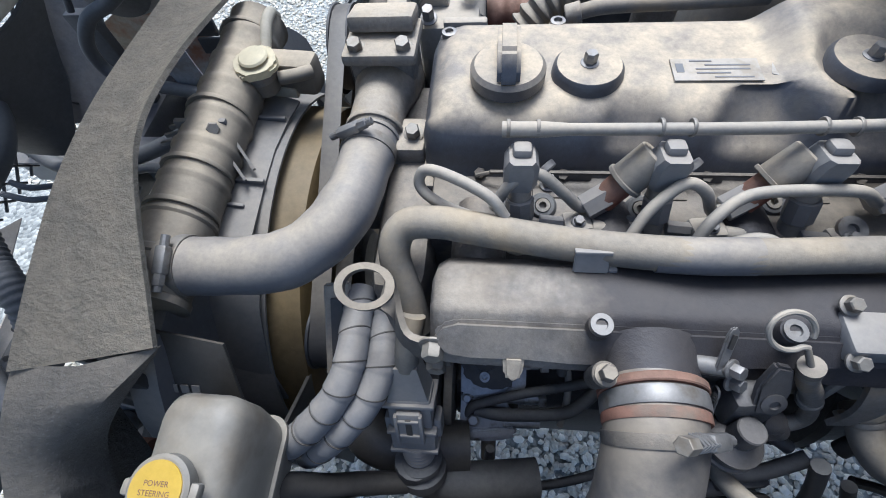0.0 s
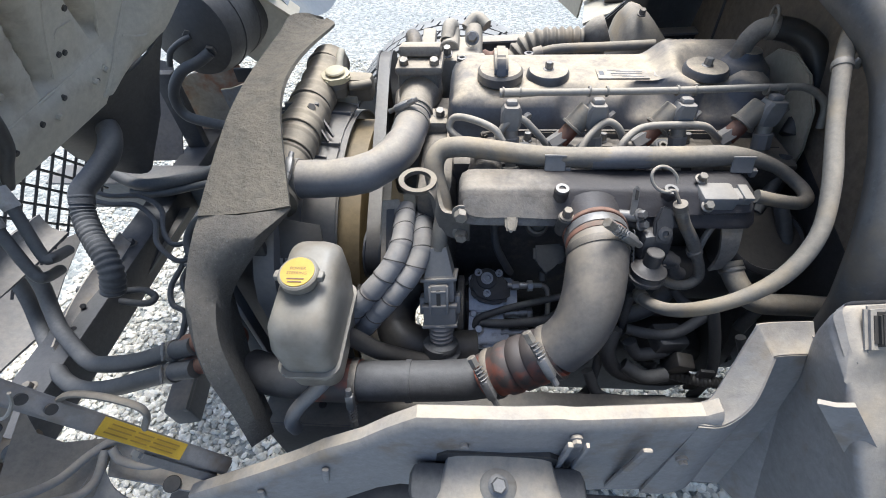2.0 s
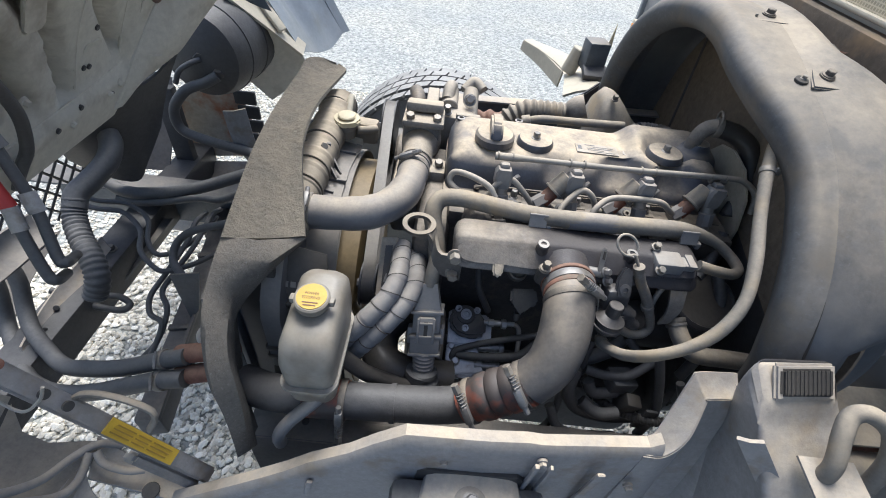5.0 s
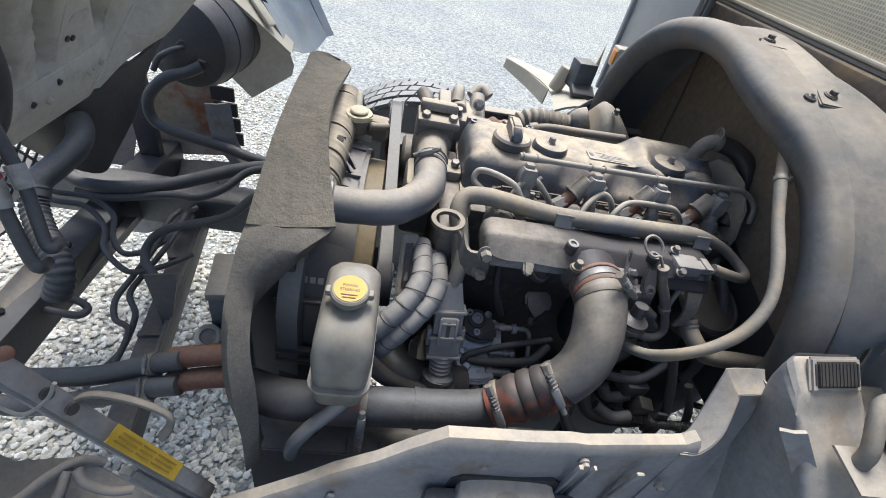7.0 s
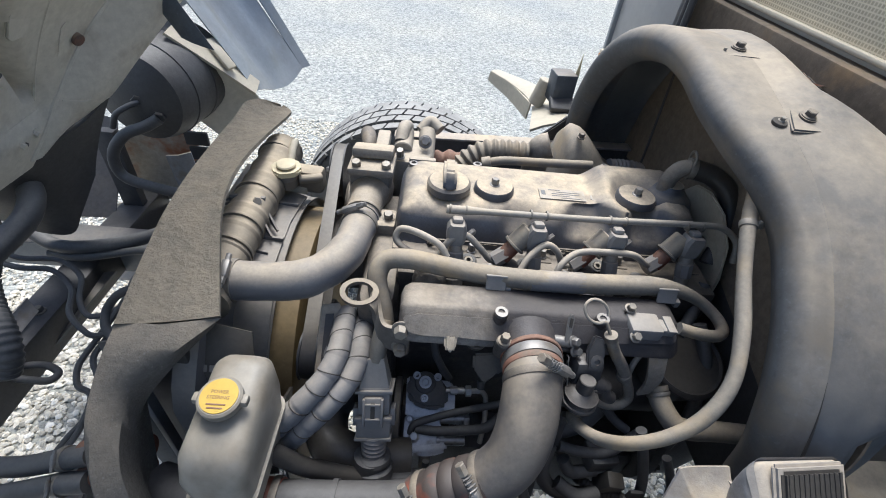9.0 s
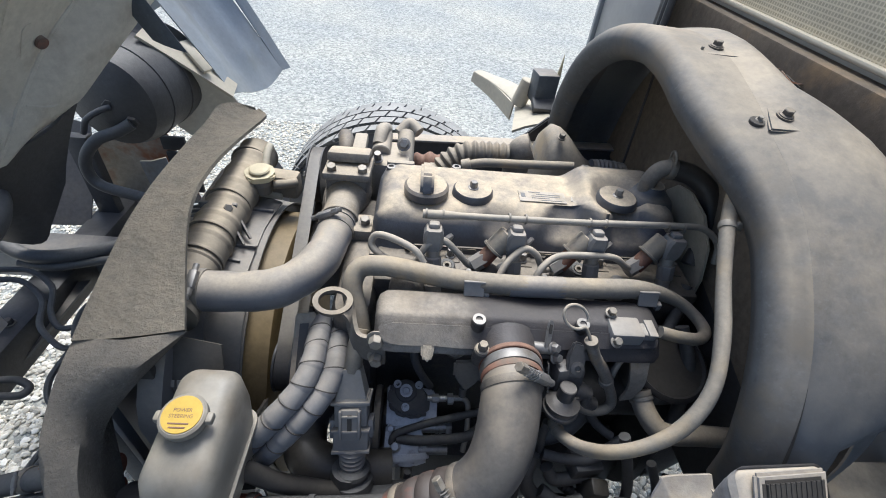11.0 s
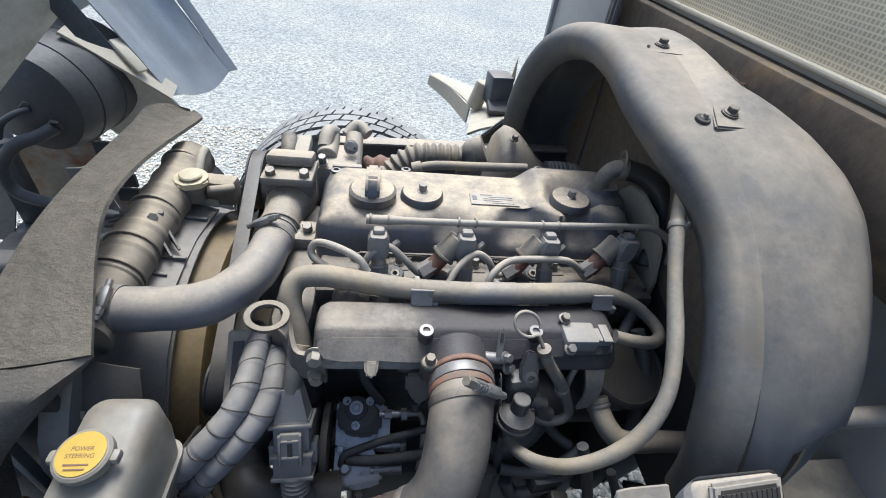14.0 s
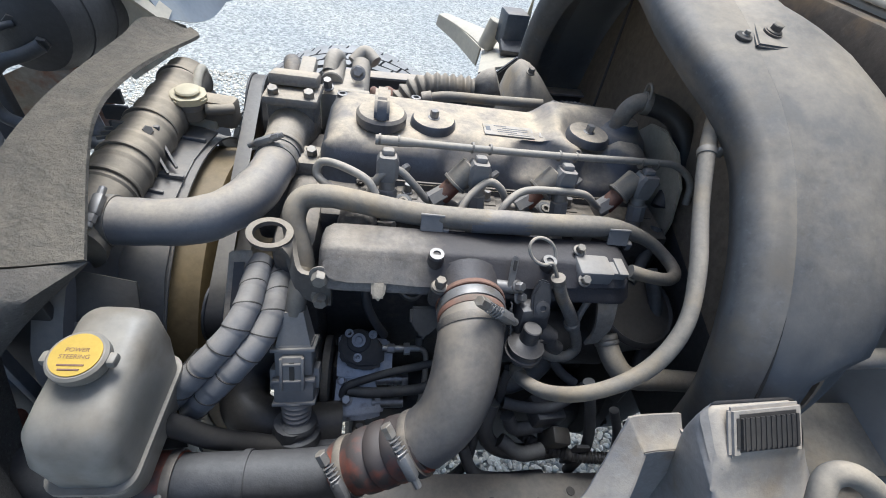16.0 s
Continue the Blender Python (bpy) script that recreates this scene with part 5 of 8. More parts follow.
part("hub", cyl((-0.13, 0.45, 0.69), (-0.06, 0.45, 0.69), 0.06), M_DARK, fan)
for k in range(9):
    a = 2 * math.pi * k / 9 + 0.25
    rows = []
    for i in range(6):
        rr_ = 0.05 + 0.19 * i / 5
        row = []
        for j in range(4):
            b = a + (j - 1.5) * 0.23 + 0.05 * i
            row.append(V(-0.115 + 0.012 * j + 0.004 * math.sin(j), FC.y + rr_ * math.cos(b), FC.z + rr_ * math.sin(b)))
        rows.append(row)
    part("blade", sheet(rows, 0.003), M_FAN, fan)
part("fan_ring", lathe((-0.145, FC.y, FC.z), (1, 0, 0), [(0, 0.246), (0, 0.252), (0.066, 0.250), (0.068, 0.244)], 72), M_FAN, fan)

# ---- rubber air guide over the radiator ----
OUT = [(-0.208, 0.742, 1.040), (-0.240, 0.733, 1.050), (-0.262, 0.70, 1.056), (-0.258, 0.63, 1.056), (-0.256, 0.55, 1.058), (-0.246, 0.423, 1.066), (-0.242, 0.335, 1.06), (-0.240, 0.272, 1.046), (-0.239, 0.218, 1.030), (-0.238, 0.176, 1.016)]
INN = [(-0.200, 0.742, 1.038), (-0.184, 0.728, 1.033), (-0.180, 0.70, 1.036), (-0.176, 0.547, 1.066), (-0.175, 0.448, 1.078), (-0.168, 0.368, 1.08), (-0.16, 0.31, 1.058), (-0.131, 0.203, 1.010)]
flap = thing("air_guide_flap", (-0.2, 0.35, 0.8), "worn grey rubber air guide sheet curving over the radiator", "rubber flap")
part("top_sheet", strip(OUT, INN, 6, 5, -0.006, 0.005), M_FLAP, flap, sharp=60)
SK_OUT = [(-0.238, 0.182, 1.013), (-0.238, 0.155, 1.004), (-0.238, 0.123, 0.988), (-0.238, 0.087, 0.96), (-0.235, 0.059, 0.92), (-0.227, 0.034, 0.872), (-0.214, 0.022, 0.812), (-0.200, 0.007, 0.737)]
SK_LIP = [(-0.132, 0.206, 1.004), (-0.175, 0.162, 0.990), (-0.212, 0.128, 0.966), (-0.214, 0.093, 0.944), (-0.208, 0.060, 0.915), (-0.198, 0.038, 0.872), (-0.194, 0.024, 0.815), (-0.196, 0.006, 0.737)]
SK_DEEP = [(-0.137, 0.205, 1.001), (-0.188, 0.165, 0.955), (-0.226, 0.140, 0.905), (-0.228, 0.112, 0.875), (-0.222, 0.085, 0.845), (-0.212, 0.066, 0.80), (-0.205, 0.050, 0.75), (-0.198, 0.030, 0.70)]
SK_BACK = [(-0.240, 0.160, 0.996), (-0.250, 0.185, 0.965), (-0.254, 0.19, 0.93), (-0.252, 0.18, 0.89), (-0.248, 0.16, 0.85), (-0.24, 0.13, 0.80), (-0.225, 0.09, 0.76), (-0.20, 0.05, 0.72)]
cols4 = [smooth_path(c, 6) for c in (SK_BACK, SK_OUT, [V(*a).lerp(V(*b), 0.5) + V(-0.006, -0.010, 0.002) for a, b in zip(SK_OUT, SK_LIP)], SK_LIP, SK_DEEP)]
part("side_skirt", sheet([list(r_) for r_ in zip(*cols4)], 0.005), M_FLAPD, flap, sharp=60)

# ---- power steering reservoir ----
res = thing("fluid_reservoir", (-0.098, 0.11, 0.83), "grey translucent plastic fluid reservoir with a yellow cap", "reservoir")


def rring(z, x0, x1, y0, y1, r=0.018):
    pts = []
    for cx, cy, a0 in ((x1 - r, y1 - r, 0), (x0 + r, y1 - r, 90), (x0 + r, y0 + r, 180), (x1 - r, y0 + r, 270)):
        for k in range(6):
            a = radians(a0 + 18 * k)
            pts.append(V(cx + r * math.cos(a), cy + r * math.sin(a), z - 0.10 * (0.11 - cy - r * math.sin(a)) * (1 if z > 0.94 else 0)))
    return pts


part("body", loft([rring(0.832, -0.126, -0.070, 0.048, 0.164), rring(0.842, -0.131, -0.065, 0.042, 0.169), rring(0.885, -0.132, -0.062, 0.037, 0.172), rring(0.93, -0.134, -0.060, 0.036, 0.178), rring(0.962, -0.132, -0.062, 0.045, 0.178), rring(0.973, -0.126, -0.068, 0.06, 0.172), rring(0.976, -0.115, -0.08, 0.075, 0.16, 0.014)]), M_RES, res, sharp=70)
part("seam", loft([rring(0.884, -0.136, -0.058, 0.031, 0.176), rring(0.889, -0.136, -0.058, 0.031, 0.176)]), M_RES, res)
part("neck", cyl((-0.098, 0.109, 0.972), (-0.098, 0.108, 0.988), 0.018), M_RES, res)
cp_ = part("cap", lathe((-0.098, 0.108, 0.984), (0, -0.12, 1), [(0, 0.022), (0.003, 0.0235), (0.012, 0.0235), (0.014, 0.021)], 40), M_RES, res)
part("cap_disc", lathe((-0.098, 0.1064, 0.9978), (0, -0.12, 1), [(0, 0.0195), (0.0012, 0.0195)], 40), M_YELLOW, cp_, "yellow printed cap face")
CAPU, CAPN = V(1, 0, 0), V(0, -0.12, 1).normalized()


def words(body, size, at, along, up, material, parent):
    """Raised flat lettering as a mesh."""
    cu = bpy.data.curves.new("lettering", "FONT")
    cu.body, cu.size, cu.align_x = body, size, "CENTER"
    tmp = bpy.data.objects.new("lettering", cu)
    me = bpy.data.meshes.new_from_object(tmp)
    bpy.data.objects.remove(tmp)
    bt = bmesh.new()
    bt.from_mesh(me)
    for v in bt.verts:
        v.co = Vector(at) + Vector(along) * v.co.x + Vector(up) * v.co.y
    return part("lettering", bt, material, parent)


for k_, w_ in enumerate(("POWER", "STEERING")):
    words(w_, 0.0054, V(-0.098, 0.1085 - 0.0062 * k_, 0.9996 - 0.00075 * k_), CAPU, CAPN.cross(CAPU), M_BROWN, cp_)
for k_, w_ in enumerate((0.020, 0.022)):
    part("print_bar", box((-0.098, 0.0965 - 0.004 * k_, 0.9982 - 0.0005 * k_), (w_ - 0.006 * k_, 0.0014, 0.0005), (7, 0, 0), 0), M_BROWN, cp_)
for sx in (-1, 1):
    part("ear", box((-0.098 + sx * 0.0245, 0.107, 0.990), (0.010, 0.012, 0.010), bev=0.003), M_RES, cp_)
solo("reservoir_hose", tube([(-0.085, 0.06, 0.862), (-0.09, 0.05, 0.84), (-0.13, 0.03, 0.80), (-0.15, 0.025, 0.76), (-0.155, 0.03, 0.72)], 0.010), M_HOSE, "grey rubber hose under the reservoir", "hose", "hoses")

# ---- taped hose bundle and plug connector ----
for dx, dz, lab_ in ((0.0, 0.0, "hose wrapped in grey tape"), (0.028, -0.012, "hose wrapped in grey tape beside another")):
    pth = [(0.0 + dx, 0.30, 0.92 + dz), (0.0 + dx, 0.262, 0.922 + dz), (0.0 + dx, 0.225, 0.92 + dz), (-0.012 + dx, 0.195, 0.905 + dz), (-0.035 + dx, 0.172, 0.885 + dz), (-0.065 + dx, 0.155, 0.855 + dz), (-0.09 + dx, 0.15, 0.82 + dz)]
    th_ = thing("taped_hose", pth[-1], lab_, "hose", "hoses")
    part("hose", tube(pth, lambda s: 0.0152 + 0.0012 * ((s * 9.0) % 1), 20, 20), M_TAPE, th_, sharp=60)
    sp = smooth_path(pth, 8)
    for q in range(4, len(sp) - 2, 6):
        ax2 = (sp[q + 1] - sp[q - 1]).normalized() + V(0.25, 0.2, 0)
        part("tape_edge", band(sp[q], ax2, 0.0158, 0.0016, 0.0008, 20), M_SHROUDD, th_)
con = thing("cable_connector", (0.055, 0.19, 0.74), "grey plastic plug connector with a locking clip", "connector")
CU, CD = V(0.97, 0.0, 0.1).normalized(), V(0.02, -0.42, -0.9).normalized()
CN = CU.cross(CD)
cc = V(0.055, 0.198, 0.845)


def cbox(u, d, n, su, sd, sn, bev=0.003):
    b = box((0, 0, 0), (su, sd, sn), bev=bev)
    bmesh.ops.transform(b, matrix=Matrix((CU, CD, CN)).transposed().to_4x4(), verts=b.verts)
    bmesh.ops.translate(b, vec=cc + CU * u + CD * d + CN * n, verts=b.verts)
    return b


part("socket", cbox(0, -0.01, 0, 0.046, 0.045, 0.03), M_CONN, con)
part("plug", cbox(0, 0.035, 0, 0.05, 0.04, 0.032), M_CONN, con)
part("latch", cbox(0, 0.005, -0.018, 0.026, 0.05, 0.008, 0.002), M_CONN, con)
part("latch_slot", cbox(0.0, 0.0, -0.0225, 0.006, 0.026, 0.002, 0), M_SHROUDD, con)
for u in (-0.027, 0.027):
    part("side_tab", cbox(u, 0.02, 0, 0.008, 0.03, 0.018, 0.002), M_CONN, con)
part("neck", loft([[cc + CU * a * 0.021 + CN * b * 0.014 + CD * -0.032 for a, b in ((-1, -1), (1, -1), (1, 1), (-1, 1))], [cc + CU * a * 0.012 + CN * b * 0.010 + CD * -0.075 for a, b in ((-1, -1), (1, -1), (1, 1), (-1, 1))]]), M_CONN, con)
part("tail", tube([cc + CD * 0.05, cc + CD * 0.075, cc + CD * 0.10], lambda s: 0.02 - 0.003 * s + 0.001 * math.sin(s * 40), 18, 10), M_CONN, con)
for d_ in (-0.027, 0.018, 0.052):
    part("ledge", cbox(0, d_, -0.0005, 0.054, 0.005, 0.036, 0.001), M_CONN, con)
for u in (-0.013, 0.013):
    part("latch_rail", cbox(u, 0.004, -0.0215, 0.004, 0.046, 0.006, 0.001), M_CONN, con)
part("latch_bar", cbox(0, -0.010, -0.0225, 0.022, 0.004, 0.004, 0.001), M_CONN, con)
part("latch_bar", cbox(0, 0.014, -0.0225, 0.022, 0.004, 0.004, 0.001), M_CONN, con)
part("boot", lathe(cc + CD * 0.088, CD, [(0, 0.021), (0.004, 0.026), (0.010, 0.027), (0.012, 0.023), (0.018, 0.024), (0.022, 0.030), (0.034, 0.031), (0.038, 0.025)], 28), M_RUBBER, con, "black rubber boot")
part("cable", tube([cc + CD * -0.07, cc + CD * -0.10 + V(0.004, 0, 0), V(0.062, 0.262, 0.955)], 0.012), M_TAN, con)
solo("lower_hose", tube([(0.052, 0.155, 0.765), (0.05, 0.145, 0.735), (0.07, 0.14, 0.71), (0.12, 0.14, 0.705), (0.2, 0.15, 0.70)], 0.024), M_RUBBER, "black rubber hose below the connector", "hose", "hoses")

solo("lower_radiator_hose", tube([(0.013, 0.272, 0.786), (-0.022, 0.247, 0.751), (-0.026, 0.211, 0.732), (-0.009, 0.183, 0.726), (0.036, 0.173, 0.717), (0.111, 0.178, 0.707)], 0.034, 24), M_BLACK, "thick black rubber lower radiator hose", "hose", "hoses", sharp=60)
solo("pipe_hose", tube([(-0.078, 0.113, 0.860), (-0.059, 0.118, 0.831), (-0.035, 0.120, 0.801), (-0.003, 0.126, 0.772), (0.041, 0.132, 0.743)], 0.013, 18), M_BLACK, "black rubber hose lying behind the intake pipe", "hose", "hoses", sharp=60)
solo("shroud_lower_wall", sheet([[V(-0.082, 0.165, 0.85), V(-0.080, 0.22, 0.82), V(-0.078, 0.30, 0.78)], [V(-0.084, 0.16, 0.70), V(-0.082, 0.22, 0.68), V(-0.080, 0.31, 0.66)], [V(-0.086, 0.16, 0.52), V(-0.084, 0.22, 0.52), V(-0.082, 0.31, 0.52)]], 0.004), M_BLACK, "black plastic lower wall of the fan shroud", "shroud wall")

# ---- injection pump ----
pmp = thing("injection_pump", (0.14, 0.25, 0.65), "bare metal fuel injection pump with a black three-bolt head", "fuel pump")
PH, PHN = V(0.13, 0.285, 0.775), V(0, -0.45, 0.9).normalized()
PHV = PHN.cross(V(1, 0, 0))


def on_pump(u, v, h=0.0):
    """A point on the pump's top plane, h above it."""
    return PH + V(u, 0, 0) + PHV * v + PHN * h


def pump_plate(name, outline, h, thick, material, parent, label="", bev=0.004):
    return part(name, prism(outline, on_pump(0, 0, h + thick / 2), V(1, 0, 0), PHV, thick, bev), material, parent, label, 50)


HEAD = [(-0.024, 0.009), (-0.012, 0.0135), (0.002, 0.0155), (0.018, 0.011), (0.027, 0.002), (0.041, -0.014), (0.040, -0.039), (0.029, -0.046), (0.003, -0.048), (-0.020, -0.040), (-0.031, -0.0245), (-0.030, -0.002)]
head_ = pump_plate("head", HEAD, -0.018, 0.020, M_BLACK, pmp, "black three-bolt pump head", 0.006)
part("head_disc", lathe(on_pump(0, -0.0045), PHN, [(0, 0.019), (0.004, 0.0175), (0.005, 0.013)], 28), M_BLACK, head_)
part("centre_bolt", lathe(on_pump(0, -0.0045), PHN, [(0.0, 0.0105), (0.008, 0.0105), (0.008, 0.006), (0.006, 0.005), (0.006, 0.0005)], 24), M_BARE, head_)
for u, v_ in ((-0.015, 0.006), (0.021, 0.0055), (0.0, -0.0305)):
    part("bolt", lathe(on_pump(u, v_), PHN, [(-0.002, 0.0066), (0.005, 0.0066), (0.005, 0.0035), (0.002, 0.003), (0.002, 0.0003)], 16), M_BARE, head_)
pump_plate("flange_plate", [(-0.032, 0.006), (0.046, 0.002), (0.054, -0.012), (0.054, -0.046), (0.047, -0.060), (-0.030, -0.060)], -0.030, 0.014, M_BARE, pmp, "bare steel flange under the head", 0.003)
pump_plate("front_block", [(-0.030, -0.056), (0.030, -0.056), (0.034, -0.085), (0.044, -0.092), (0.044, -0.112), (0.020, -0.120), (-0.026, -0.122), (-0.031, -0.10)], -0.058, 0.036, M_BARE, pmp, "bare cast metal front block", 0.005)
pump_plate("block_rib", [(-0.030, -0.060), (-0.022, -0.060), (-0.020, -0.118), (-0.029, -0.120)], -0.026, 0.008, M_BARE, pmp, "", 0.002)
pump_plate("block_rib", [(-0.016, -0.104), (0.04, -0.098), (0.04, -0.108), (-0.014, -0.116)], -0.024, 0.008, M_BARE, pmp, "", 0.002)
part("body", box(on_pump(0.005, -0.05, -0.075), (0.09, 0.075, 0.08), (-26, 0, 0), 0.010), M_CASTD, pmp)
part("side_collar", lathe(on_pump(-0.052, -0.05, -0.035), (1, 0, 0), [(0, 0.05), (0.002, 0.057), (0.007, 0.058), (0.012, 0.057), (0.014, 0.05)], 44), M_GRIME, pmp, "dusty metal collar ring")
part("gear_cover", lathe(on_pump(-0.098, -0.05, -0.035), (1, 0, 0), [(0, 0.05), (0.004, 0.066), (0.02, 0.068), (0.042, 0.068), (0.045, 0.06)], 40), M_BLACK, pmp)
fit_ = part("fitting", cyl(on_pump(0.036, -0.0143, -0.006), on_pump(0.096, -0.0125, -0.006), 0.0048, seg=14), M_BARE, pmp)
for q0, q1, r_, s_ in ((0.044, 0.056, 0.0075, 6), (0.056, 0.068, 0.0058, 16), (0.070, 0.080, 0.0098, 6)):
    part("nut", cyl(on_pump(q0, -0.0140, -0.006), on_pump(q1, -0.0135, -0.006), r_, seg=s_), M_BARE, fit_)
plug_ = part("relief_plug", cyl(on_pump(0.03, -0.0604, -0.022), on_pump(0.074, -0.059, -0.022), 0.0085, seg=20), M_BARE, pmp)
for q0, r_, s_ in ((0.052, 0.0095, 16), (0.058, 0.0095, 16), (0.070, 0.0112, 6)):
    part("nut", cyl(on_pump(q0, -0.0598, -0.022), on_pump(q0 + (0.010 if s_ == 6 else 0.004), -0.0594, -0.022), r_, seg=s_), M_BARE, plug_)
part("side_tube", cyl(on_pump(0.024, -0.0945, -0.03), on_pump(0.074, -0.0926, -0.03), 0.0085, seg=20), M_BARE, pmp)
part("tube_collar", cyl(on_pump(0.026, -0.0945, -0.03), on_pump(0.031, -0.0943, -0.03), 0.0105, seg=20), M_BARE, pmp)
part("bolt", hexbolt(on_pump(-0.013, -0.0908, -0.022), PHN, 0.014, 0.009, 0.010), M_BARE, pmp)
part("bolt", hexbolt(on_pump(-0.022, -0.064, -0.022), PHN, 0.011, 0.006), M_BARE, pmp)
part("bolt", hexbolt(on_pump(0.034, -0.052, -0.016), PHN, 0.009, 0.005), M_BARE, pmp)
part("drain_stub", cyl(on_pump(0.008, -0.116, -0.04), on_pump(0.008, -0.150, -0.045), 0.010, seg=14), M_CASTD, pmp)
fuel = [([on_pump(0.094, -0.0125, -0.006), on_pump(0.102, -0.016, -0.006), on_pump(0.106, -0.028, -0.008), on_pump(0.105, -0.065, -0.016), on_pump(0.10, -0.095, -0.03)], 0.0046, M_PIPE, "thin steel fuel line at the pump"),
        ([on_pump(-0.020, -0.086, -0.022), on_pump(-0.015, -0.074, -0.014), on_pump(0.0, -0.066, -0.010), on_pump(0.047, -0.0514, -0.006), on_pump(0.09, -0.041, -0.004), on_pump(0.15, -0.027, -0.004)], 0.0062, M_RUBBER, "black rubber fuel hose at the pump"),
        ([on_pump(-0.010, -0.078, -0.018), on_pump(0.021, -0.0805, -0.012), on_pump(0.06, -0.078, -0.010), on_pump(0.099, -0.0729, -0.008), on_pump(0.118, -0.064, -0.008), on_pump(0.145, -0.040, -0.012)], 0.0082, M_RUBBER, "black rubber fuel hose along the pump"),
        ([(0.135, 0.285, 0.915), (0.137, 0.28, 0.885), (0.142, 0.275, 0.86), (0.155, 0.272, 0.83), (0.168, 0.275, 0.80)], 0.0062, M_RUBBER, "thin grey rubber hose down to the pump"),
        ([(0.14, 0.18, 0.70), (0.14, 0.16, 0.66), (0.17, 0.14, 0.64), (0.24, 0.15, 0.67), (0.30, 0.17, 0.70)], 0.006, M_RUBBER, "thin bent black pipe under the pump")]
for p_, r_, m_, l_ in fuel:
    solo("fuel_hose", tube(p_, r_, 12), m_, l_, "hose", "hoses")
wb = thing("wire_bracket", (0.225, 0.278, 0.83), "dark grey moulded wire bracket under the manifold", "bracket")
part("plate", prism([(-0.022, 0.018), (0.024, 0.022), (0.030, -0.004), (0.018, -0.014), (0.008, -0.012), (0.004, -0.028), (-0.006, -0.028), (-0.010, -0.012), (-0.022, -0.008)], (0.224, 0.278, 0.838), (1, 0, 0), (0, 0.75, 0.66), 0.016, 0.004), M_RUBBER, wb, sharp=50)
part("peg", cyl((0.219, 0.262, 0.818), (0.219, 0.255, 0.806), 0.006, seg=14), M_RUBBER, wb)

# ---- right side: throttle gear, sensor, EGR parts, hoses ----
sen = thing("pressure_sensor", (0.42, 0.245, 0.97), "grey plastic pressure sensor with a plug", "sensor")
part("body", box((0.412, 0.245, 0.998), (0.044, 0.034, 0.022), bev=0.004), M_CONN, sen)
part("plug", box((0.443, 0.244, 0.997), (0.020, 0.022, 0.018), bev=0.003), M_CONN, sen)
part("plug_tab", box((0.446, 0.244, 1.006), (0.012, 0.028, 0.005), bev=0.001), M_CONN, sen)
part("bolt", hexbolt((0.396, 0.264, 1.011), (0, -0.3, 1), 0.011, 0.007), M_STEEL, sen)
part("bolt", hexbolt((0.396, 0.226, 0.998), (0, -0.5, 0.8), 0.011, 0.007), M_STEEL, sen)
part("bracket", strip([(0.42, 0.232, 0.985), (0.425, 0.215, 0.96), (0.43, 0.205, 0.93), (0.425, 0.20, 0.905)], [(0.45, 0.232, 0.985), (0.45, 0.215, 0.96), (0.45, 0.205, 0.935), (0.44, 0.20, 0.91)], 3, 4, 0, 0.005), M_CAST, sen)
ds = thing("oil_dipstick", (0.36, 0.22, 0.8), "steel dipstick with a ring handle in its tube", "dipstick")
part("ring_handle", tube([V(0.333, 0.232, 1.036) + V(0.015, -0.004, -0.010) * math.cos(a) + V(0.008, 0.008, 0.008) * math.sin(a) for a in np.linspace(0.35, 5.95, 18)] + [(0.350, 0.226, 1.022)], 0.0021, 8, 3), M_PIPE, ds)
part("rod", cyl((0.349, 0.226, 1.022), (0.357, 0.216, 1.008), 0.0024), M_GRIME, ds)
part("stopper", lathe((0.356, 0.217, 1.011), (0.35, -0.05, -0.9), [(0, 0.004), (0.001, 0.0085), (0.010, 0.0085), (0.012, 0.0065)], 18), M_GRIME, ds)
part("tube", tube([(0.358, 0.216, 1.005), (0.372, 0.2155, 0.978), (0.390, 0.2145, 0.952), (0.406, 0.214, 0.925)], lambda q: 0.0075 + 0.0012 * q, 14), M_CAST, ds)
part("lower_tube", tube([(0.404, 0.214, 0.930), (0.411, 0.213, 0.915), (0.420, 0.211, 0.897), (0.424, 0.208, 0.880), (0.414, 0.204, 0.868), (0.395, 0.204, 0.866), (0.376, 0.208, 0.872)], 0.0072, 14), M_CAST, ds)
part("collar", lathe((0.400, 0.214, 0.932), (0.5, 0, -0.8), [(0, 0.0085), (0.002, 0.0100), (0.010, 0.0100), (0.012, 0.0085)], 18), M_CAST, ds)
part("stay", tube([(0.408, 0.215, 0.925), (0.412, 0.222, 0.950), (0.420, 0.228, 0.965), (0.432, 0.232, 0.962)], 0.0045, 10), M_CAST, ds)
lev = thing("throttle_linkage", (0.30, 0.21, 0.95), "zinc slotted throttle lever with bolts beside the elbow", "lever")
part("lever", prism([(-0.004, -0.020), (0.004, -0.020), (0.005, 0.012), (0.0035, 0.018), (0.0, 0.020), (-0.0035, 0.018), (-0.005, 0.012)], (0.306, 0.228, 1.003), (0.9, 0, -0.3), (0.1, 0.6, 0.75), 0.003, 0.001), M_STEELB, lev)
part("slot", prism([(-0.0018, 0.002), (0.0018, 0.002), (0.0018, 0.014), (-0.0018, 0.014)], (0.306, 0.2270, 1.0040), (0.9, 0, -0.3), (0.1, 0.6, 0.75), 0.0034), M_BLACK, lev)
part("shaft", cyl((0.288, 0.222, 0.985), (0.312, 0.220, 0.985), 0.0075, seg=16), M_STEELB, lev)
part("bolt", hexbolt((0.312, 0.218, 0.990), (0.5, -0.6, 0.6), 0.011, 0.008), M_STEELB, lev)
part("bolt", hexbolt((0.316, 0.212, 0.978), (0.5, -0.6, 0.6), 0.011, 0.008), M_STEELB, lev)
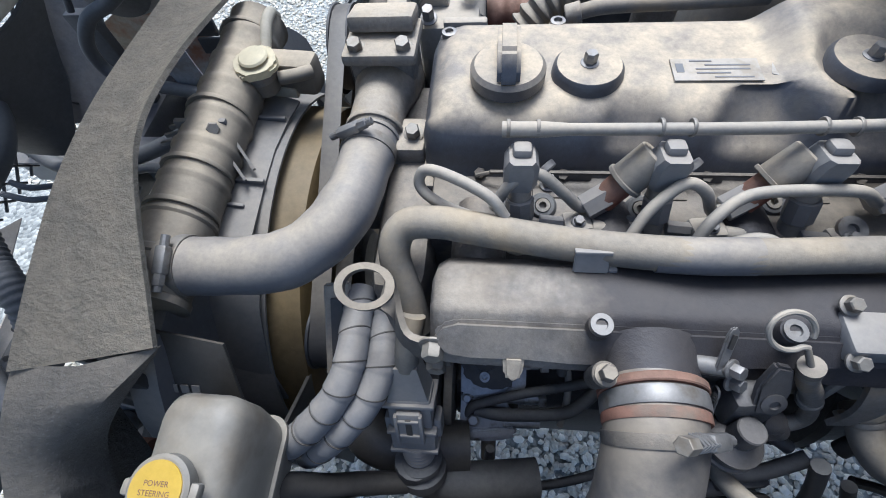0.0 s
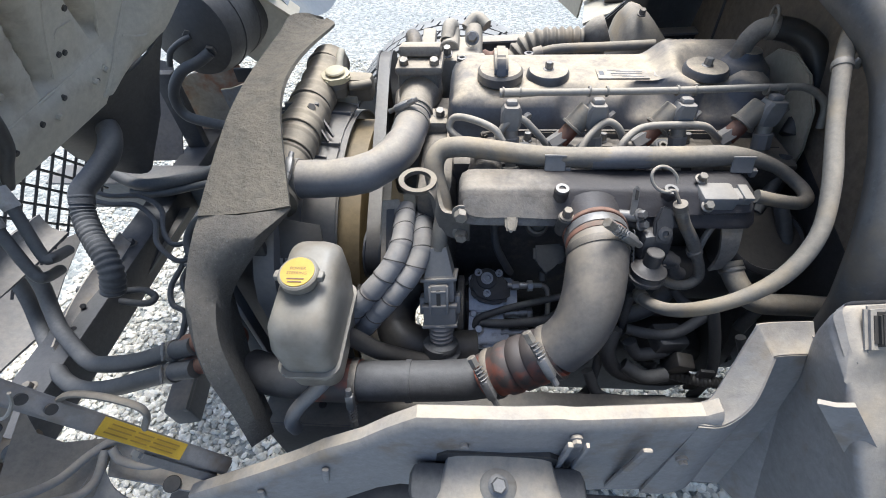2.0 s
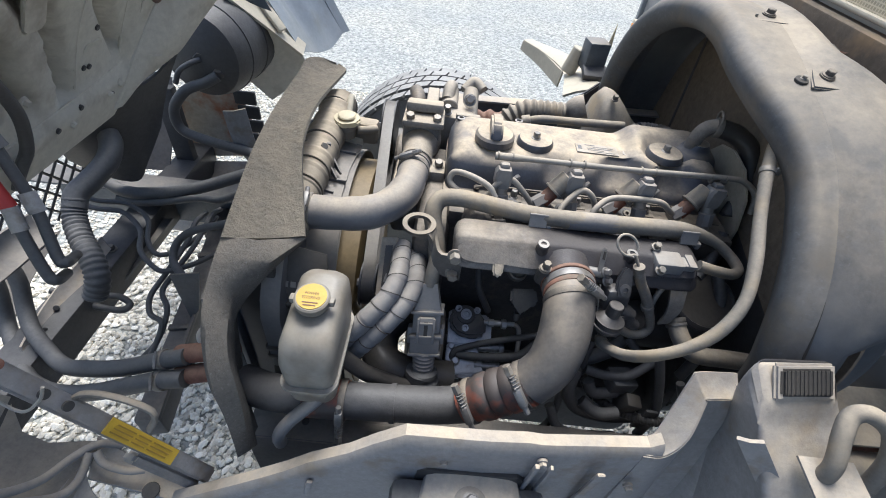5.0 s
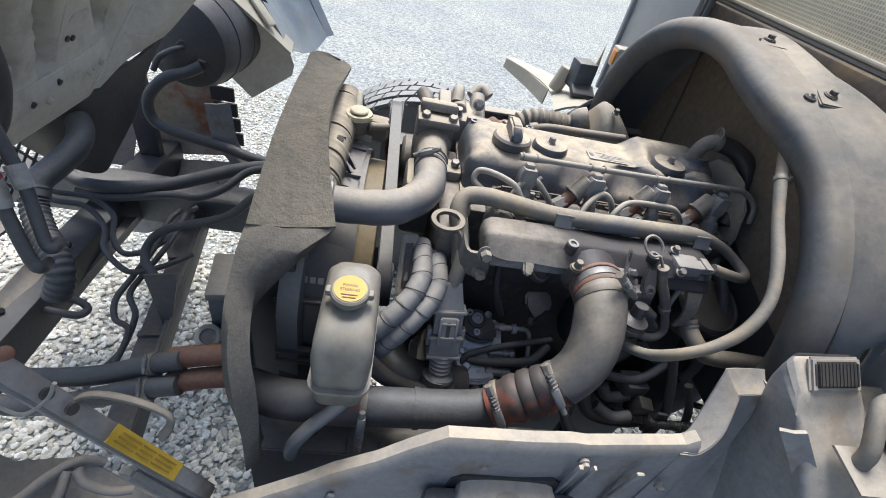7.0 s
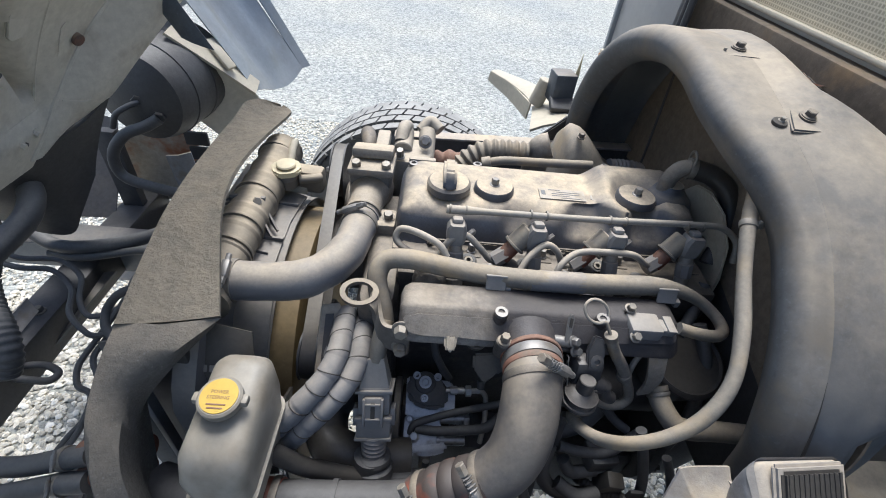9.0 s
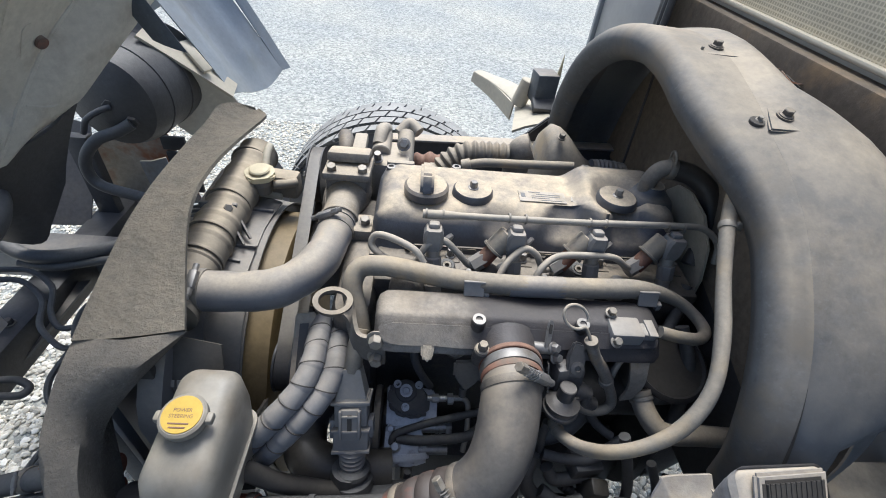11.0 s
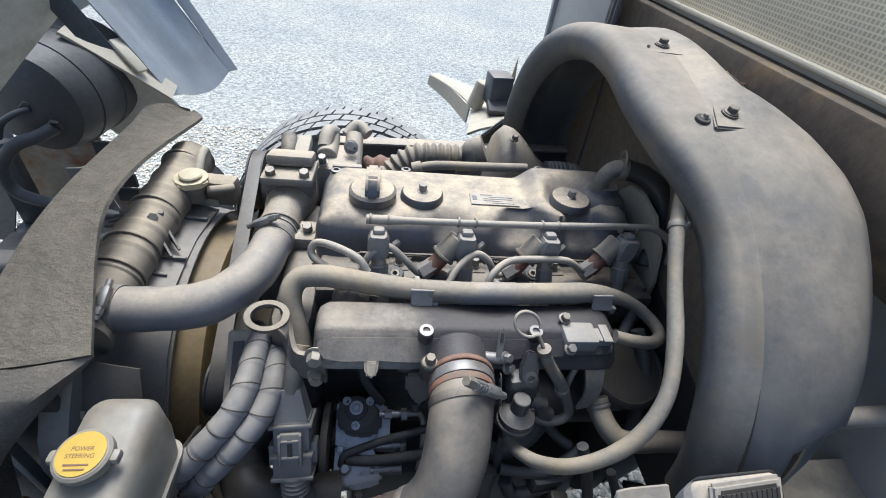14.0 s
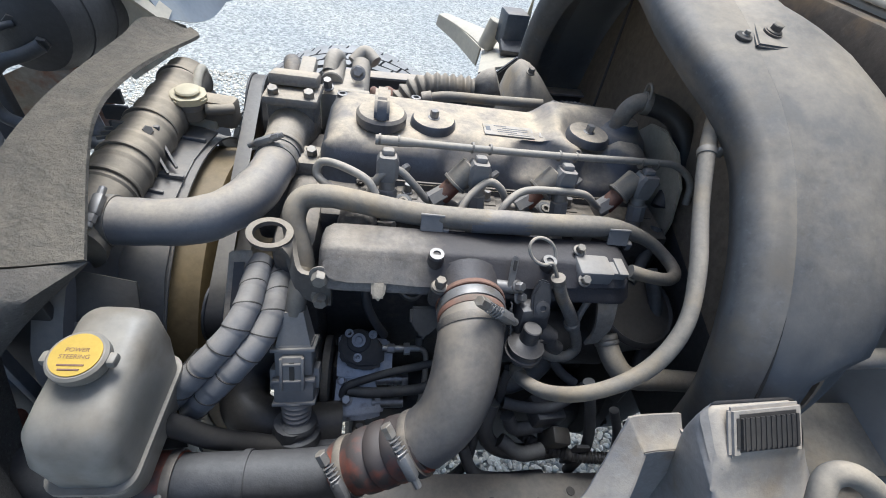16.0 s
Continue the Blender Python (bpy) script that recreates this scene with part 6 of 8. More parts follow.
part("return_spring", tube([V(0.308 + 0.0003 * i, 0.205 - 0.0007 * i + 0.004 * math.cos(i * 1.6), 0.972 - 0.0020 * i + 0.004 * math.sin(i * 1.6)) for i in range(24)], 0.0009, 6, 2), M_STEELB, lev)
egr = thing("egr_valve", (0.33, 0.2, 0.85), "dark grey vacuum valve with a round diaphragm", "valve")
EA, EN = V(0.331, 0.174, 0.902), V(0.03, 0.10, 1).normalized()
part("diaphragm", lathe(EA, EN, [(0, 0.007), (0.002, 0.012), (0.009, 0.017), (0.014, 0.0205), (0.0155, 0.0235), (0.020, 0.0235), (0.021, 0.0215), (0.026, 0.021), (0.0275, 0.0225), (0.031, 0.0225), (0.033, 0.019), (0.040, 0.012)], 34), M_VALVE, egr, sharp=50)
part("nipple", cyl(EA + EN * 0.002, EA - EN * 0.014, 0.006, seg=14), M_PIPE, egr)
part("stem", cyl(EA + EN * 0.036, EA + EN * 0.060, 0.011, seg=18), M_VALVE, egr)
part("body", box((0.337, 0.205, 0.952), (0.040, 0.030, 0.042), (-12, 0, 8), 0.007), M_VALVE, egr)
part("slab", prism([(-0.010, -0.020), (0.010, -0.022), (0.013, 0.004), (0.008, 0.024), (-0.004, 0.026), (-0.012, 0.006)], (0.341, 0.205, 0.982), (1, 0, -0.1), (0, 0.55, 0.83), 0.008, 0.002), M_VALVE, egr, sharp=50)
part("pivot_pad", lathe((0.343, 0.199, 0.976), (0, -0.8, 0.6), [(0, 0.009), (0.004, 0.009), (0.005, 0.004), (0.003, 0.0035), (0.003, 0.0004)], 18), M_VALVE, egr)
part("side_port", lathe((0.350, 0.196, 0.935), (0.9, -0.1, -0.4), [(0, 0.012), (0.012, 0.013), (0.016, 0.0115), (0.024, 0.0105), (0.025, 0.006)], 20), M_VALVE, egr)
part("port_elbow", tube([(0.366, 0.192, 0.928), (0.372, 0.190, 0.915), (0.384, 0.192, 0.905)], 0.0095, 14), M_VALVE, egr)
part("arm", strip([(0.346, 0.180, 0.935), (0.352, 0.176, 0.915), (0.350, 0.172, 0.895)], [(0.354, 0.182, 0.935), (0.359, 0.178, 0.915), (0.356, 0.173, 0.893)], 2, 3, 0, 0.003), M_VALVE, egr)
vac = thing("vacuum_drum", (0.49, 0.26, 0.85), "black round vacuum drum with a dished lid", "drum")
part("drum", lathe((0.522, 0.285, 0.852), (0.02, -0.40, 1), [(0, 0.052), (0.035, 0.056), (0.054, 0.0575), (0.056, 0.058), (0.057, 0.057)], 40), M_BLACK, vac)
part("lid", lathe((0.522, 0.285, 0.852), (0.02, -0.40, 1), [(0.056, 0.059), (0.060, 0.060), (0.064, 0.057), (0.066, 0.053), (0.062, 0.050), (0.0615, 0.02), (0.061, 0.001)], 40), M_BLACK, vac)
ch = thing("coolant_hose", (0.318, 0.17, 0.89), "long dusty beige rubber hose in a wide arc", "hose", "hoses")
part("hose_body", tube([(0.575, 0.40, 1.165), (0.548, 0.37, 1.172), (0.515, 0.325, 1.170), (0.496, 0.282, 1.15), (0.483, 0.23, 1.115), (0.469, 0.17, 1.08), (0.455, 0.13, 1.048), (0.432, 0.107, 1.015), (0.402, 0.098, 0.985), (0.37, 0.103, 0.952), (0.350, 0.125, 0.915), (0.334, 0.150, 0.896), (0.330, 0.168, 0.889), (0.3305, 0.173, 0.892)], lambda q: 0.0084 + 0.0003 * math.sin(q * 31), 16), M_TAN, ch, sharp=60)
part("spring_clip", band((0.497, 0.285, 1.1515), (0.25, 0.85, 0.45), 0.0088, 0.008, 0.0012, 20), M_STEEL, ch)
part("clip_ear", box((0.507, 0.280, 1.156), (0.010, 0.004, 0.010), (0, 20, 0), 0.001), M_STEEL, ch)
part("end_cuff", band((0.331, 0.163, 0.890), (-0.2, 0.9, -0.3), 0.0086, 0.010, 0.0010, 20), M_TAN, ch)
ch2 = thing("coolant_hose", (0.478, 0.226, 0.86), "grey rubber hose with an open clamp end", "hose", "hoses")
part("hose_body", tube([(0.459, 0.214, 0.904), (0.462, 0.203, 0.897), (0.468, 0.185, 0.889), (0.481, 0.171, 0.880), (0.502, 0.166, 0.876), (0.55, 0.168, 0.872), (0.62, 0.165, 0.87)], 0.0145, 18), M_TAN, ch2, sharp=60)
part("end_cuff", band((0.4595, 0.2125, 0.9035), (0.15, -0.75, -0.5), 0.0147, 0.007, 0.001, 22), M_TAN, ch2)
part("clamp_ear", box((0.444, 0.210, 0.902), (0.012, 0.006, 0.007), (0, 0, 10), 0.001), M_STEEL, ch2)
part("clamp_band", band((0.4615, 0.206, 0.899), (0.2, -0.8, -0.5), 0.0147, 0.005, 0.0012, 22), M_STEEL, ch2)
for p_, r_ in (([(0.33, 0.185, 0.865), (0.33, 0.18, 0.83), (0.335, 0.175, 0.78)], 0.006), ([(0.335, 0.17, 0.80), (0.37, 0.165, 0.795), (0.41, 0.165, 0.80), (0.45, 0.18, 0.83)], 0.008), ([(0.345, 0.16, 0.78), (0.36, 0.15, 0.76), (0.40, 0.155, 0.76)], 0.010), ([(0.32, 0.17, 0.80), (0.315, 0.15, 0.76), (0.34, 0.14, 0.72), (0.40, 0.14, 0.70), (0.46, 0.15, 0.69)], 0.012), ([(0.40, 0.21, 0.85), (0.42, 0.2, 0.83), (0.44, 0.19, 0.82)], 0.007), ([(0.56, 0.36, 0.98), (0.545, 0.33, 0.94), (0.52, 0.30, 0.92)], 0.009), ([(0.31, 0.16, 0.74), (0.30, 0.13, 0.68), (0.27, 0.12, 0.64), (0.25, 0.13, 0.63)], 0.007)):
    solo("small_hose", tube(p_, r_, 12), M_RUBBER, "black rubber hose among the pump fittings", "hose", "small hoses")
for p_, r_ in (([(0.30, 0.21, 0.80), (0.34, 0.20, 0.79), (0.38, 0.21, 0.80), (0.41, 0.23, 0.82)], 0.013), ([(0.34, 0.14, 0.745), (0.37, 0.125, 0.735), (0.405, 0.13, 0.735)], 0.011), ([(0.44, 0.17, 0.86), (0.46, 0.15, 0.80), (0.47, 0.13, 0.74), (0.46, 0.12, 0.68)], 0.008), ([(0.50, 0.16, 0.80), (0.52, 0.14, 0.75), (0.53, 0.12, 0.68)], 0.007), ([(0.29, 0.14, 0.72), (0.31, 0.115, 0.69), (0.35, 0.11, 0.68), (0.42, 0.115, 0.675)], 0.009), ([(0.54, 0.30, 0.95), (0.555, 0.26, 0.90), (0.55, 0.22, 0.82), (0.53, 0.2, 0.76)], 0.010)):
    solo("small_hose", tube(p_, r_, 12), M_RUBBER, "black rubber hose low beside the block", "hose", "small hoses")
solo("cable_conduit", tube([(0.359, 0.201, 0.730), (0.370, 0.171, 0.724), (0.400, 0.142, 0.728), (0.449, 0.122, 0.735), (0.501, 0.116, 0.739), (0.550, 0.113, 0.745)], lambda s: 0.0085 + 0.0006 * math.sin(s * 260), 12, 30), M_BLACK, "black corrugated cable conduit low beside the chassis rail", "conduit", "small hoses")
solo("cable_conduit", tube([(0.555, 0.172, 0.727), (0.590, 0.164, 0.724), (0.622, 0.145, 0.717), (0.658, 0.133, 0.717), (0.702, 0.124, 0.726)], 0.006, 10), M_BLACK, "thin black cable low beside the engine", "conduit", "small hoses")
wl = thing("wire_plug", (0.43, 0.13, 0.70), "black plug and bracket on a wiring loom", "plug")
part("plug_body", box((0.42, 0.14, 0.75), (0.03, 0.025, 0.045), (10, 15, 0), 0.005), M_BLACK, wl)
part("bracket", box((0.455, 0.125, 0.73), (0.022, 0.006, 0.06), (0, 6, 0), 0.002), M_DARK, wl)
solo("starter_motor", cyl((0.31, 0.30, 0.78), (0.53, 0.30, 0.78), 0.045, seg=28), M_DARK, "dark starter motor low beside the block", "motor")
solo("relay_box", box((0.405, 0.17, 0.775), (0.05, 0.04, 0.03), (0, 10, 10), 0.006), M_RUBBER, "small black plastic plug on the wiring", "plug")

# ---- arched rear panel ----
RIM = [(0.44, 0.9, 0.93), (0.43, 0.885, 1.0), (0.425, 0.86, 1.09), (0.425, 0.8, 1.186), (0.435, 0.72, 1.254), (0.45, 0.62, 1.286), (0.458, 0.52, 1.285), (0.462, 0.43, 1.262), (0.475, 0.35, 1.238), (0.495, 0.285, 1.212), (0.504, 0.23, 1.182), (0.5, 0.18, 1.148), (0.495, 0.135, 1.108), (0.49, 0.098, 1.06), (0.491, 0.075, 1.005), (0.501, 0.068, 0.95), (0.511, 0.068, 0.89)]
rp = smooth_path(RIM, 4)
cen = V(0.5, 0.47, 0.95)
rows, orows = [], []
for i, p in enumerate(rp):
    d = (rp[min(i + 1, len(rp) - 1)] - rp[max(i - 1, 0)]).normalized()
    o = (p - cen)
    o = V(0, o.y, o.z)
    o = (o - d * o.dot(d)).normalized()
    X = V(1, 0, 0)
    R_ = 0.026
    row = [p - o * 2 * R_ + X * R_ * 1.4, p - o * 2 * R_ + X * R_, p - o * 1.7 * R_ + X * 0.3 * R_]
    for k in range(7):
        a = radians(180 - 15 * k)
        row.append(p - o * R_ + o * R_ * math.sin(a) + X * (R_ + R_ * math.cos(a)) * (1 - 0.32 * smoothstep(0.50, 0.20, p.y)))
    near = smoothstep(0.50, 0.20, p.y) if p.y < 0.5 else 0.0
    up_ = 0.013 * smoothstep(0.52, 0.38, p.y)
    row += [p + X * (0.058 - 0.036 * near) + o * (up_ * 0.5 - 0.001), p + X * (0.084 - 0.056 * near) + o * (up_ * 0.75 - 0.002)]
    rows.append(row)
    lim = float(np.interp(p.y, (0.06, 0.086, 0.097, 0.127, 0.163, 0.203, 0.251, 0.296, 0.35, 0.374, 0.433, 0.524, 0.9), (0.565, 0.570, 0.627, 0.645, 0.657, 0.668, 0.679, 0.677, 0.661, 0.646, 0.608, 0.606, 0.606)))
    e = row[-1] - X * 0.0006
    w_ = max(0.03, lim - e.x)
    lift = 0.25 * up_
    orow = []
    for q, dn in ((0, 0.0), (0.05, 0.0), (0.14, 0.0), (0.30, -0.002), (0.5, -0.004), (0.7, -0.005), (0.85, -0.002), (0.96, 0.005), (1.0, 0.013)):
        ripple = 0.0018 * near * math.sin(q * 9 + p.z * 30) * (q > 0.1)
        orow.append(e + X * w_ * q + o * (lift * min(1.0, 3 * q) - dn + ripple))
    orows.append(orow)
arch = thing("rear_arch_panel", (0.52, 0.45, 0.9), "grey-blue dusty moulded arch panel behind the engine", "arch panel")
part("rim_panel", sheet(rows, 0.004), M_RIM, arch, sharp=70)
part("outer_panel", sheet(orows, 0.004), M_ARCHR, arch, sharp=70)
part("seam_gap", tube([r_[0] + V(0, -0.0016, 0.0012) for r_ in orows if r_[0].z < 1.10 and r_[0].y < 0.3], lambda q: 0.0018 * smoothstep(0.0, 0.45, q) + 0.0002, 6, 1), M_BLACK, arch)


def arch_skin(x, y):
    return min((v for r_ in orows for v in r_), key=lambda v: (v.x - x) ** 2 + 4 * (v.y - y) ** 2).z


for x, y, z, hx, hy, hr, sl in ((0.534, 0.527, 1.284, 0.506, 0.515, 0.006, 0.10), (0.556, 0.368, 1.271, 0.520, 0.362, 0.009, 0.22)):
    z = arch_skin(x, y) + 0.009
    TU, TV_ = V(1, 0, 0), V(0, 1, sl).normalized()
    tabp = part("tab", prism([(-0.030, -0.026), (0.034, -0.026), (0.030, 0.012), (0.014, 0.026), (-0.014, 0.026)], V(x, y, z - 0.009), TU, TV_, 0.006, 0.002), M_ARCHR, arch)
    part("bolt", hexbolt((x, y, z - 0.004), (0, -sl, 1), 0.012, 0.006, 0.0105), M_CASTD, tabp)
    hz = arch_skin(hx, hy)
    part("hole", cyl((hx, hy, hz - 0.006), (hx, hy - sl * 0.007, hz + 0.001), hr), M_BLACK, tabp)
    part("hole_stud", hexbolt((hx + 0.002, hy, hz), (0, -sl, 1), hr * 0.7, 0.004), M_STEEL, tabp)
wall_rows = []
for p in rp:
    c_ = V(0.60, 0.48, 1.0)
    q_ = V(0.60, p.y, p.z) + (c_ - V(0.60, p.y, p.z)).normalized() * 0.004
    wall_rows.append([q_, q_.lerp(c_, 0.4), q_.lerp(c_, 0.97)])
part("inner_wall", sheet(wall_rows, 0.004), M_INNER, arch)
part("closing_plate", prism([(-0.10, -0.12), (0.075, -0.12), (0.085, 0.02), (0.075, 0.055), (0.045, 0.085), (0.0, 0.098), (-0.05, 0.090), (-0.09, 0.055), (-0.105, 0.0)], (0.584, 0.47, 0.985), (0, 1, 0), (-0.12, 0, 1), 0.005, 0.002), M_CREAMP, arch, "dusty cream closing plate")
part("wire", tube([(0.59, 0.78, 1.20), (0.575, 0.74, 1.10), (0.57, 0.72, 1.0), (0.565, 0.71, 0.95)], 0.0025, 8), M_RUBBER, arch)
part("lower_wall", box((0.605, 0.52, 0.84), (0.006, 0.76, 0.26), bev=0), M_DARK, arch)

# ---- cargo body behind ----
cargo = thing("cargo_body", (1.6, 0.35, 1.0), "tall grey cargo body with a ribbed beige front", "cargo body")
part("front_panel", box((0.76, 0.35, 1.52), (0.03, 2.0, 0.46), bev=0.003), M_RIB, cargo)
part("edge_strip", box((0.738, 0.35, 1.290), (0.014, 2.0, 0.009), bev=0.003), M_WHITE, cargo)
part("floor_beam", box((0.74, 0.35, 1.20), (0.06, 2.0, 0.15), bev=0.004), M_WOOD, cargo)
part("lower_front", box((0.80, 0.35, 0.95), (0.03, 2.0, 0.4), bev=0.004), M_BODY, cargo)
part("corner_panel", box((0.66, 1.18, 1.25), (0.012, 0.36, 0.7), bev=0.003), M_BODY, cargo)
part("corner_edge", box((0.652, 1.37, 1.25), (0.02, 0.02, 0.7), bev=0.004), M_CABW, cargo)
part("far_side", box((1.75, 1.36, 1.50), (2.0, 0.03, 0.4), bev=0.004), M_BODY, cargo)
part("near_side", box((1.75, -0.66, 1.50), (2.0, 0.03, 0.4), bev=0.004), M_BODY, cargo)
part("bed", box((1.75, 0.35, 1.27), (2.0, 2.0, 0.03), bev=0.004), M_BODY, cargo)
part("torn_hole", prism([(-0.045, -0.008), (-0.02, -0.014), (0.01, -0.010), (0.05, -0.012), (0.04, 0.004), (0.0, 0.010), (-0.03, 0.006)], (0.7085, 0.59, 1.232), (0, -1, 0), (0, 0, 1), 0.004), M_BLACK, cargo)
for k_ in range(9):
    part("splinter", prism([(-0.018 - 0.004 * (k_ % 3), -0.0012), (0.016, -0.0015), (0.022, 0.0006), (-0.016, 0.0014)], (0.706, 0.640 - 0.009 * k_, 1.236 + 0.004 * math.sin(k_ * 2.4)), (0.1 * math.sin(k_), -1, 0.25 * math.sin(1.7 * k_)), (0.2, 0.1, 1), 0.0016), M_RUSTY, cargo)
for dy in (0, 0.018):
    part("cable", tube([(0.648, 0.93 + dy, 1.0), (0.646, 0.93 + dy, 1.2), (0.648, 0.94 + dy, 1.5)], 0.008, 10), M_RUBBER, cargo)

# ---- bracket and lamp beyond the engine ----
sb = thing("side_bracket", (0.4, 1.15, 0.8), "cream-painted steel bracket beside the wheel", "bracket")
part("beam", box((0.33, 0.86, 0.892), (0.62, 0.02, 0.115), (0, -2, 0), 0.004), M_RAIL, sb)
part("beam_lip", box((0.33, 0.856, 0.951), (0.62, 0.034, 0.006), (0, -2, 0), 0.002), M_FRAME, sb)
part("arm", strip([(0.30, 1.42, 0.92), (0.36, 1.30, 0.925), (0.40, 1.15, 0.93), (0.36, 0.92, 0.95)], [(0.345, 1.42, 0.92), (0.42, 1.30, 0.935), (0.47, 1.15, 0.95), (0.46, 0.92, 0.98)], 4, 4, 0.006, 0.006), M_WHITE, sb)
part("arm_lip", strip([(0.30, 1.42, 0.92), (0.36, 1.30, 0.925), (0.40, 1.15, 0.93)], [(0.295, 1.42, 0.89), (0.355, 1.30, 0.88), (0.395, 1.15, 0.88)], 3, 4, 0, 0.005), M_WHITE, sb)
part("gusset", prism([(0, 0), (0.13, 0.0), (0.13, 0.09), (0.09, 0.09)], (0.34, 0.87, 0.93), (1, 0, 0), (0, 0, 1), 0.012, 0.003), M_DARK, sb)
sol = thing("solenoid_box", (0.44, 1.06, 0.93), "dark plastic solenoid box on the bracket", "solenoid")
part("box", box((0.45, 1.06, 1.02), (0.06, 0.06, 0.08), (0, 0, 8), 0.006), M_ARCH, sol)
part("cylinder", cyl((0.40, 1.10, 0.95), (0.42, 1.10, 1.02), 0.022), M_WHITE, sol)
part("lid", box((0.455, 1.02, 0.985), (0.07, 0.05, 0.02), (20, 0, 0), 0.006), M_DARK, sol)
part("ear", prism([(0, 0), (0.012, 0), (0.008, 0.06)], (0.475, 1.05, 1.05), (1, 0, 0), (0, 0, 1), 0.004), M_CREAM, sol)
lamp = thing("side_marker_lamp", (0.585, 1.17, 1.03), "small beige side marker lamp with an amber lens", "lamp")
part("housing", box((0.598, 1.18, 1.06), (0.05, 0.05, 0.06), bev=0.006), M_WHITE, lamp)
part("lens", box((0.572, 1.175, 1.06), (0.006, 0.035, 0.04), bev=0.002), M_AMBER, lamp)

# ---- tilted cab ----
cab = thing("tilted_cab", (-0.9, 0.4, 0.7), "grey underside of a cab tilted forward", "cab")


def cab_pt(y, s):
    """On the underside: s metres up its slope."""
    return V(-0.69 + 0.5 * s, y, 0.945 + 0.866 * s)


GROOVES = [((0.33, 0.40), (0.36, 0.337), (0.448, 0.242), (0.476, 0.134), (0.478, 0.10)), ((0.28, 0.40), (0.299, 0.301), (0.359, 0.210), (0.385, 0.12)), ((0.20, 0.33), (0.239, 0.283), (0.289, 0.215), (0.31, 0.14)), ((0.53, 0.40), (0.56, 0.28), (0.60, 0.20), (0.64, 0.13))]


def groove_depth(y, q):
    best = 9.0
    for g in GROOVES:
        for (y0, s0), (y1, s1) in zip(g, g[1:]):
            dy, dq = y1 - y0, s1 - s0
            k = min(1.0, max(0.0, ((y - y0) * dy + (q - s0) * dq) / (dy * dy + dq * dq)))
            best = min(best, math.hypot(y - y0 - k * dy, q - s0 - k * dq))
    return 1 - smoothstep(0.004, 0.022, best)


rows = []
for i in range(86):
    s = 0.85 * i / 85
    row = []
    for j in range(121):
        y = -0.75 + (1.37 + 0.8 * s) * j / 120
        q = s - 0.02 + max(0.0, 0.30 - y) * 0.9 * (1 - s / 0.85)
        w = -0.028 * groove_depth(y, q) + 0.010 * math.sin(q * 14 + y * 3) + 0.014 * smoothstep(0.10, 0.06, q) + 0.018 * smoothstep(0.36, 0.40, q) + 0.012 * smoothstep(0.66, 0.69, y) * smoothstep(0.3, 0.1, q)
        row.append(cab_pt(y, q) + V(0.866, 0, -0.5) * w)
    rows.append(row)
part("floor_panel", sheet(rows, 0.004), M_CAB, cab, sharp=60)
for y_, q_ in ((0.532, 0.132), (0.548, 0.128), (0.50, 0.07), (0.57, 0.20), (0.43, 0.06), (0.60, 0.05), (0.36, 0.05)):
    cc_ = cab_pt(y_, q_) + V(0.866, 0, -0.5) * (0.012 + 0.010 * math.sin(q_ * 14 + y_ * 3) + 0.014 * smoothstep(0.10, 0.06, q_))
    part("drain_hole", cyl(cc_ - V(0.866, 0, -0.5) * 0.02, cc_ - V(0.866, 0, -0.5) * 0.007, 0.0055), M_BLACK, cab)
FD = V(-0.5, 0.0, 0.87)
FB = [V(-0.403, 1.107, 0.906), V(-0.395, 1.16, 0.890), V(-0.385, 1.22, 0.868), V(-0.372, 1.29, 0.852), V(-0.360, 1.35, 0.856), V(-0.346, 1.403, 0.874)]
RB = (0.0, 0.006, -0.004, 0.014, 0.004, 0.0)
part("fender", sheet([[p_ + FD * q_ + V(0.87, 0, 0.5) * (b_ * (1 if 0.08 < q_ < 0.5 else 0.3) - 0.10 * q_ * q_) for p_, b_ in zip(smooth_path(FB, 3), np.interp(np.linspace(0, 5, len(smooth_path(FB, 3))), range(6), RB))] for q_ in np.linspace(0, 0.7, 22)], 0.004), M_CABW, cab, "pale blue painted fender")
part("fender_lip", strip([FB[5], FB[5] + FD * 0.3, FB[5] + FD * 0.7 + V(-0.04, 0, -0.02)], [FB[5] + V(0.02, 0.03, 0.0), FB[5] + FD * 0.3 + V(0.02, 0.03, 0), FB[5] + FD * 0.7 + V(-0.02, 0.03, -0.02)], 3, 4, 0, 0.004), M_CABW, cab)
part("fender_strip", strip([(-0.395, 1.085, 0.905), (-0.475, 1.05, 0.985), (-0.563, 1.012, 1.069)], [(-0.403, 1.150, 0.915), (-0.475, 1.115, 0.995), (-0.563, 1.075, 1.079)], 3, 3, 0, 0.008), M_WHITE, cab)
part("fender_inner", sheet([[V(-0.563, 1.030, 1.066), V(-0.475, 1.068, 0.982), V(-0.400, 1.100, 0.902)], [V(-0.58, 1.06, 0.96), V(-0.49, 1.10, 0.89), V(-0.40, 1.15, 0.85)], [V(-0.60, 1.08, 0.84), V(-0.52, 1.11, 0.74), V(-0.405, 1.14, 0.82)]], 0.004), M_CAB, cab)
part("strip_pad", box((-0.47, 1.09, 1.006), (0.09, 0.03, 0.012), (0, 44, -24), 0.004), M_WHITE, cab)
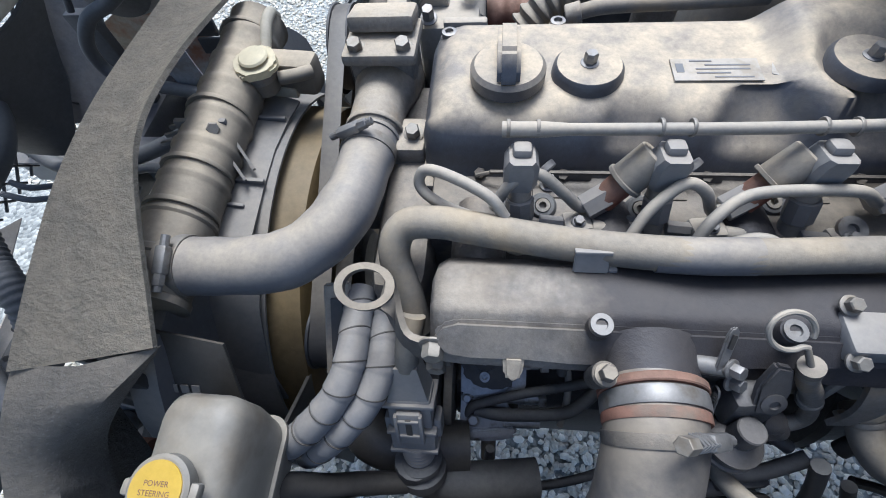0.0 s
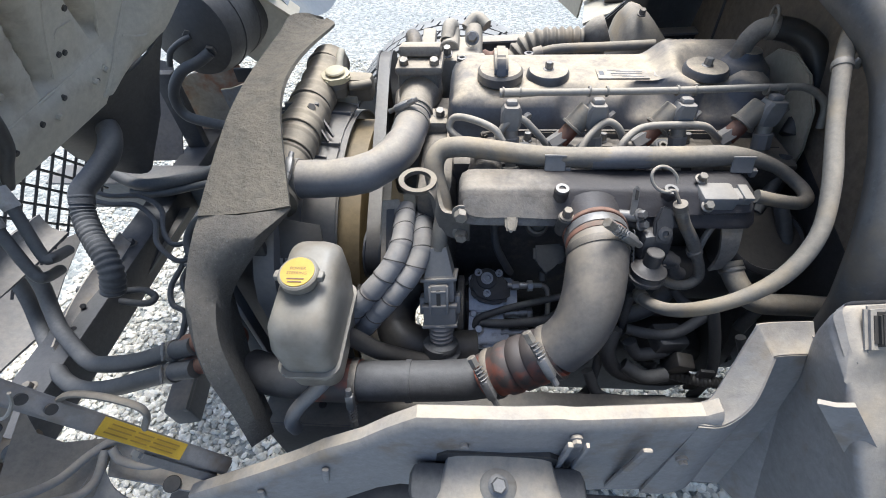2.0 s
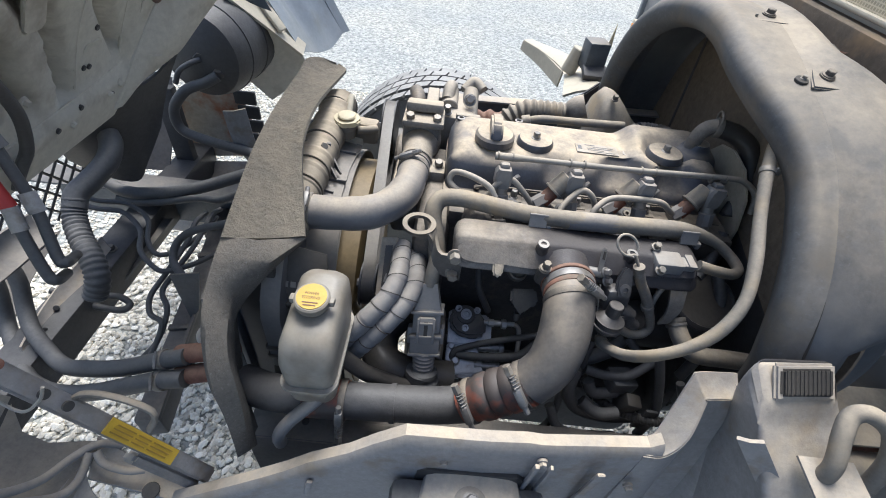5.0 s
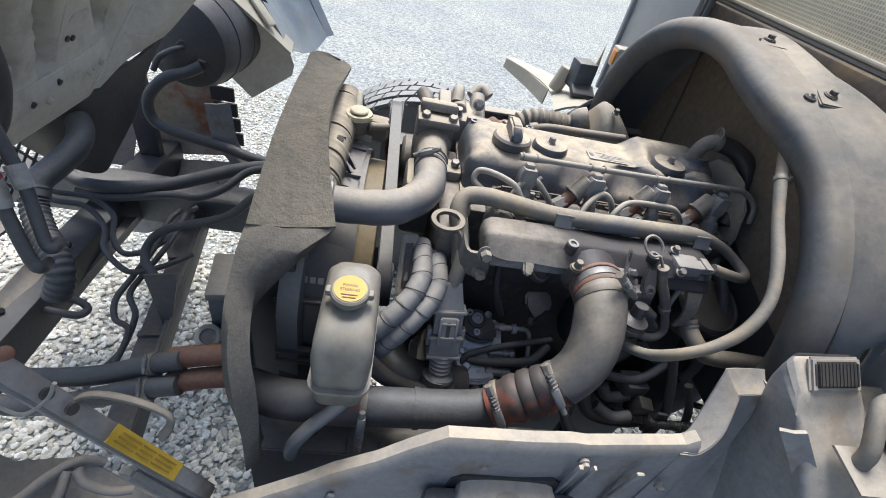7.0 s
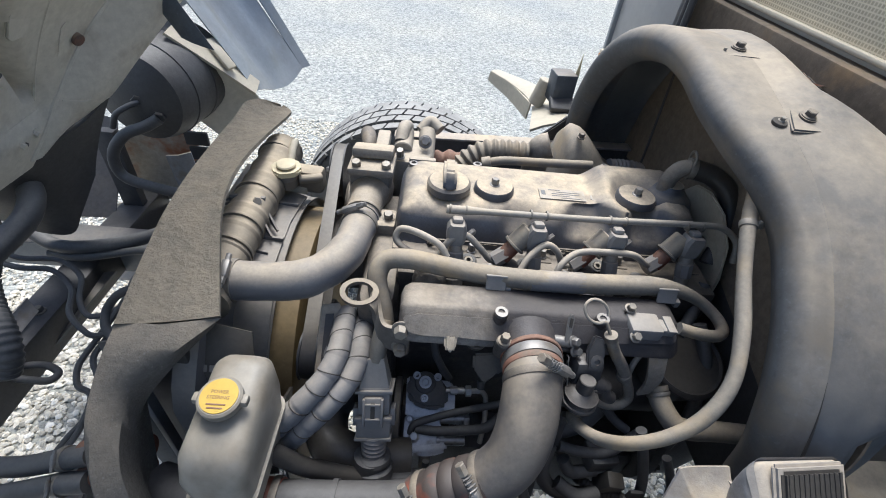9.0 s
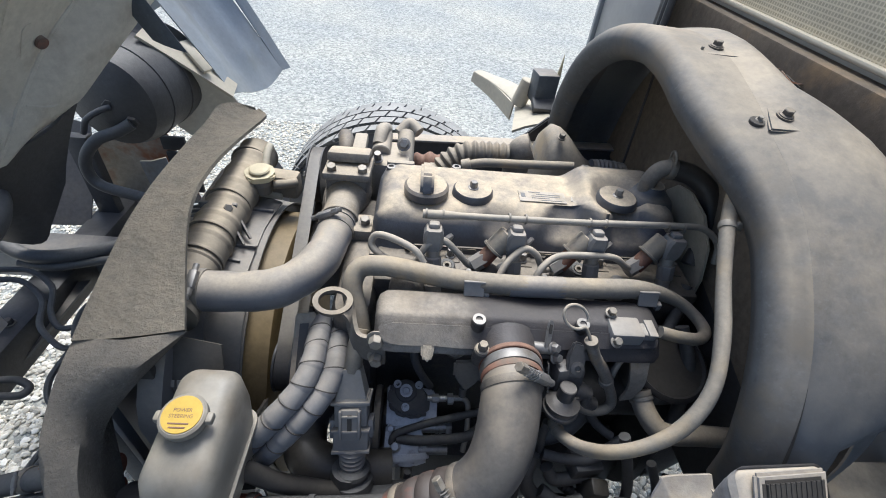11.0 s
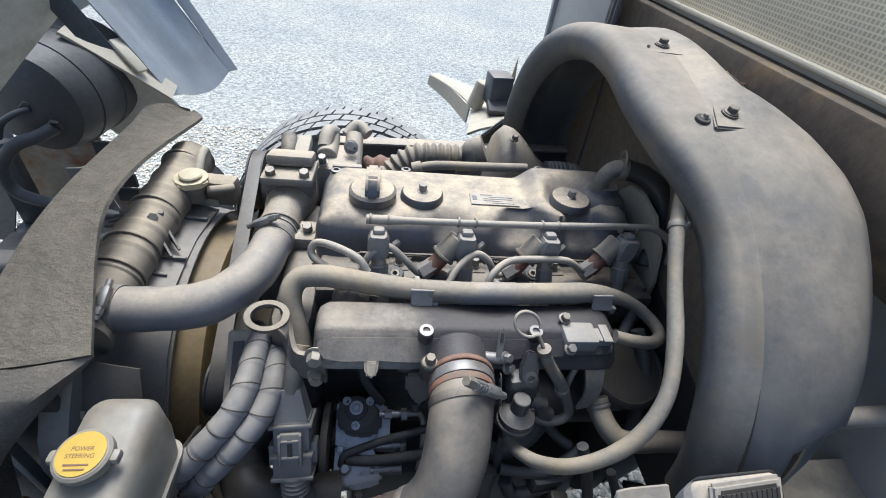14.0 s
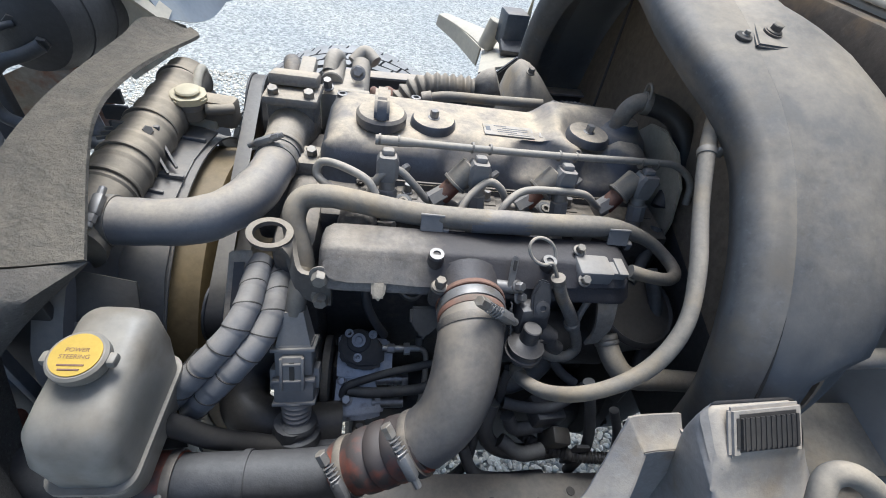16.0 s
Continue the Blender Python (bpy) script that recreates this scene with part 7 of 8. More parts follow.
part("dark_strip", strip([(-0.409, 0.933, 1.069), V(-0.409, 0.933, 1.069) + FD * 0.2, V(-0.409, 0.933, 1.069) + FD * 0.45], [(-0.475, 0.93, 1.092), V(-0.475, 0.93, 1.092) + FD * 0.2, V(-0.475, 0.93, 1.092) + FD * 0.45], 4, 3, 0.006, 0.005), M_ARCH, cab)
part("far_side", box((-0.85, 1.47, 1.35), (0.8, 0.02, 0.7), (0, -30, 0), 0.004), M_CABW, cab)
for y, z in ((0.595, 0.95), (0.683, 0.965)):
    part("clip", cyl((-0.69, y, z), (-0.67, y - 0.005, z - 0.006), 0.006), M_CREAM, cab)
part("plug", cyl((-0.588, 0.755, 1.13), (-0.578, 0.752, 1.125), 0.012), M_RUST, cab)
def cab_skin(y, q, lift=0.0):
    return cab_pt(y, q) + V(0.866, 0, -0.5) * (0.010 * math.sin(q * 14 + y * 3) + 0.014 * smoothstep(0.10, 0.06, q) + 0.018 * smoothstep(0.36, 0.40, q) + 0.012 * smoothstep(0.66, 0.69, y) * smoothstep(0.3, 0.1, q) + lift)


RIDGE = [cab_skin(0.615 + 0.8 * q, q) for q in (0.0, 0.05, 0.1, 0.16, 0.22, 0.3, 0.4, 0.55)]
part("side_panel", strip(RIDGE, [(-0.678, 0.66, 0.948), (-0.668, 0.71, 0.950), (-0.645, 0.765, 0.962), (-0.605, 0.812, 0.992), (-0.56, 0.876, 1.053), (-0.50, 0.96, 1.133), (-0.42, 1.07, 1.24), (-0.33, 1.20, 1.36)], 7, 5, -0.014, 0.005), M_CAB, cab, "rust-streaked beige side panel", 60)
part("ridge_bead", tube(RIDGE, 0.0065, 8, 4), M_CAB, cab)
for k_, (a_, b_) in enumerate(((0.25, 0.62), (0.45, 0.70), (0.62, 0.55))):
    p_ = V(*RIDGE[2 + k_]).lerp(V(-0.60 + 0.05 * k_, 0.82 + 0.075 * k_, 1.0 + 0.07 * k_), b_)
    part("side_rib", tube([V(*RIDGE[2 + k_]).lerp(p_, 0.15), V(*RIDGE[2 + k_]).lerp(p_, 0.6) + V(0.004, 0, -0.008), p_], 0.007, 8, 4, flat=0.5), M_CAB, cab)
for line in ([(0.22, 0.085), (0.4, 0.085), (0.55, 0.085), (0.66, 0.09)], [(0.20, 0.375), (0.45, 0.375), (0.78, 0.375)], [(0.505, 0.10), (0.515, 0.2), (0.53, 0.36)], [(0.655, 0.11), (0.66, 0.2), (0.655, 0.36)]):
    pts_ = [V(*a_).lerp(V(*b_), k_ / 6) for a_, b_ in zip([(y, q, 0) for y, q in line], [(y, q, 0) for y, q in line][1:]) for k_ in range(7)]
    part("seam_bead", tube([cab_skin(p_.x, p_.y, 0.001) for p_ in pts_], 0.0028, 6, 1), M_CAB, cab)
for y_, q_, w_, h_ in ((0.405, 0.30, 0.05, 0.09), (0.325, 0.24, 0.035, 0.10), (0.56, 0.16, 0.06, 0.035), (0.60, 0.29, 0.05, 0.06), (0.72, 0.20, 0.035, 0.12)):
    part("raised_pad", prism([(-w_ / 2, -h_ / 2 + 0.01), (-w_ / 2 + 0.01, -h_ / 2), (w_ / 2 - 0.01, -h_ / 2), (w_ / 2, -h_ / 2 + 0.01), (w_ / 2, h_ / 2 - 0.01), (w_ / 2 - 0.01, h_ / 2), (-w_ / 2 + 0.01, h_ / 2), (-w_ / 2, h_ / 2 - 0.01)], cab_skin(y_, q_, 0.0), V(0, -1, 0), V(0.5, 0, 0.866), 0.006, 0.003), M_CAB, cab)
for y_, q_ in ((0.47, 0.05), (0.59, 0.055), (0.63, 0.06), (0.54, 0.31), (0.38, 0.14)):
    part("floor_bolt", hexbolt(cab_skin(y_, q_), V(0.866, 0, -0.5), 0.012, 0.007, 0.009), M_CAB, cab)
drum_ = thing("air_tank", (-0.58, 1.0, 0.85), "black painted round air tank under the cab", "tank")
part("shell", lathe((-0.622, 0.925, 0.938), (0.12, 1, 0.02), [(-0.03, 0.02), (-0.02, 0.07), (0.0, 0.11), (0.03, 0.121), (0.08, 0.125), (0.20, 0.125), (0.235, 0.127), (0.25, 0.10), (0.258, 0.02)], 40), M_DARK, drum_)
part("strap", lathe((-0.622, 0.925, 0.938), (0.12, 1, 0.02), [(0.135, 0.1255), (0.137, 0.1275), (0.160, 0.1275), (0.162, 0.1255)], 40), M_DARK, drum_)
part("seam", lathe((-0.622, 0.925, 0.938), (0.12, 1, 0.02), [(0.052, 0.1225), (0.054, 0.1255), (0.060, 0.1260), (0.062, 0.124)], 40), M_DARK, drum_)
part("fitting", cyl((-0.612, 0.935, 0.945), (-0.606, 0.905, 0.942), 0.013), M_RUBBER, drum_)
part("fitting_nut", cyl((-0.608, 0.908, 0.943), (-0.604, 0.894, 0.941), 0.018, seg=6), M_CASTD, drum_)
part("fitting", cyl((-0.575, 0.935, 0.915), (-0.568, 0.90, 0.905), 0.010), M_RUBBER, drum_)
part("fitting_nut", cyl((-0.570, 0.906, 0.907), (-0.567, 0.892, 0.903), 0.015, seg=6), M_CASTD, drum_)
part("air_pipe", tube([(-0.604, 0.895, 0.941), (-0.625, 0.88, 0.935), (-0.655, 0.87, 0.915), (-0.675, 0.87, 0.88)], 0.007), M_RUBBER, drum_)
solo("tank_hose", tube([(-0.567, 0.893, 0.903), (-0.60, 0.88, 0.885), (-0.656, 0.873, 0.86), (-0.704, 0.871, 0.80), (-0.697, 0.867, 0.74), (-0.618, 0.855, 0.72), (-0.513, 0.841, 0.71), (-0.451, 0.83, 0.70), (-0.33, 0.80, 0.70)], 0.014), M_RUBBER, "black rubber hose from the tank", "hose", "hoses")
solo("cab_hinge_plate", strip([(-0.73, 0.50, 0.925), (-0.70, 0.58, 0.938), (-0.672, 0.66, 0.942), (-0.645, 0.74, 0.952), (-0.607, 0.808, 0.993)], [(-0.887, 0.666, 0.743), (-0.829, 0.680, 0.694), (-0.765, 0.707, 0.666), (-0.730, 0.726, 0.718), (-0.681, 0.760, 0.808)], 5, 4, 0.008, 0.006), M_DARK, "black steel hinge plate under the cab", "plate")
solo("hinge_stay", strip([(-0.56, 0.86, 0.82), (-0.55, 0.86, 0.72), (-0.50, 0.84, 0.66)], [(-0.50, 0.87, 0.83), (-0.49, 0.87, 0.72), (-0.45, 0.85, 0.66)], 3, 3, 0.008, 0.006), M_FRAME, "grey pressed steel stay at the hinge", "stay")
infd = thing("inner_fender", (-0.72, 1.12, 0.4), "rust-stained grey inner fender panel with slots", "fender panel")
part("panel", sheet([[V(-0.94, 1.12, 0.66), V(-0.80, 1.12, 0.735), V(-0.63, 1.12, 0.765)], [V(-0.92, 1.14, 0.54), V(-0.78, 1.14, 0.60), V(-0.61, 1.14, 0.60)], [V(-0.90, 1.12, 0.44), V(-0.76, 1.10, 0.50), V(-0.56, 1.08, 0.54)]], 0.005), M_RUSTY, infd)
part("lower_panel", sheet([[V(-0.95, 1.10, 0.46), V(-0.76, 1.08, 0.49), V(-0.54, 1.06, 0.53)], [V(-0.95, 1.02, 0.38), V(-0.78, 1.0, 0.40), V(-0.56, 1.0, 0.44)], [V(-0.95, 0.90, 0.30), V(-0.80, 0.86, 0.34), V(-0.62, 0.86, 0.44)]], 0.005), M_FRAME, infd)
part("leg", box((-0.80, 1.0, 0.40), (0.06, 0.03, 0.80), bev=0.004), M_DARK, infd)
for k_ in range(4):
    part("slat", box((-0.605 + 0.005 * k_, 1.10, 0.74 - 0.05 * k_), (0.07, 0.012, 0.044), bev=0.003), M_SHROUDD, infd)

# ---- front crossmember and mesh grille ----
hsp = thing("hinge_support", (-1.006, 1.097, 0.6), "dark grimy steel cab hinge support plate", "hinge support")
part("plate", sheet([[V(-1.006, 1.097, 0.827), V(-0.833, 1.109, 0.776)], [V(-1.017, 1.003, 0.685), V(-0.830, 1.037, 0.656)], [V(-1.016, 0.901, 0.554), V(-0.834, 0.938, 0.532)]], 0.006), M_RAIL, hsp)
part("stiffener", strip([V(-0.976, 1.077, 0.827), V(-0.986, 0.881, 0.554)], [V(-0.946, 1.077, 0.827), V(-0.946, 0.881, 0.554)], 3, 3, 0.012, 0.006), M_MUD, hsp)
gr = thing("mesh_grille", (-0.93, 0.64, 0.55), "black diamond mesh grille at the front", "grille")
mesh_bm = bmesh.new()
for k in range(-4, 5):
    for sgn in (1, -1):
        a = V(-0.95, 0.62 + 0.052 * k - sgn * 0.12, 0.58)
        b = V(-0.87, 0.62 + 0.052 * k + sgn * 0.12, 0.86)
        tube([a, b], 0.0035, 5, 1, mesh_bm)
part("lattice", mesh_bm, M_BLACK, gr)
fcm = thing("front_crossmember", (-0.80, 0.4, 0.45), "black steel front crossmember", "crossmember")
part("beam", box((-0.80, 0.4, 0.50), (0.09, 1.4, 0.10), bev=0.01), M_DARK, fcm)
for y_ in (0.15, 0.55, 0.8):
    part("bolt", hexbolt((-0.79, y_, 0.55), (0, 0, 1), 0.018, 0.012, 0.014), M_CASTD, fcm)
solo("torsion_beam", strip([(-0.711, 0.111, 0.864), (-0.731, 0.199, 0.844), (-0.761, 0.297, 0.816), (-0.791, 0.418, 0.780)], [(-0.685, 0.048, 0.827), (-0.707, 0.130, 0.799), (-0.724, 0.253, 0.767), (-0.742, 0.404, 0.740)], 5, 4, 0.012, 0.008), M_RAIL, "dusty grey steel torsion beam under the cab", "beam")
chb = thing("front_side_channel", (-0.788, 0.246, 0.537), "pale dusty steel channel with punched holes", "channel")
part("web", strip([(-0.798, 0.239, 0.558), (-0.812, 0.331, 0.569), (-0.813, 0.429, 0.579), (-0.802, 0.553, 0.592)], [(-0.778, 0.219, 0.527), (-0.786, 0.319, 0.534), (-0.788, 0.421, 0.546), (-0.783, 0.542, 0.560)], 4, 4, 0.004, 0.006), M_FRAME, chb)
part("hole", cyl((-0.799, 0.470, 0.565), (-0.792, 0.464, 0.572), 0.006), M_BLACK, chb)
part("hole", cyl((-0.799, 0.350, 0.553), (-0.792, 0.344, 0.560), 0.006), M_BLACK, chb)
part("hole", cyl((-0.791, 0.292, 0.545), (-0.783, 0.288, 0.553), 0.006), M_BLACK, chb)
solo("front_side_member", strip([(-0.828, 0.136, 0.462), (-0.837, 0.257, 0.470), (-0.830, 0.451, 0.498), (-0.817, 0.690, 0.534)], [(-0.789, 0.154, 0.433), (-0.785, 0.303, 0.447), (-0.752, 0.527, 0.485), (-0.733, 0.739, 0.506)], 4, 4, 0.004, 0.010), M_RAIL, "dark brown-grey steel member beside the punched channel", "chassis member")
solo("hose_loop", tube([(-0.852, 0.402, 0.545), (-0.790, 0.410, 0.520), (-0.756, 0.425, 0.513), (-0.724, 0.437, 0.500), (-0.701, 0.430, 0.484), (-0.708, 0.409, 0.484), (-0.737, 0.397, 0.502), (-0.775, 0.390, 0.523), (-0.823, 0.388, 0.538)], 0.0085, 12), M_RUBBER, "black rubber hose bent into a loop", "hose", "front hoses", sharp=60)
solo("front_bumper_beam", sheet([[V(*p) for p in [(-1.160, 0.256, 0.636), (-1.120, 0.431, 0.589), (-1.050, 0.530, 0.539), (-0.989, 0.629, 0.518)]], [V(*p) for p in [(-1.137, 0.140, 0.537), (-1.074, 0.296, 0.502), (-1.027, 0.396, 0.476), (-0.994, 0.487, 0.470)]], [V(*p) for p in [(-1.065, 0.015, 0.480), (-0.999, 0.167, 0.459), (-0.978, 0.268, 0.454), (-0.953, 0.342, 0.454)]]], 0.008), M_RAIL, "dusty dark steel beam across the truck front", "beam")
lbk = thing("hinge_bracket", (-0.5, 0.0, 0.6), "dusty grey steel hinge bracket with holes and rust", "bracket")
part("web_plate", sheet([[V(*p) for p in [(-0.520, 0.017, 0.798), (-0.502, -0.009, 0.769), (-0.475, -0.012, 0.744), (-0.416, 0.004, 0.729)]], [V(*p) for p in [(-0.520, -0.038, 0.775), (-0.493, -0.045, 0.754), (-0.461, -0.042, 0.734), (-0.417, -0.028, 0.718)]], [V(*p) for p in [(-0.502, -0.089, 0.770), (-0.476, -0.088, 0.746), (-0.443, -0.079, 0.722), (-0.421, -0.070, 0.707)]]], 0.006), M_GRIME, lbk)
part("ear_plate", sheet([[V(*p) for p in [(-0.525, 0.012, 0.846), (-0.504, 0.015, 0.825)]], [V(*p) for p in [(-0.533, -0.045, 0.830), (-0.506, -0.039, 0.805)]]], 0.006), M_GRIME, lbk)
part("hole", cyl((-0.528, -0.025, 0.825), (-0.519, -0.028, 0.834), 0.007), M_RUST, lbk)
part("hole", cyl((-0.517, -0.020, 0.816), (-0.508, -0.023, 0.824), 0.007), M_BLACK, lbk)
part("arm", strip([(-0.421, 0.008, 0.734), (-0.370, -0.005, 0.692), (-0.323, -0.018, 0.671), (-0.270, -0.026, 0.664)], [(-0.414, -0.044, 0.710), (-0.366, -0.044, 0.677), (-0.318, -0.047, 0.659), (-0.272, -0.049, 0.658)], 5, 4, 0.006, 0.006), M_FRAME, lbk)
part("arm_hole", cyl((-0.342, -0.040, 0.664), (-0.334, -0.043, 0.679), 0.012), M_BLACK, lbk)
part("foot", strip([(-0.425, -0.026, 0.724), (-0.408, -0.056, 0.689), (-0.374, -0.068, 0.651), (-0.320, -0.078, 0.606)], [(-0.440, -0.078, 0.720), (-0.420, -0.095, 0.688), (-0.382, -0.109, 0.646), (-0.320, -0.116, 0.597)], 4, 4, 0.004, 0.006), M_FRAME, lbk)
part("lever", tube([(-0.459, -0.109, 0.821), (-0.447, -0.089, 0.789), (-0.438, -0.064, 0.762), (-0.429, -0.029, 0.746), (-0.412, -0.004, 0.736), (-0.392, 0.007, 0.712)], 0.006), M_FRAME, lbk)
part("lever", tube([(-0.447, -0.114, 0.809), (-0.439, -0.095, 0.767), (-0.424, -0.076, 0.734), (-0.415, -0.053, 0.727), (-0.415, -0.018, 0.739)], 0.006), M_FRAME, lbk)
part("oval_ring", tube([(-0.403, -0.017, 0.744), (-0.391, -0.028, 0.731), (-0.366, -0.029, 0.713), (-0.346, -0.022, 0.702)], 0.006), M_FRAME, lbk)
mc = thing("hinge_casting", (-0.55, -0.02, 0.6), "rusty mud-caked cast hinge under the bracket", "casting")
part("block", tube([(-0.644, -0.017, 0.795), (-0.611, -0.025, 0.755), (-0.571, -0.030, 0.726), (-0.538, -0.019, 0.713)], lambda s: 0.030 + 0.006 * math.sin(7 * s), 12), M_MUD, mc)
part("knuckle", tube([(-0.555, -0.070, 0.755), (-0.536, -0.064, 0.739), (-0.512, -0.056, 0.719)], lambda s: 0.022 + 0.004 * math.sin(9 * s), 12), M_MUD, mc)
part("bolt", hexbolt((-0.526, -0.032, 0.754), (0.5, -0.7, 0.5), 0.022, 0.014, 0.017), M_STEEL, mc)
part("lower_arm", tube([(-0.503, -0.121, 0.722), (-0.484, -0.111, 0.694), (-0.461, -0.102, 0.666), (-0.439, -0.103, 0.637)], lambda s: 0.040 - 0.012 * s, 12, flat=0.7), M_MUD, mc)
part("boss", lathe((-0.442, -0.104, 0.689), (0.3, -0.6, 0.7), [(0, 0.022), (0.012, 0.020), (0.014, 0.012)], 20), M_MUD, mc)

# ---- hoses at the front ----
front_hoses = [
    ([(-0.84, 0.36, 0.74), (-0.815, 0.335, 0.665), (-0.807, 0.305, 0.612), (-0.78, 0.268, 0.583), (-0.72, 0.225, 0.58), (-0.65, 0.185, 0.60), (-0.56, 0.155, 0.655), (-0.47, 0.14, 0.70), (-0.38, 0.132, 0.755), (-0.33, 0.131, 0.778)], 0.0155, M_RUBBER, "thick black rubber heater hose"),
    ([(-0.89, 0.37, 0.72), (-0.875, 0.33, 0.62), (-0.865, 0.29, 0.55), (-0.80, 0.22, 0.53), (-0.72, 0.165, 0.56), (-0.62, 0.125, 0.61), (-0.53, 0.11, 0.655), (-0.45, 0.105, 0.70), (-0.38, 0.105, 0.735), (-0.33, 0.105, 0.752)], 0.0155, M_RUBBER, "thick black heater hose below another"),
    ([(-0.80, 0.71, 0.83), (-0.76, 0.67, 0.845), (-0.715, 0.62, 0.84), (-0.705, 0.575, 0.82), (-0.72, 0.53, 0.80), (-0.735, 0.49, 0.785), (-0.733, 0.465, 0.765)], 0.024, M_RUBBER, "bent black rubber air hose"),
    ([(-0.735, 0.48, 0.78), (-0.73, 0.45, 0.75), (-0.70, 0.41, 0.73), (-0.66, 0.37, 0.715), (-0.64, 0.34, 0.69), (-0.65, 0.32, 0.65)], lambda s: 0.023 + 0.0016 * math.sin(s * 130), M_RUBBER, "black corrugated air hose"),
    ([(-0.90, 0.73, 0.66), (-0.80, 0.687, 0.64), (-0.698, 0.691, 0.645), (-0.60, 0.714, 0.66), (-0.447, 0.766, 0.70), (-0.30, 0.78, 0.73)], 0.017, M_RUBBER, "black rubber hose towards the radiator"),
    ([(-0.82, 0.68, 0.62), (-0.734, 0.672, 0.62), (-0.603, 0.684, 0.645), (-0.529, 0.67, 0.66), (-0.474, 0.694, 0.68), (-0.425, 0.742, 0.71), (-0.36, 0.75, 0.73)], 0.010, M_RUBBER, "thin black rubber hose towards the radiator"),
    ([(-0.28, 0.52, 0.84), (-0.341, 0.519, 0.80), (-0.402, 0.514, 0.74), (-0.529, 0.52, 0.68), (-0.573, 0.508, 0.64), (-0.572, 0.475, 0.615), (-0.542, 0.446, 0.60)], 0.0095, M_RUBBER, "black bent rubber hose beside the radiator"),
    ([(-0.45, 0.15, 1.29), (-0.471, 0.187, 1.254), (-0.495, 0.224, 1.213), (-0.53, 0.269, 1.153), (-0.572, 0.315, 1.08), (-0.611, 0.334, 1.011), (-0.63, 0.325, 0.979), (-0.67, 0.33, 0.93)], 0.0095, M_RUBBER, "black cable hanging from the cab"),
]
for p_, r_, m_, l_ in front_hoses:
    solo("hose", tube(p_, r_, 14, 16 if callable(r_) else 6), m_, l_, "hose", "front hoses", sharp=60)
BL = [[(-0.86, 0.62, 0.67), (-0.821, 0.614, 0.66), (-0.761, 0.636, 0.64), (-0.703, 0.609, 0.62), (-0.68, 0.553, 0.60), (-0.65, 0.52, 0.59), (-0.622, 0.516, 0.59), (-0.592, 0.542, 0.59), (-0.56, 0.60, 0.60), (-0.545, 0.66, 0.61)],
      [(-0.86, 0.59, 0.67), (-0.804, 0.584, 0.66), (-0.755, 0.602, 0.64), (-0.708, 0.576, 0.61), (-0.678, 0.513, 0.60), (-0.636, 0.48, 0.585), (-0.601, 0.47, 0.58), (-0.55, 0.50, 0.58), (-0.50, 0.54, 0.59)],
      [(-0.54, 0.68, 0.62), (-0.552, 0.646, 0.62), (-0.559, 0.558, 0.60), (-0.584, 0.487, 0.57), (-0.598, 0.432, 0.55), (-0.571, 0.388, 0.53), (-0.584, 0.333, 0.48), (-0.614, 0.299, 0.45), (-0.64, 0.27, 0.42)],
      [(-0.57, 0.66, 0.62), (-0.58, 0.616, 0.62), (-0.582, 0.553, 0.60), (-0.603, 0.465, 0.57), (-0.617, 0.412, 0.55), (-0.605, 0.375, 0.53), (-0.575, 0.36, 0.515), (-0.587, 0.31, 0.47), (-0.61, 0.28, 0.44)]]
for p_ in BL:
    solo("brake_line", tube(p_, 0.0065, 10), M_RUBBER, "thin black brake line with bends", "brake line", "brake lines")
chr_ = thing("chassis_member", (-0.56, 0.5, 0.47), "dark dusty steel chassis member under the brake lines", "chassis member")
part("web", box((-0.557, 0.55, 0.485), (0.052, 0.86, 0.07), (0, 0, 9.2), 0.008), M_RAIL, chr_)
part("lip", box((-0.532, 0.55, 0.525), (0.008, 0.86, 0.014), (0, 0, 9.2), 0.002), M_RAIL, chr_)
for q_ in (0.1, 0.34, 0.6):
    part("pipe_clip", box((-0.51 - 0.16 * q_, 0.25 + q_, 0.524), (0.046, 0.014, 0.010), (0, 0, 9.2), 0.002), M_CASTD, chr_)
part("gusset", prism([(-0.03, 0.0), (0.035, 0.008), (0.03, -0.10), (0.012, -0.13)], (-0.512, 0.415, 0.64), (0.95, 0.1, 0), (0.1, 0.25, 0.95), 0.006), M_RAIL, chr_)
solo("joint_bush", tube([(-0.35, 0.138, 0.768), (-0.30, 0.138, 0.785), (-0.25, 0.138, 0.795)], 0.0165), M_BROWN, "rusty brown pipe end of the hose", "pipe end", "pipe ends")
solo("joint_bush", tube([(-0.35, 0.115, 0.738), (-0.30, 0.118, 0.755), (-0.25, 0.12, 0.765)], 0.0165), M_BROWN, "rusty brown pipe end below another", "pipe end", "pipe ends")
for y_, z_ in ((0.132, 0.757), (0.105, 0.735)):
    worm_clamp("hose_clamp", (-0.375, y_, z_), (0.9, 0, 0.4), 0.0158, (0, -0.5, 1), "dull steel clamp on a heater hose")
rod = thing("tilt_stay_tube", (-0.54, 0.18, 0.9), "grey rubber-sheathed tube with red and white tape bands", "stay tube", "stay tubes")
part("sheath", tube([(-0.585, 0.212, 1.20), (-0.554, 0.20, 1.137), (-0.540, 0.194, 1.101), (-0.536, 0.192, 1.092)], 0.0135), M_SHROUD, rod)
part("tube", tube([(-0.54, 0.194, 1.10), (-0.524, 0.184, 1.062), (-0.51, 0.175, 1.03), (-0.50, 0.161, 1.002), (-0.476, 0.136, 0.949), (-0.470, 0.138, 0.935), (-0.50, 0.18, 0.90)], 0.0075), M_RUBBER, rod)
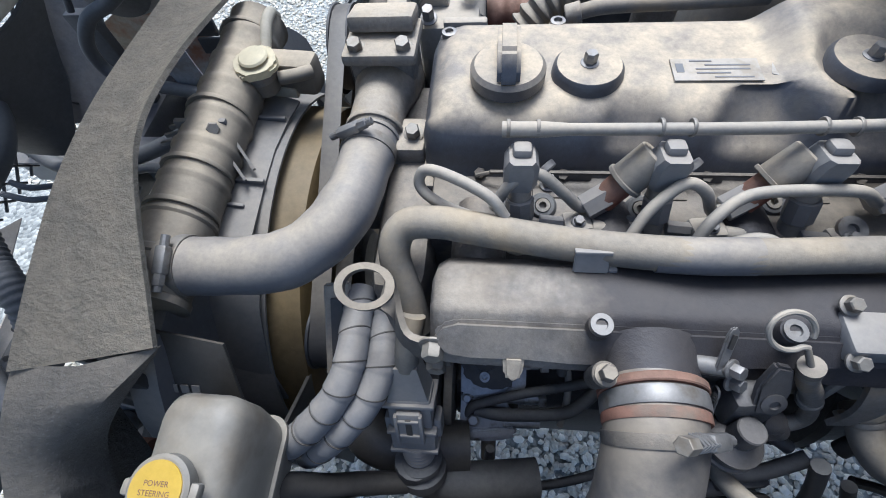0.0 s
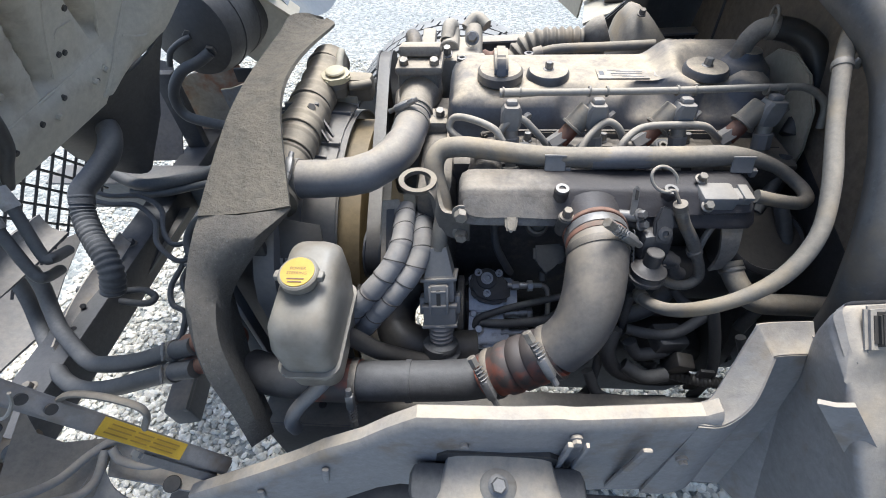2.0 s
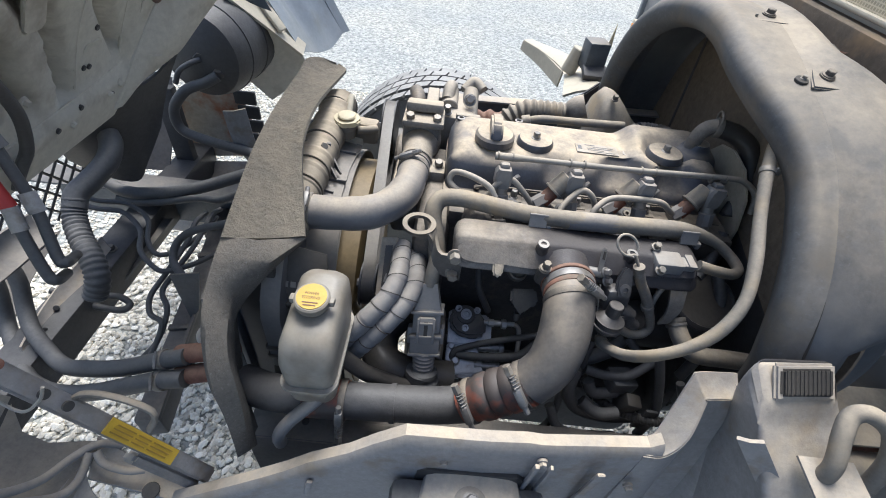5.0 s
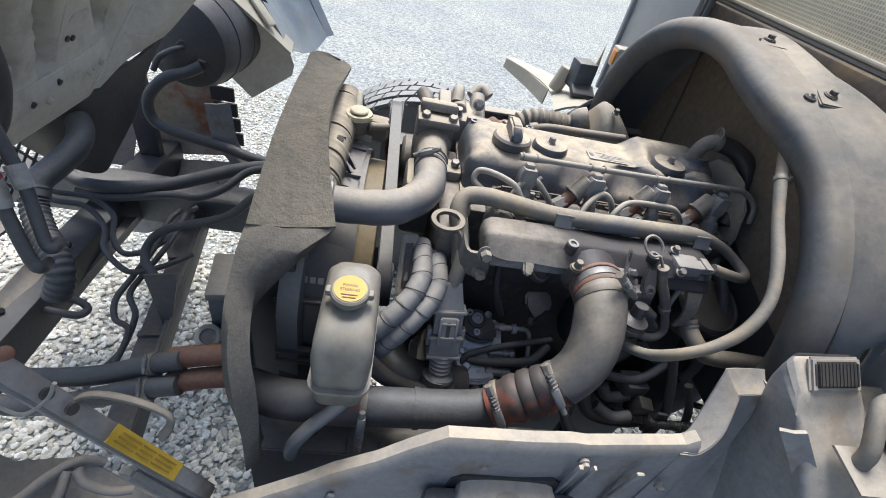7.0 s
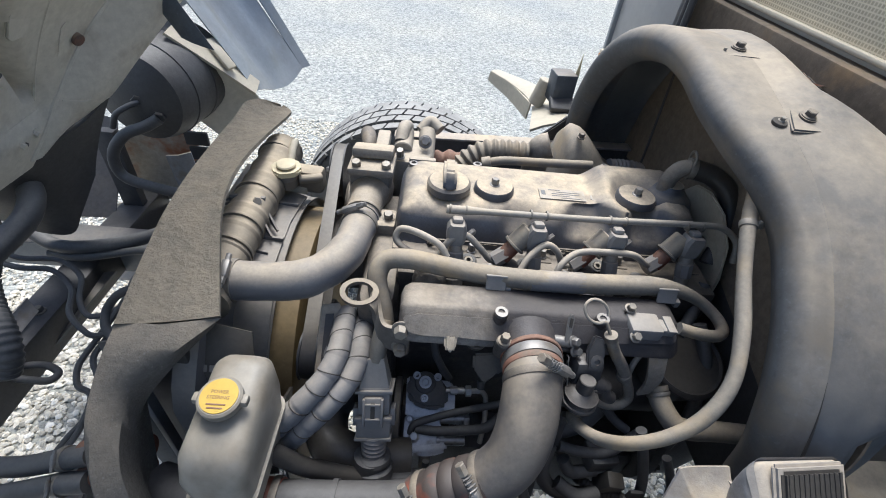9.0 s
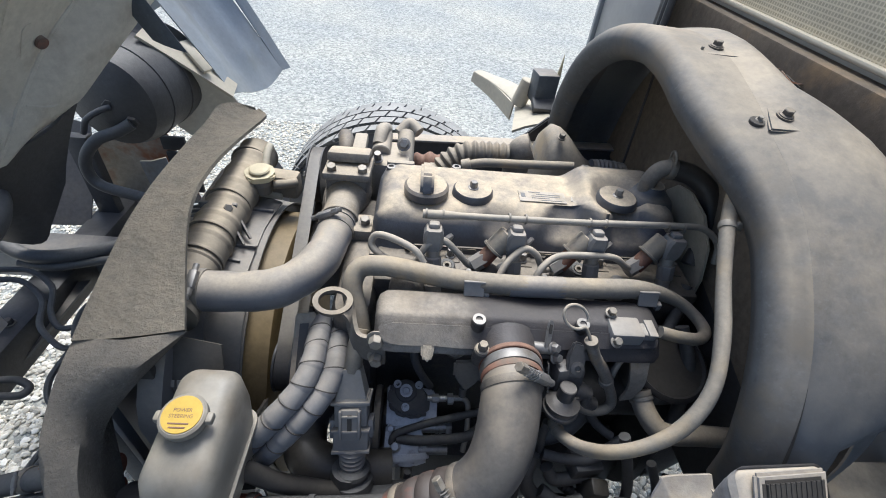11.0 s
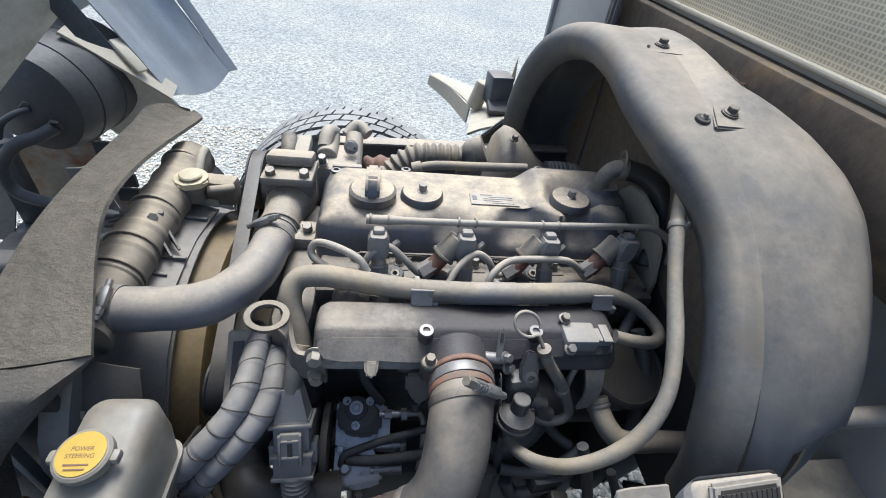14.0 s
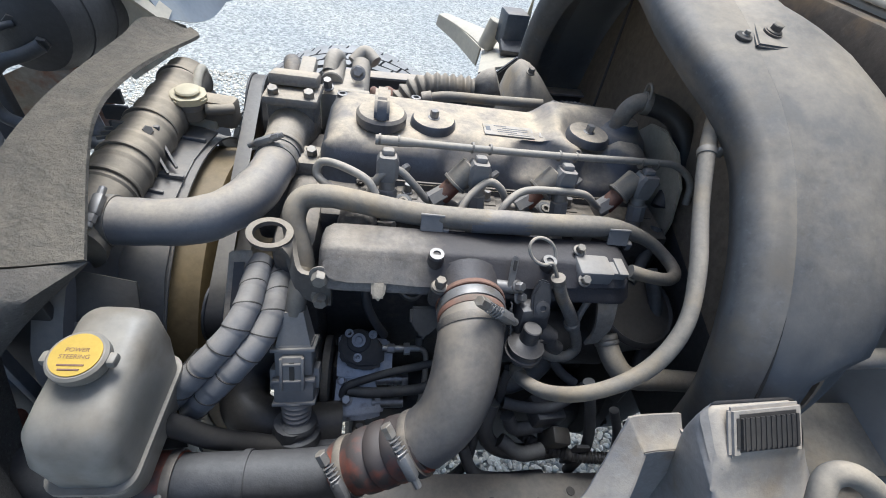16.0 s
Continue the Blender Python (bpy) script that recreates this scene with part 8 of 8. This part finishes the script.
part("red_band", tube([(-0.536, 0.192, 1.091), (-0.524, 0.184, 1.062), (-0.51, 0.175, 1.03)], 0.0098), M_RED, rod, "red tape band")
part("white_band", tube([(-0.51, 0.175, 1.03), (-0.505, 0.168, 1.016), (-0.50, 0.161, 1.002)], 0.0100), M_LABEL, rod, "dull white tape band")
rod2 = thing("tilt_stay_tube", (-0.53, 0.2, 0.9), "grey rubber-sheathed tube with a dull white tape band", "stay tube", "stay tubes")
part("sheath", tube([(-0.565, 0.235, 1.20), (-0.537, 0.221, 1.138), (-0.518, 0.215, 1.094)], 0.013), M_SHROUD, rod2)
part("tube", tube([(-0.522, 0.216, 1.10), (-0.502, 0.20, 1.048), (-0.489, 0.187, 1.015), (-0.469, 0.157, 0.96), (-0.463, 0.16, 0.95), (-0.50, 0.21, 0.91)], 0.0075), M_RUBBER, rod2)
part("white_band", tube([(-0.499, 0.197, 1.040), (-0.489, 0.187, 1.015)], 0.0105), M_LABEL, rod2, "dull white tape band")

# locking bar with the yellow label
bar = thing("cab_lock_bar", (-0.4, -0.02, 0.8), "grey steel cab locking bar with a yellow warning label", "locking bar")
BU = V(0.37, 0.06, -0.92).normalized()
BN = V(0.9, -0.30, 0.38)
BN = (BN - BU * BN.dot(BU)).normalized()
BV = BN.cross(BU)
bc = V(-0.294, -0.033, 0.838)
part("bar", prism([(-0.40, -0.0115), (0.15, -0.0115), (0.15, 0.0115), (-0.40, 0.0115)], bc - BN * 0.018, BU, BV, 0.018, 0.003), M_FRAME, bar)
part("lower_bar", prism([(0.02, -0.026), (0.15, -0.026), (0.15, -0.0115), (0.02, -0.0115)], bc - BN * 0.034, BU, BV, 0.026, 0.004), M_FRAME, bar)
for q in (-0.112, -0.142):
    part("hole", cyl(bc + BU * q - BN * 0.003, bc + BU * q + BN * 0.0006, 0.006), M_BLACK, bar)
lb = part("warning_label", prism([(-0.058, -0.010), (0.058, -0.010), (0.058, 0.010), (-0.058, 0.010)], bc - BN * 0.0005, BU, BV, 0.0018), M_YELLOW, bar, "yellow warning label with worn print")
for i_ in range(3):
    for q, w in ((-0.036, 0.03), (-0.006, 0.022), (0.026, 0.034)):
        part("print_bar", prism([(-w / 2, -0.0008), (w / 2, -0.0008), (w / 2, 0.0008), (-w / 2, 0.0008)], bc + BU * (q + 0.002 * i_) + BV * (-0.005 + 0.005 * i_) + BN * 0.0012, BU, BV, 0.0005), M_PRINT, lb)
part("seal_wire", tube([(-0.352, -0.05, 1.045), (-0.375, -0.055, 1.02), (-0.385, -0.055, 0.985), (-0.36, -0.06, 0.965), (-0.335, -0.055, 0.985), (-0.325, -0.05, 1.005)], 0.0018, 6), M_PIPE, bar)
part("seal", lathe((-0.351, -0.05, 1.041), (0.6, -0.2, 0.6), [(0, 0.003), (0.002, 0.006), (0.008, 0.006), (0.010, 0.003)], 14), M_BROWN, bar, "small brown seal")
part("hook", tube([(-0.352, -0.03, 0.925), (-0.332, -0.022, 0.938), (-0.300, -0.020, 0.932), (-0.268, -0.022, 0.915), (-0.262, -0.026, 0.900), (-0.272, -0.032, 0.880)], 0.0062, 12, 6, flat=0.6), M_TAN, bar, "dusty brown hook")
cpn = thing("cab_corner_panel", (-0.6, -0.13, 0.7), "grey-blue painted corner of the cab", "cab panel")
part("panel", strip([(-0.467, -0.105, 0.984), (-0.414, -0.115, 0.949), (-0.382, -0.125, 0.928), (-0.353, -0.139, 0.910), (-0.334, -0.154, 0.903), (-0.324, -0.180, 0.890), (-0.312, -0.208, 0.889)], [(-0.506, -0.179, 1.015), (-0.465, -0.187, 0.991), (-0.441, -0.199, 0.974), (-0.420, -0.214, 0.962), (-0.400, -0.228, 0.954), (-0.393, -0.244, 0.946), (-0.379, -0.259, 0.944)], 5, 6, 0.006, 0.008), M_ARCH, cpn)
part("edge_bead", tube([(-0.463, -0.106, 0.987), (-0.411, -0.116, 0.953), (-0.379, -0.126, 0.931), (-0.349, -0.140, 0.913), (-0.331, -0.154, 0.907), (-0.321, -0.181, 0.894)], 0.0022, 8), M_CREAMP, cpn, "pale seal edge")
part("rubber_plug", cyl((-0.361, -0.160, 0.899), (-0.350, -0.162, 0.912), 0.014), M_CAB, cpn)
part("cab_block", box((-0.66, 0.13, 1.06), (0.18, 0.11, 0.16), (0, 25, -25), 0.02), M_CAB, cpn)
part("cab_flange", strip([(-0.54, 0.035, 1.0), (-0.52, 0.01, 0.955), (-0.50, -0.009, 0.926)], [(-0.64, 0.06, 1.0), (-0.62, 0.0, 0.95), (-0.56, -0.02, 0.93)], 3, 3, 0, 0.005), M_CAB, cpn)

# ---- rails behind the cab rest ----
rr_ = thing("rear_side_rail", (0.9, 0.0, 0.8), "dusty brown steel side rail behind the cab rest", "side rail")
part("beam", box((1.0, 0.085, 0.855), (0.80, 0.05, 0.06), (0, -2, 0), 0.006), M_BROWN, rr_)
part("top_face", box((1.0, 0.085, 0.891), (0.80, 0.09, 0.008), (8, -2, 0), 0.002), M_TAN, rr_)
part("lower_pipe", tube([(0.60, 0.03, 0.84), (0.8, 0.03, 0.83), (1.2, 0.03, 0.82)], 0.022), M_TAN, rr_)
part("rod", tube([(0.60, 0.16, 0.93), (0.75, 0.13, 1.0), (0.95, 0.10, 1.08)], 0.012), M_FRAME, rr_)
bb_ = thing("hose_bracket", (0.6, 0.1, 0.9), "blue-grey plastic bracket tongue under the arch panel", "bracket")
part("tongue", strip([(0.585, 0.10, 1.035), (0.59, 0.095, 0.99), (0.59, 0.08, 0.93), (0.585, 0.07, 0.89)], [(0.64, 0.11, 1.045), (0.655, 0.105, 1.0), (0.64, 0.09, 0.95), (0.60, 0.075, 0.90)], 4, 4, 0.006, 0.005), M_ARCH, bb_)
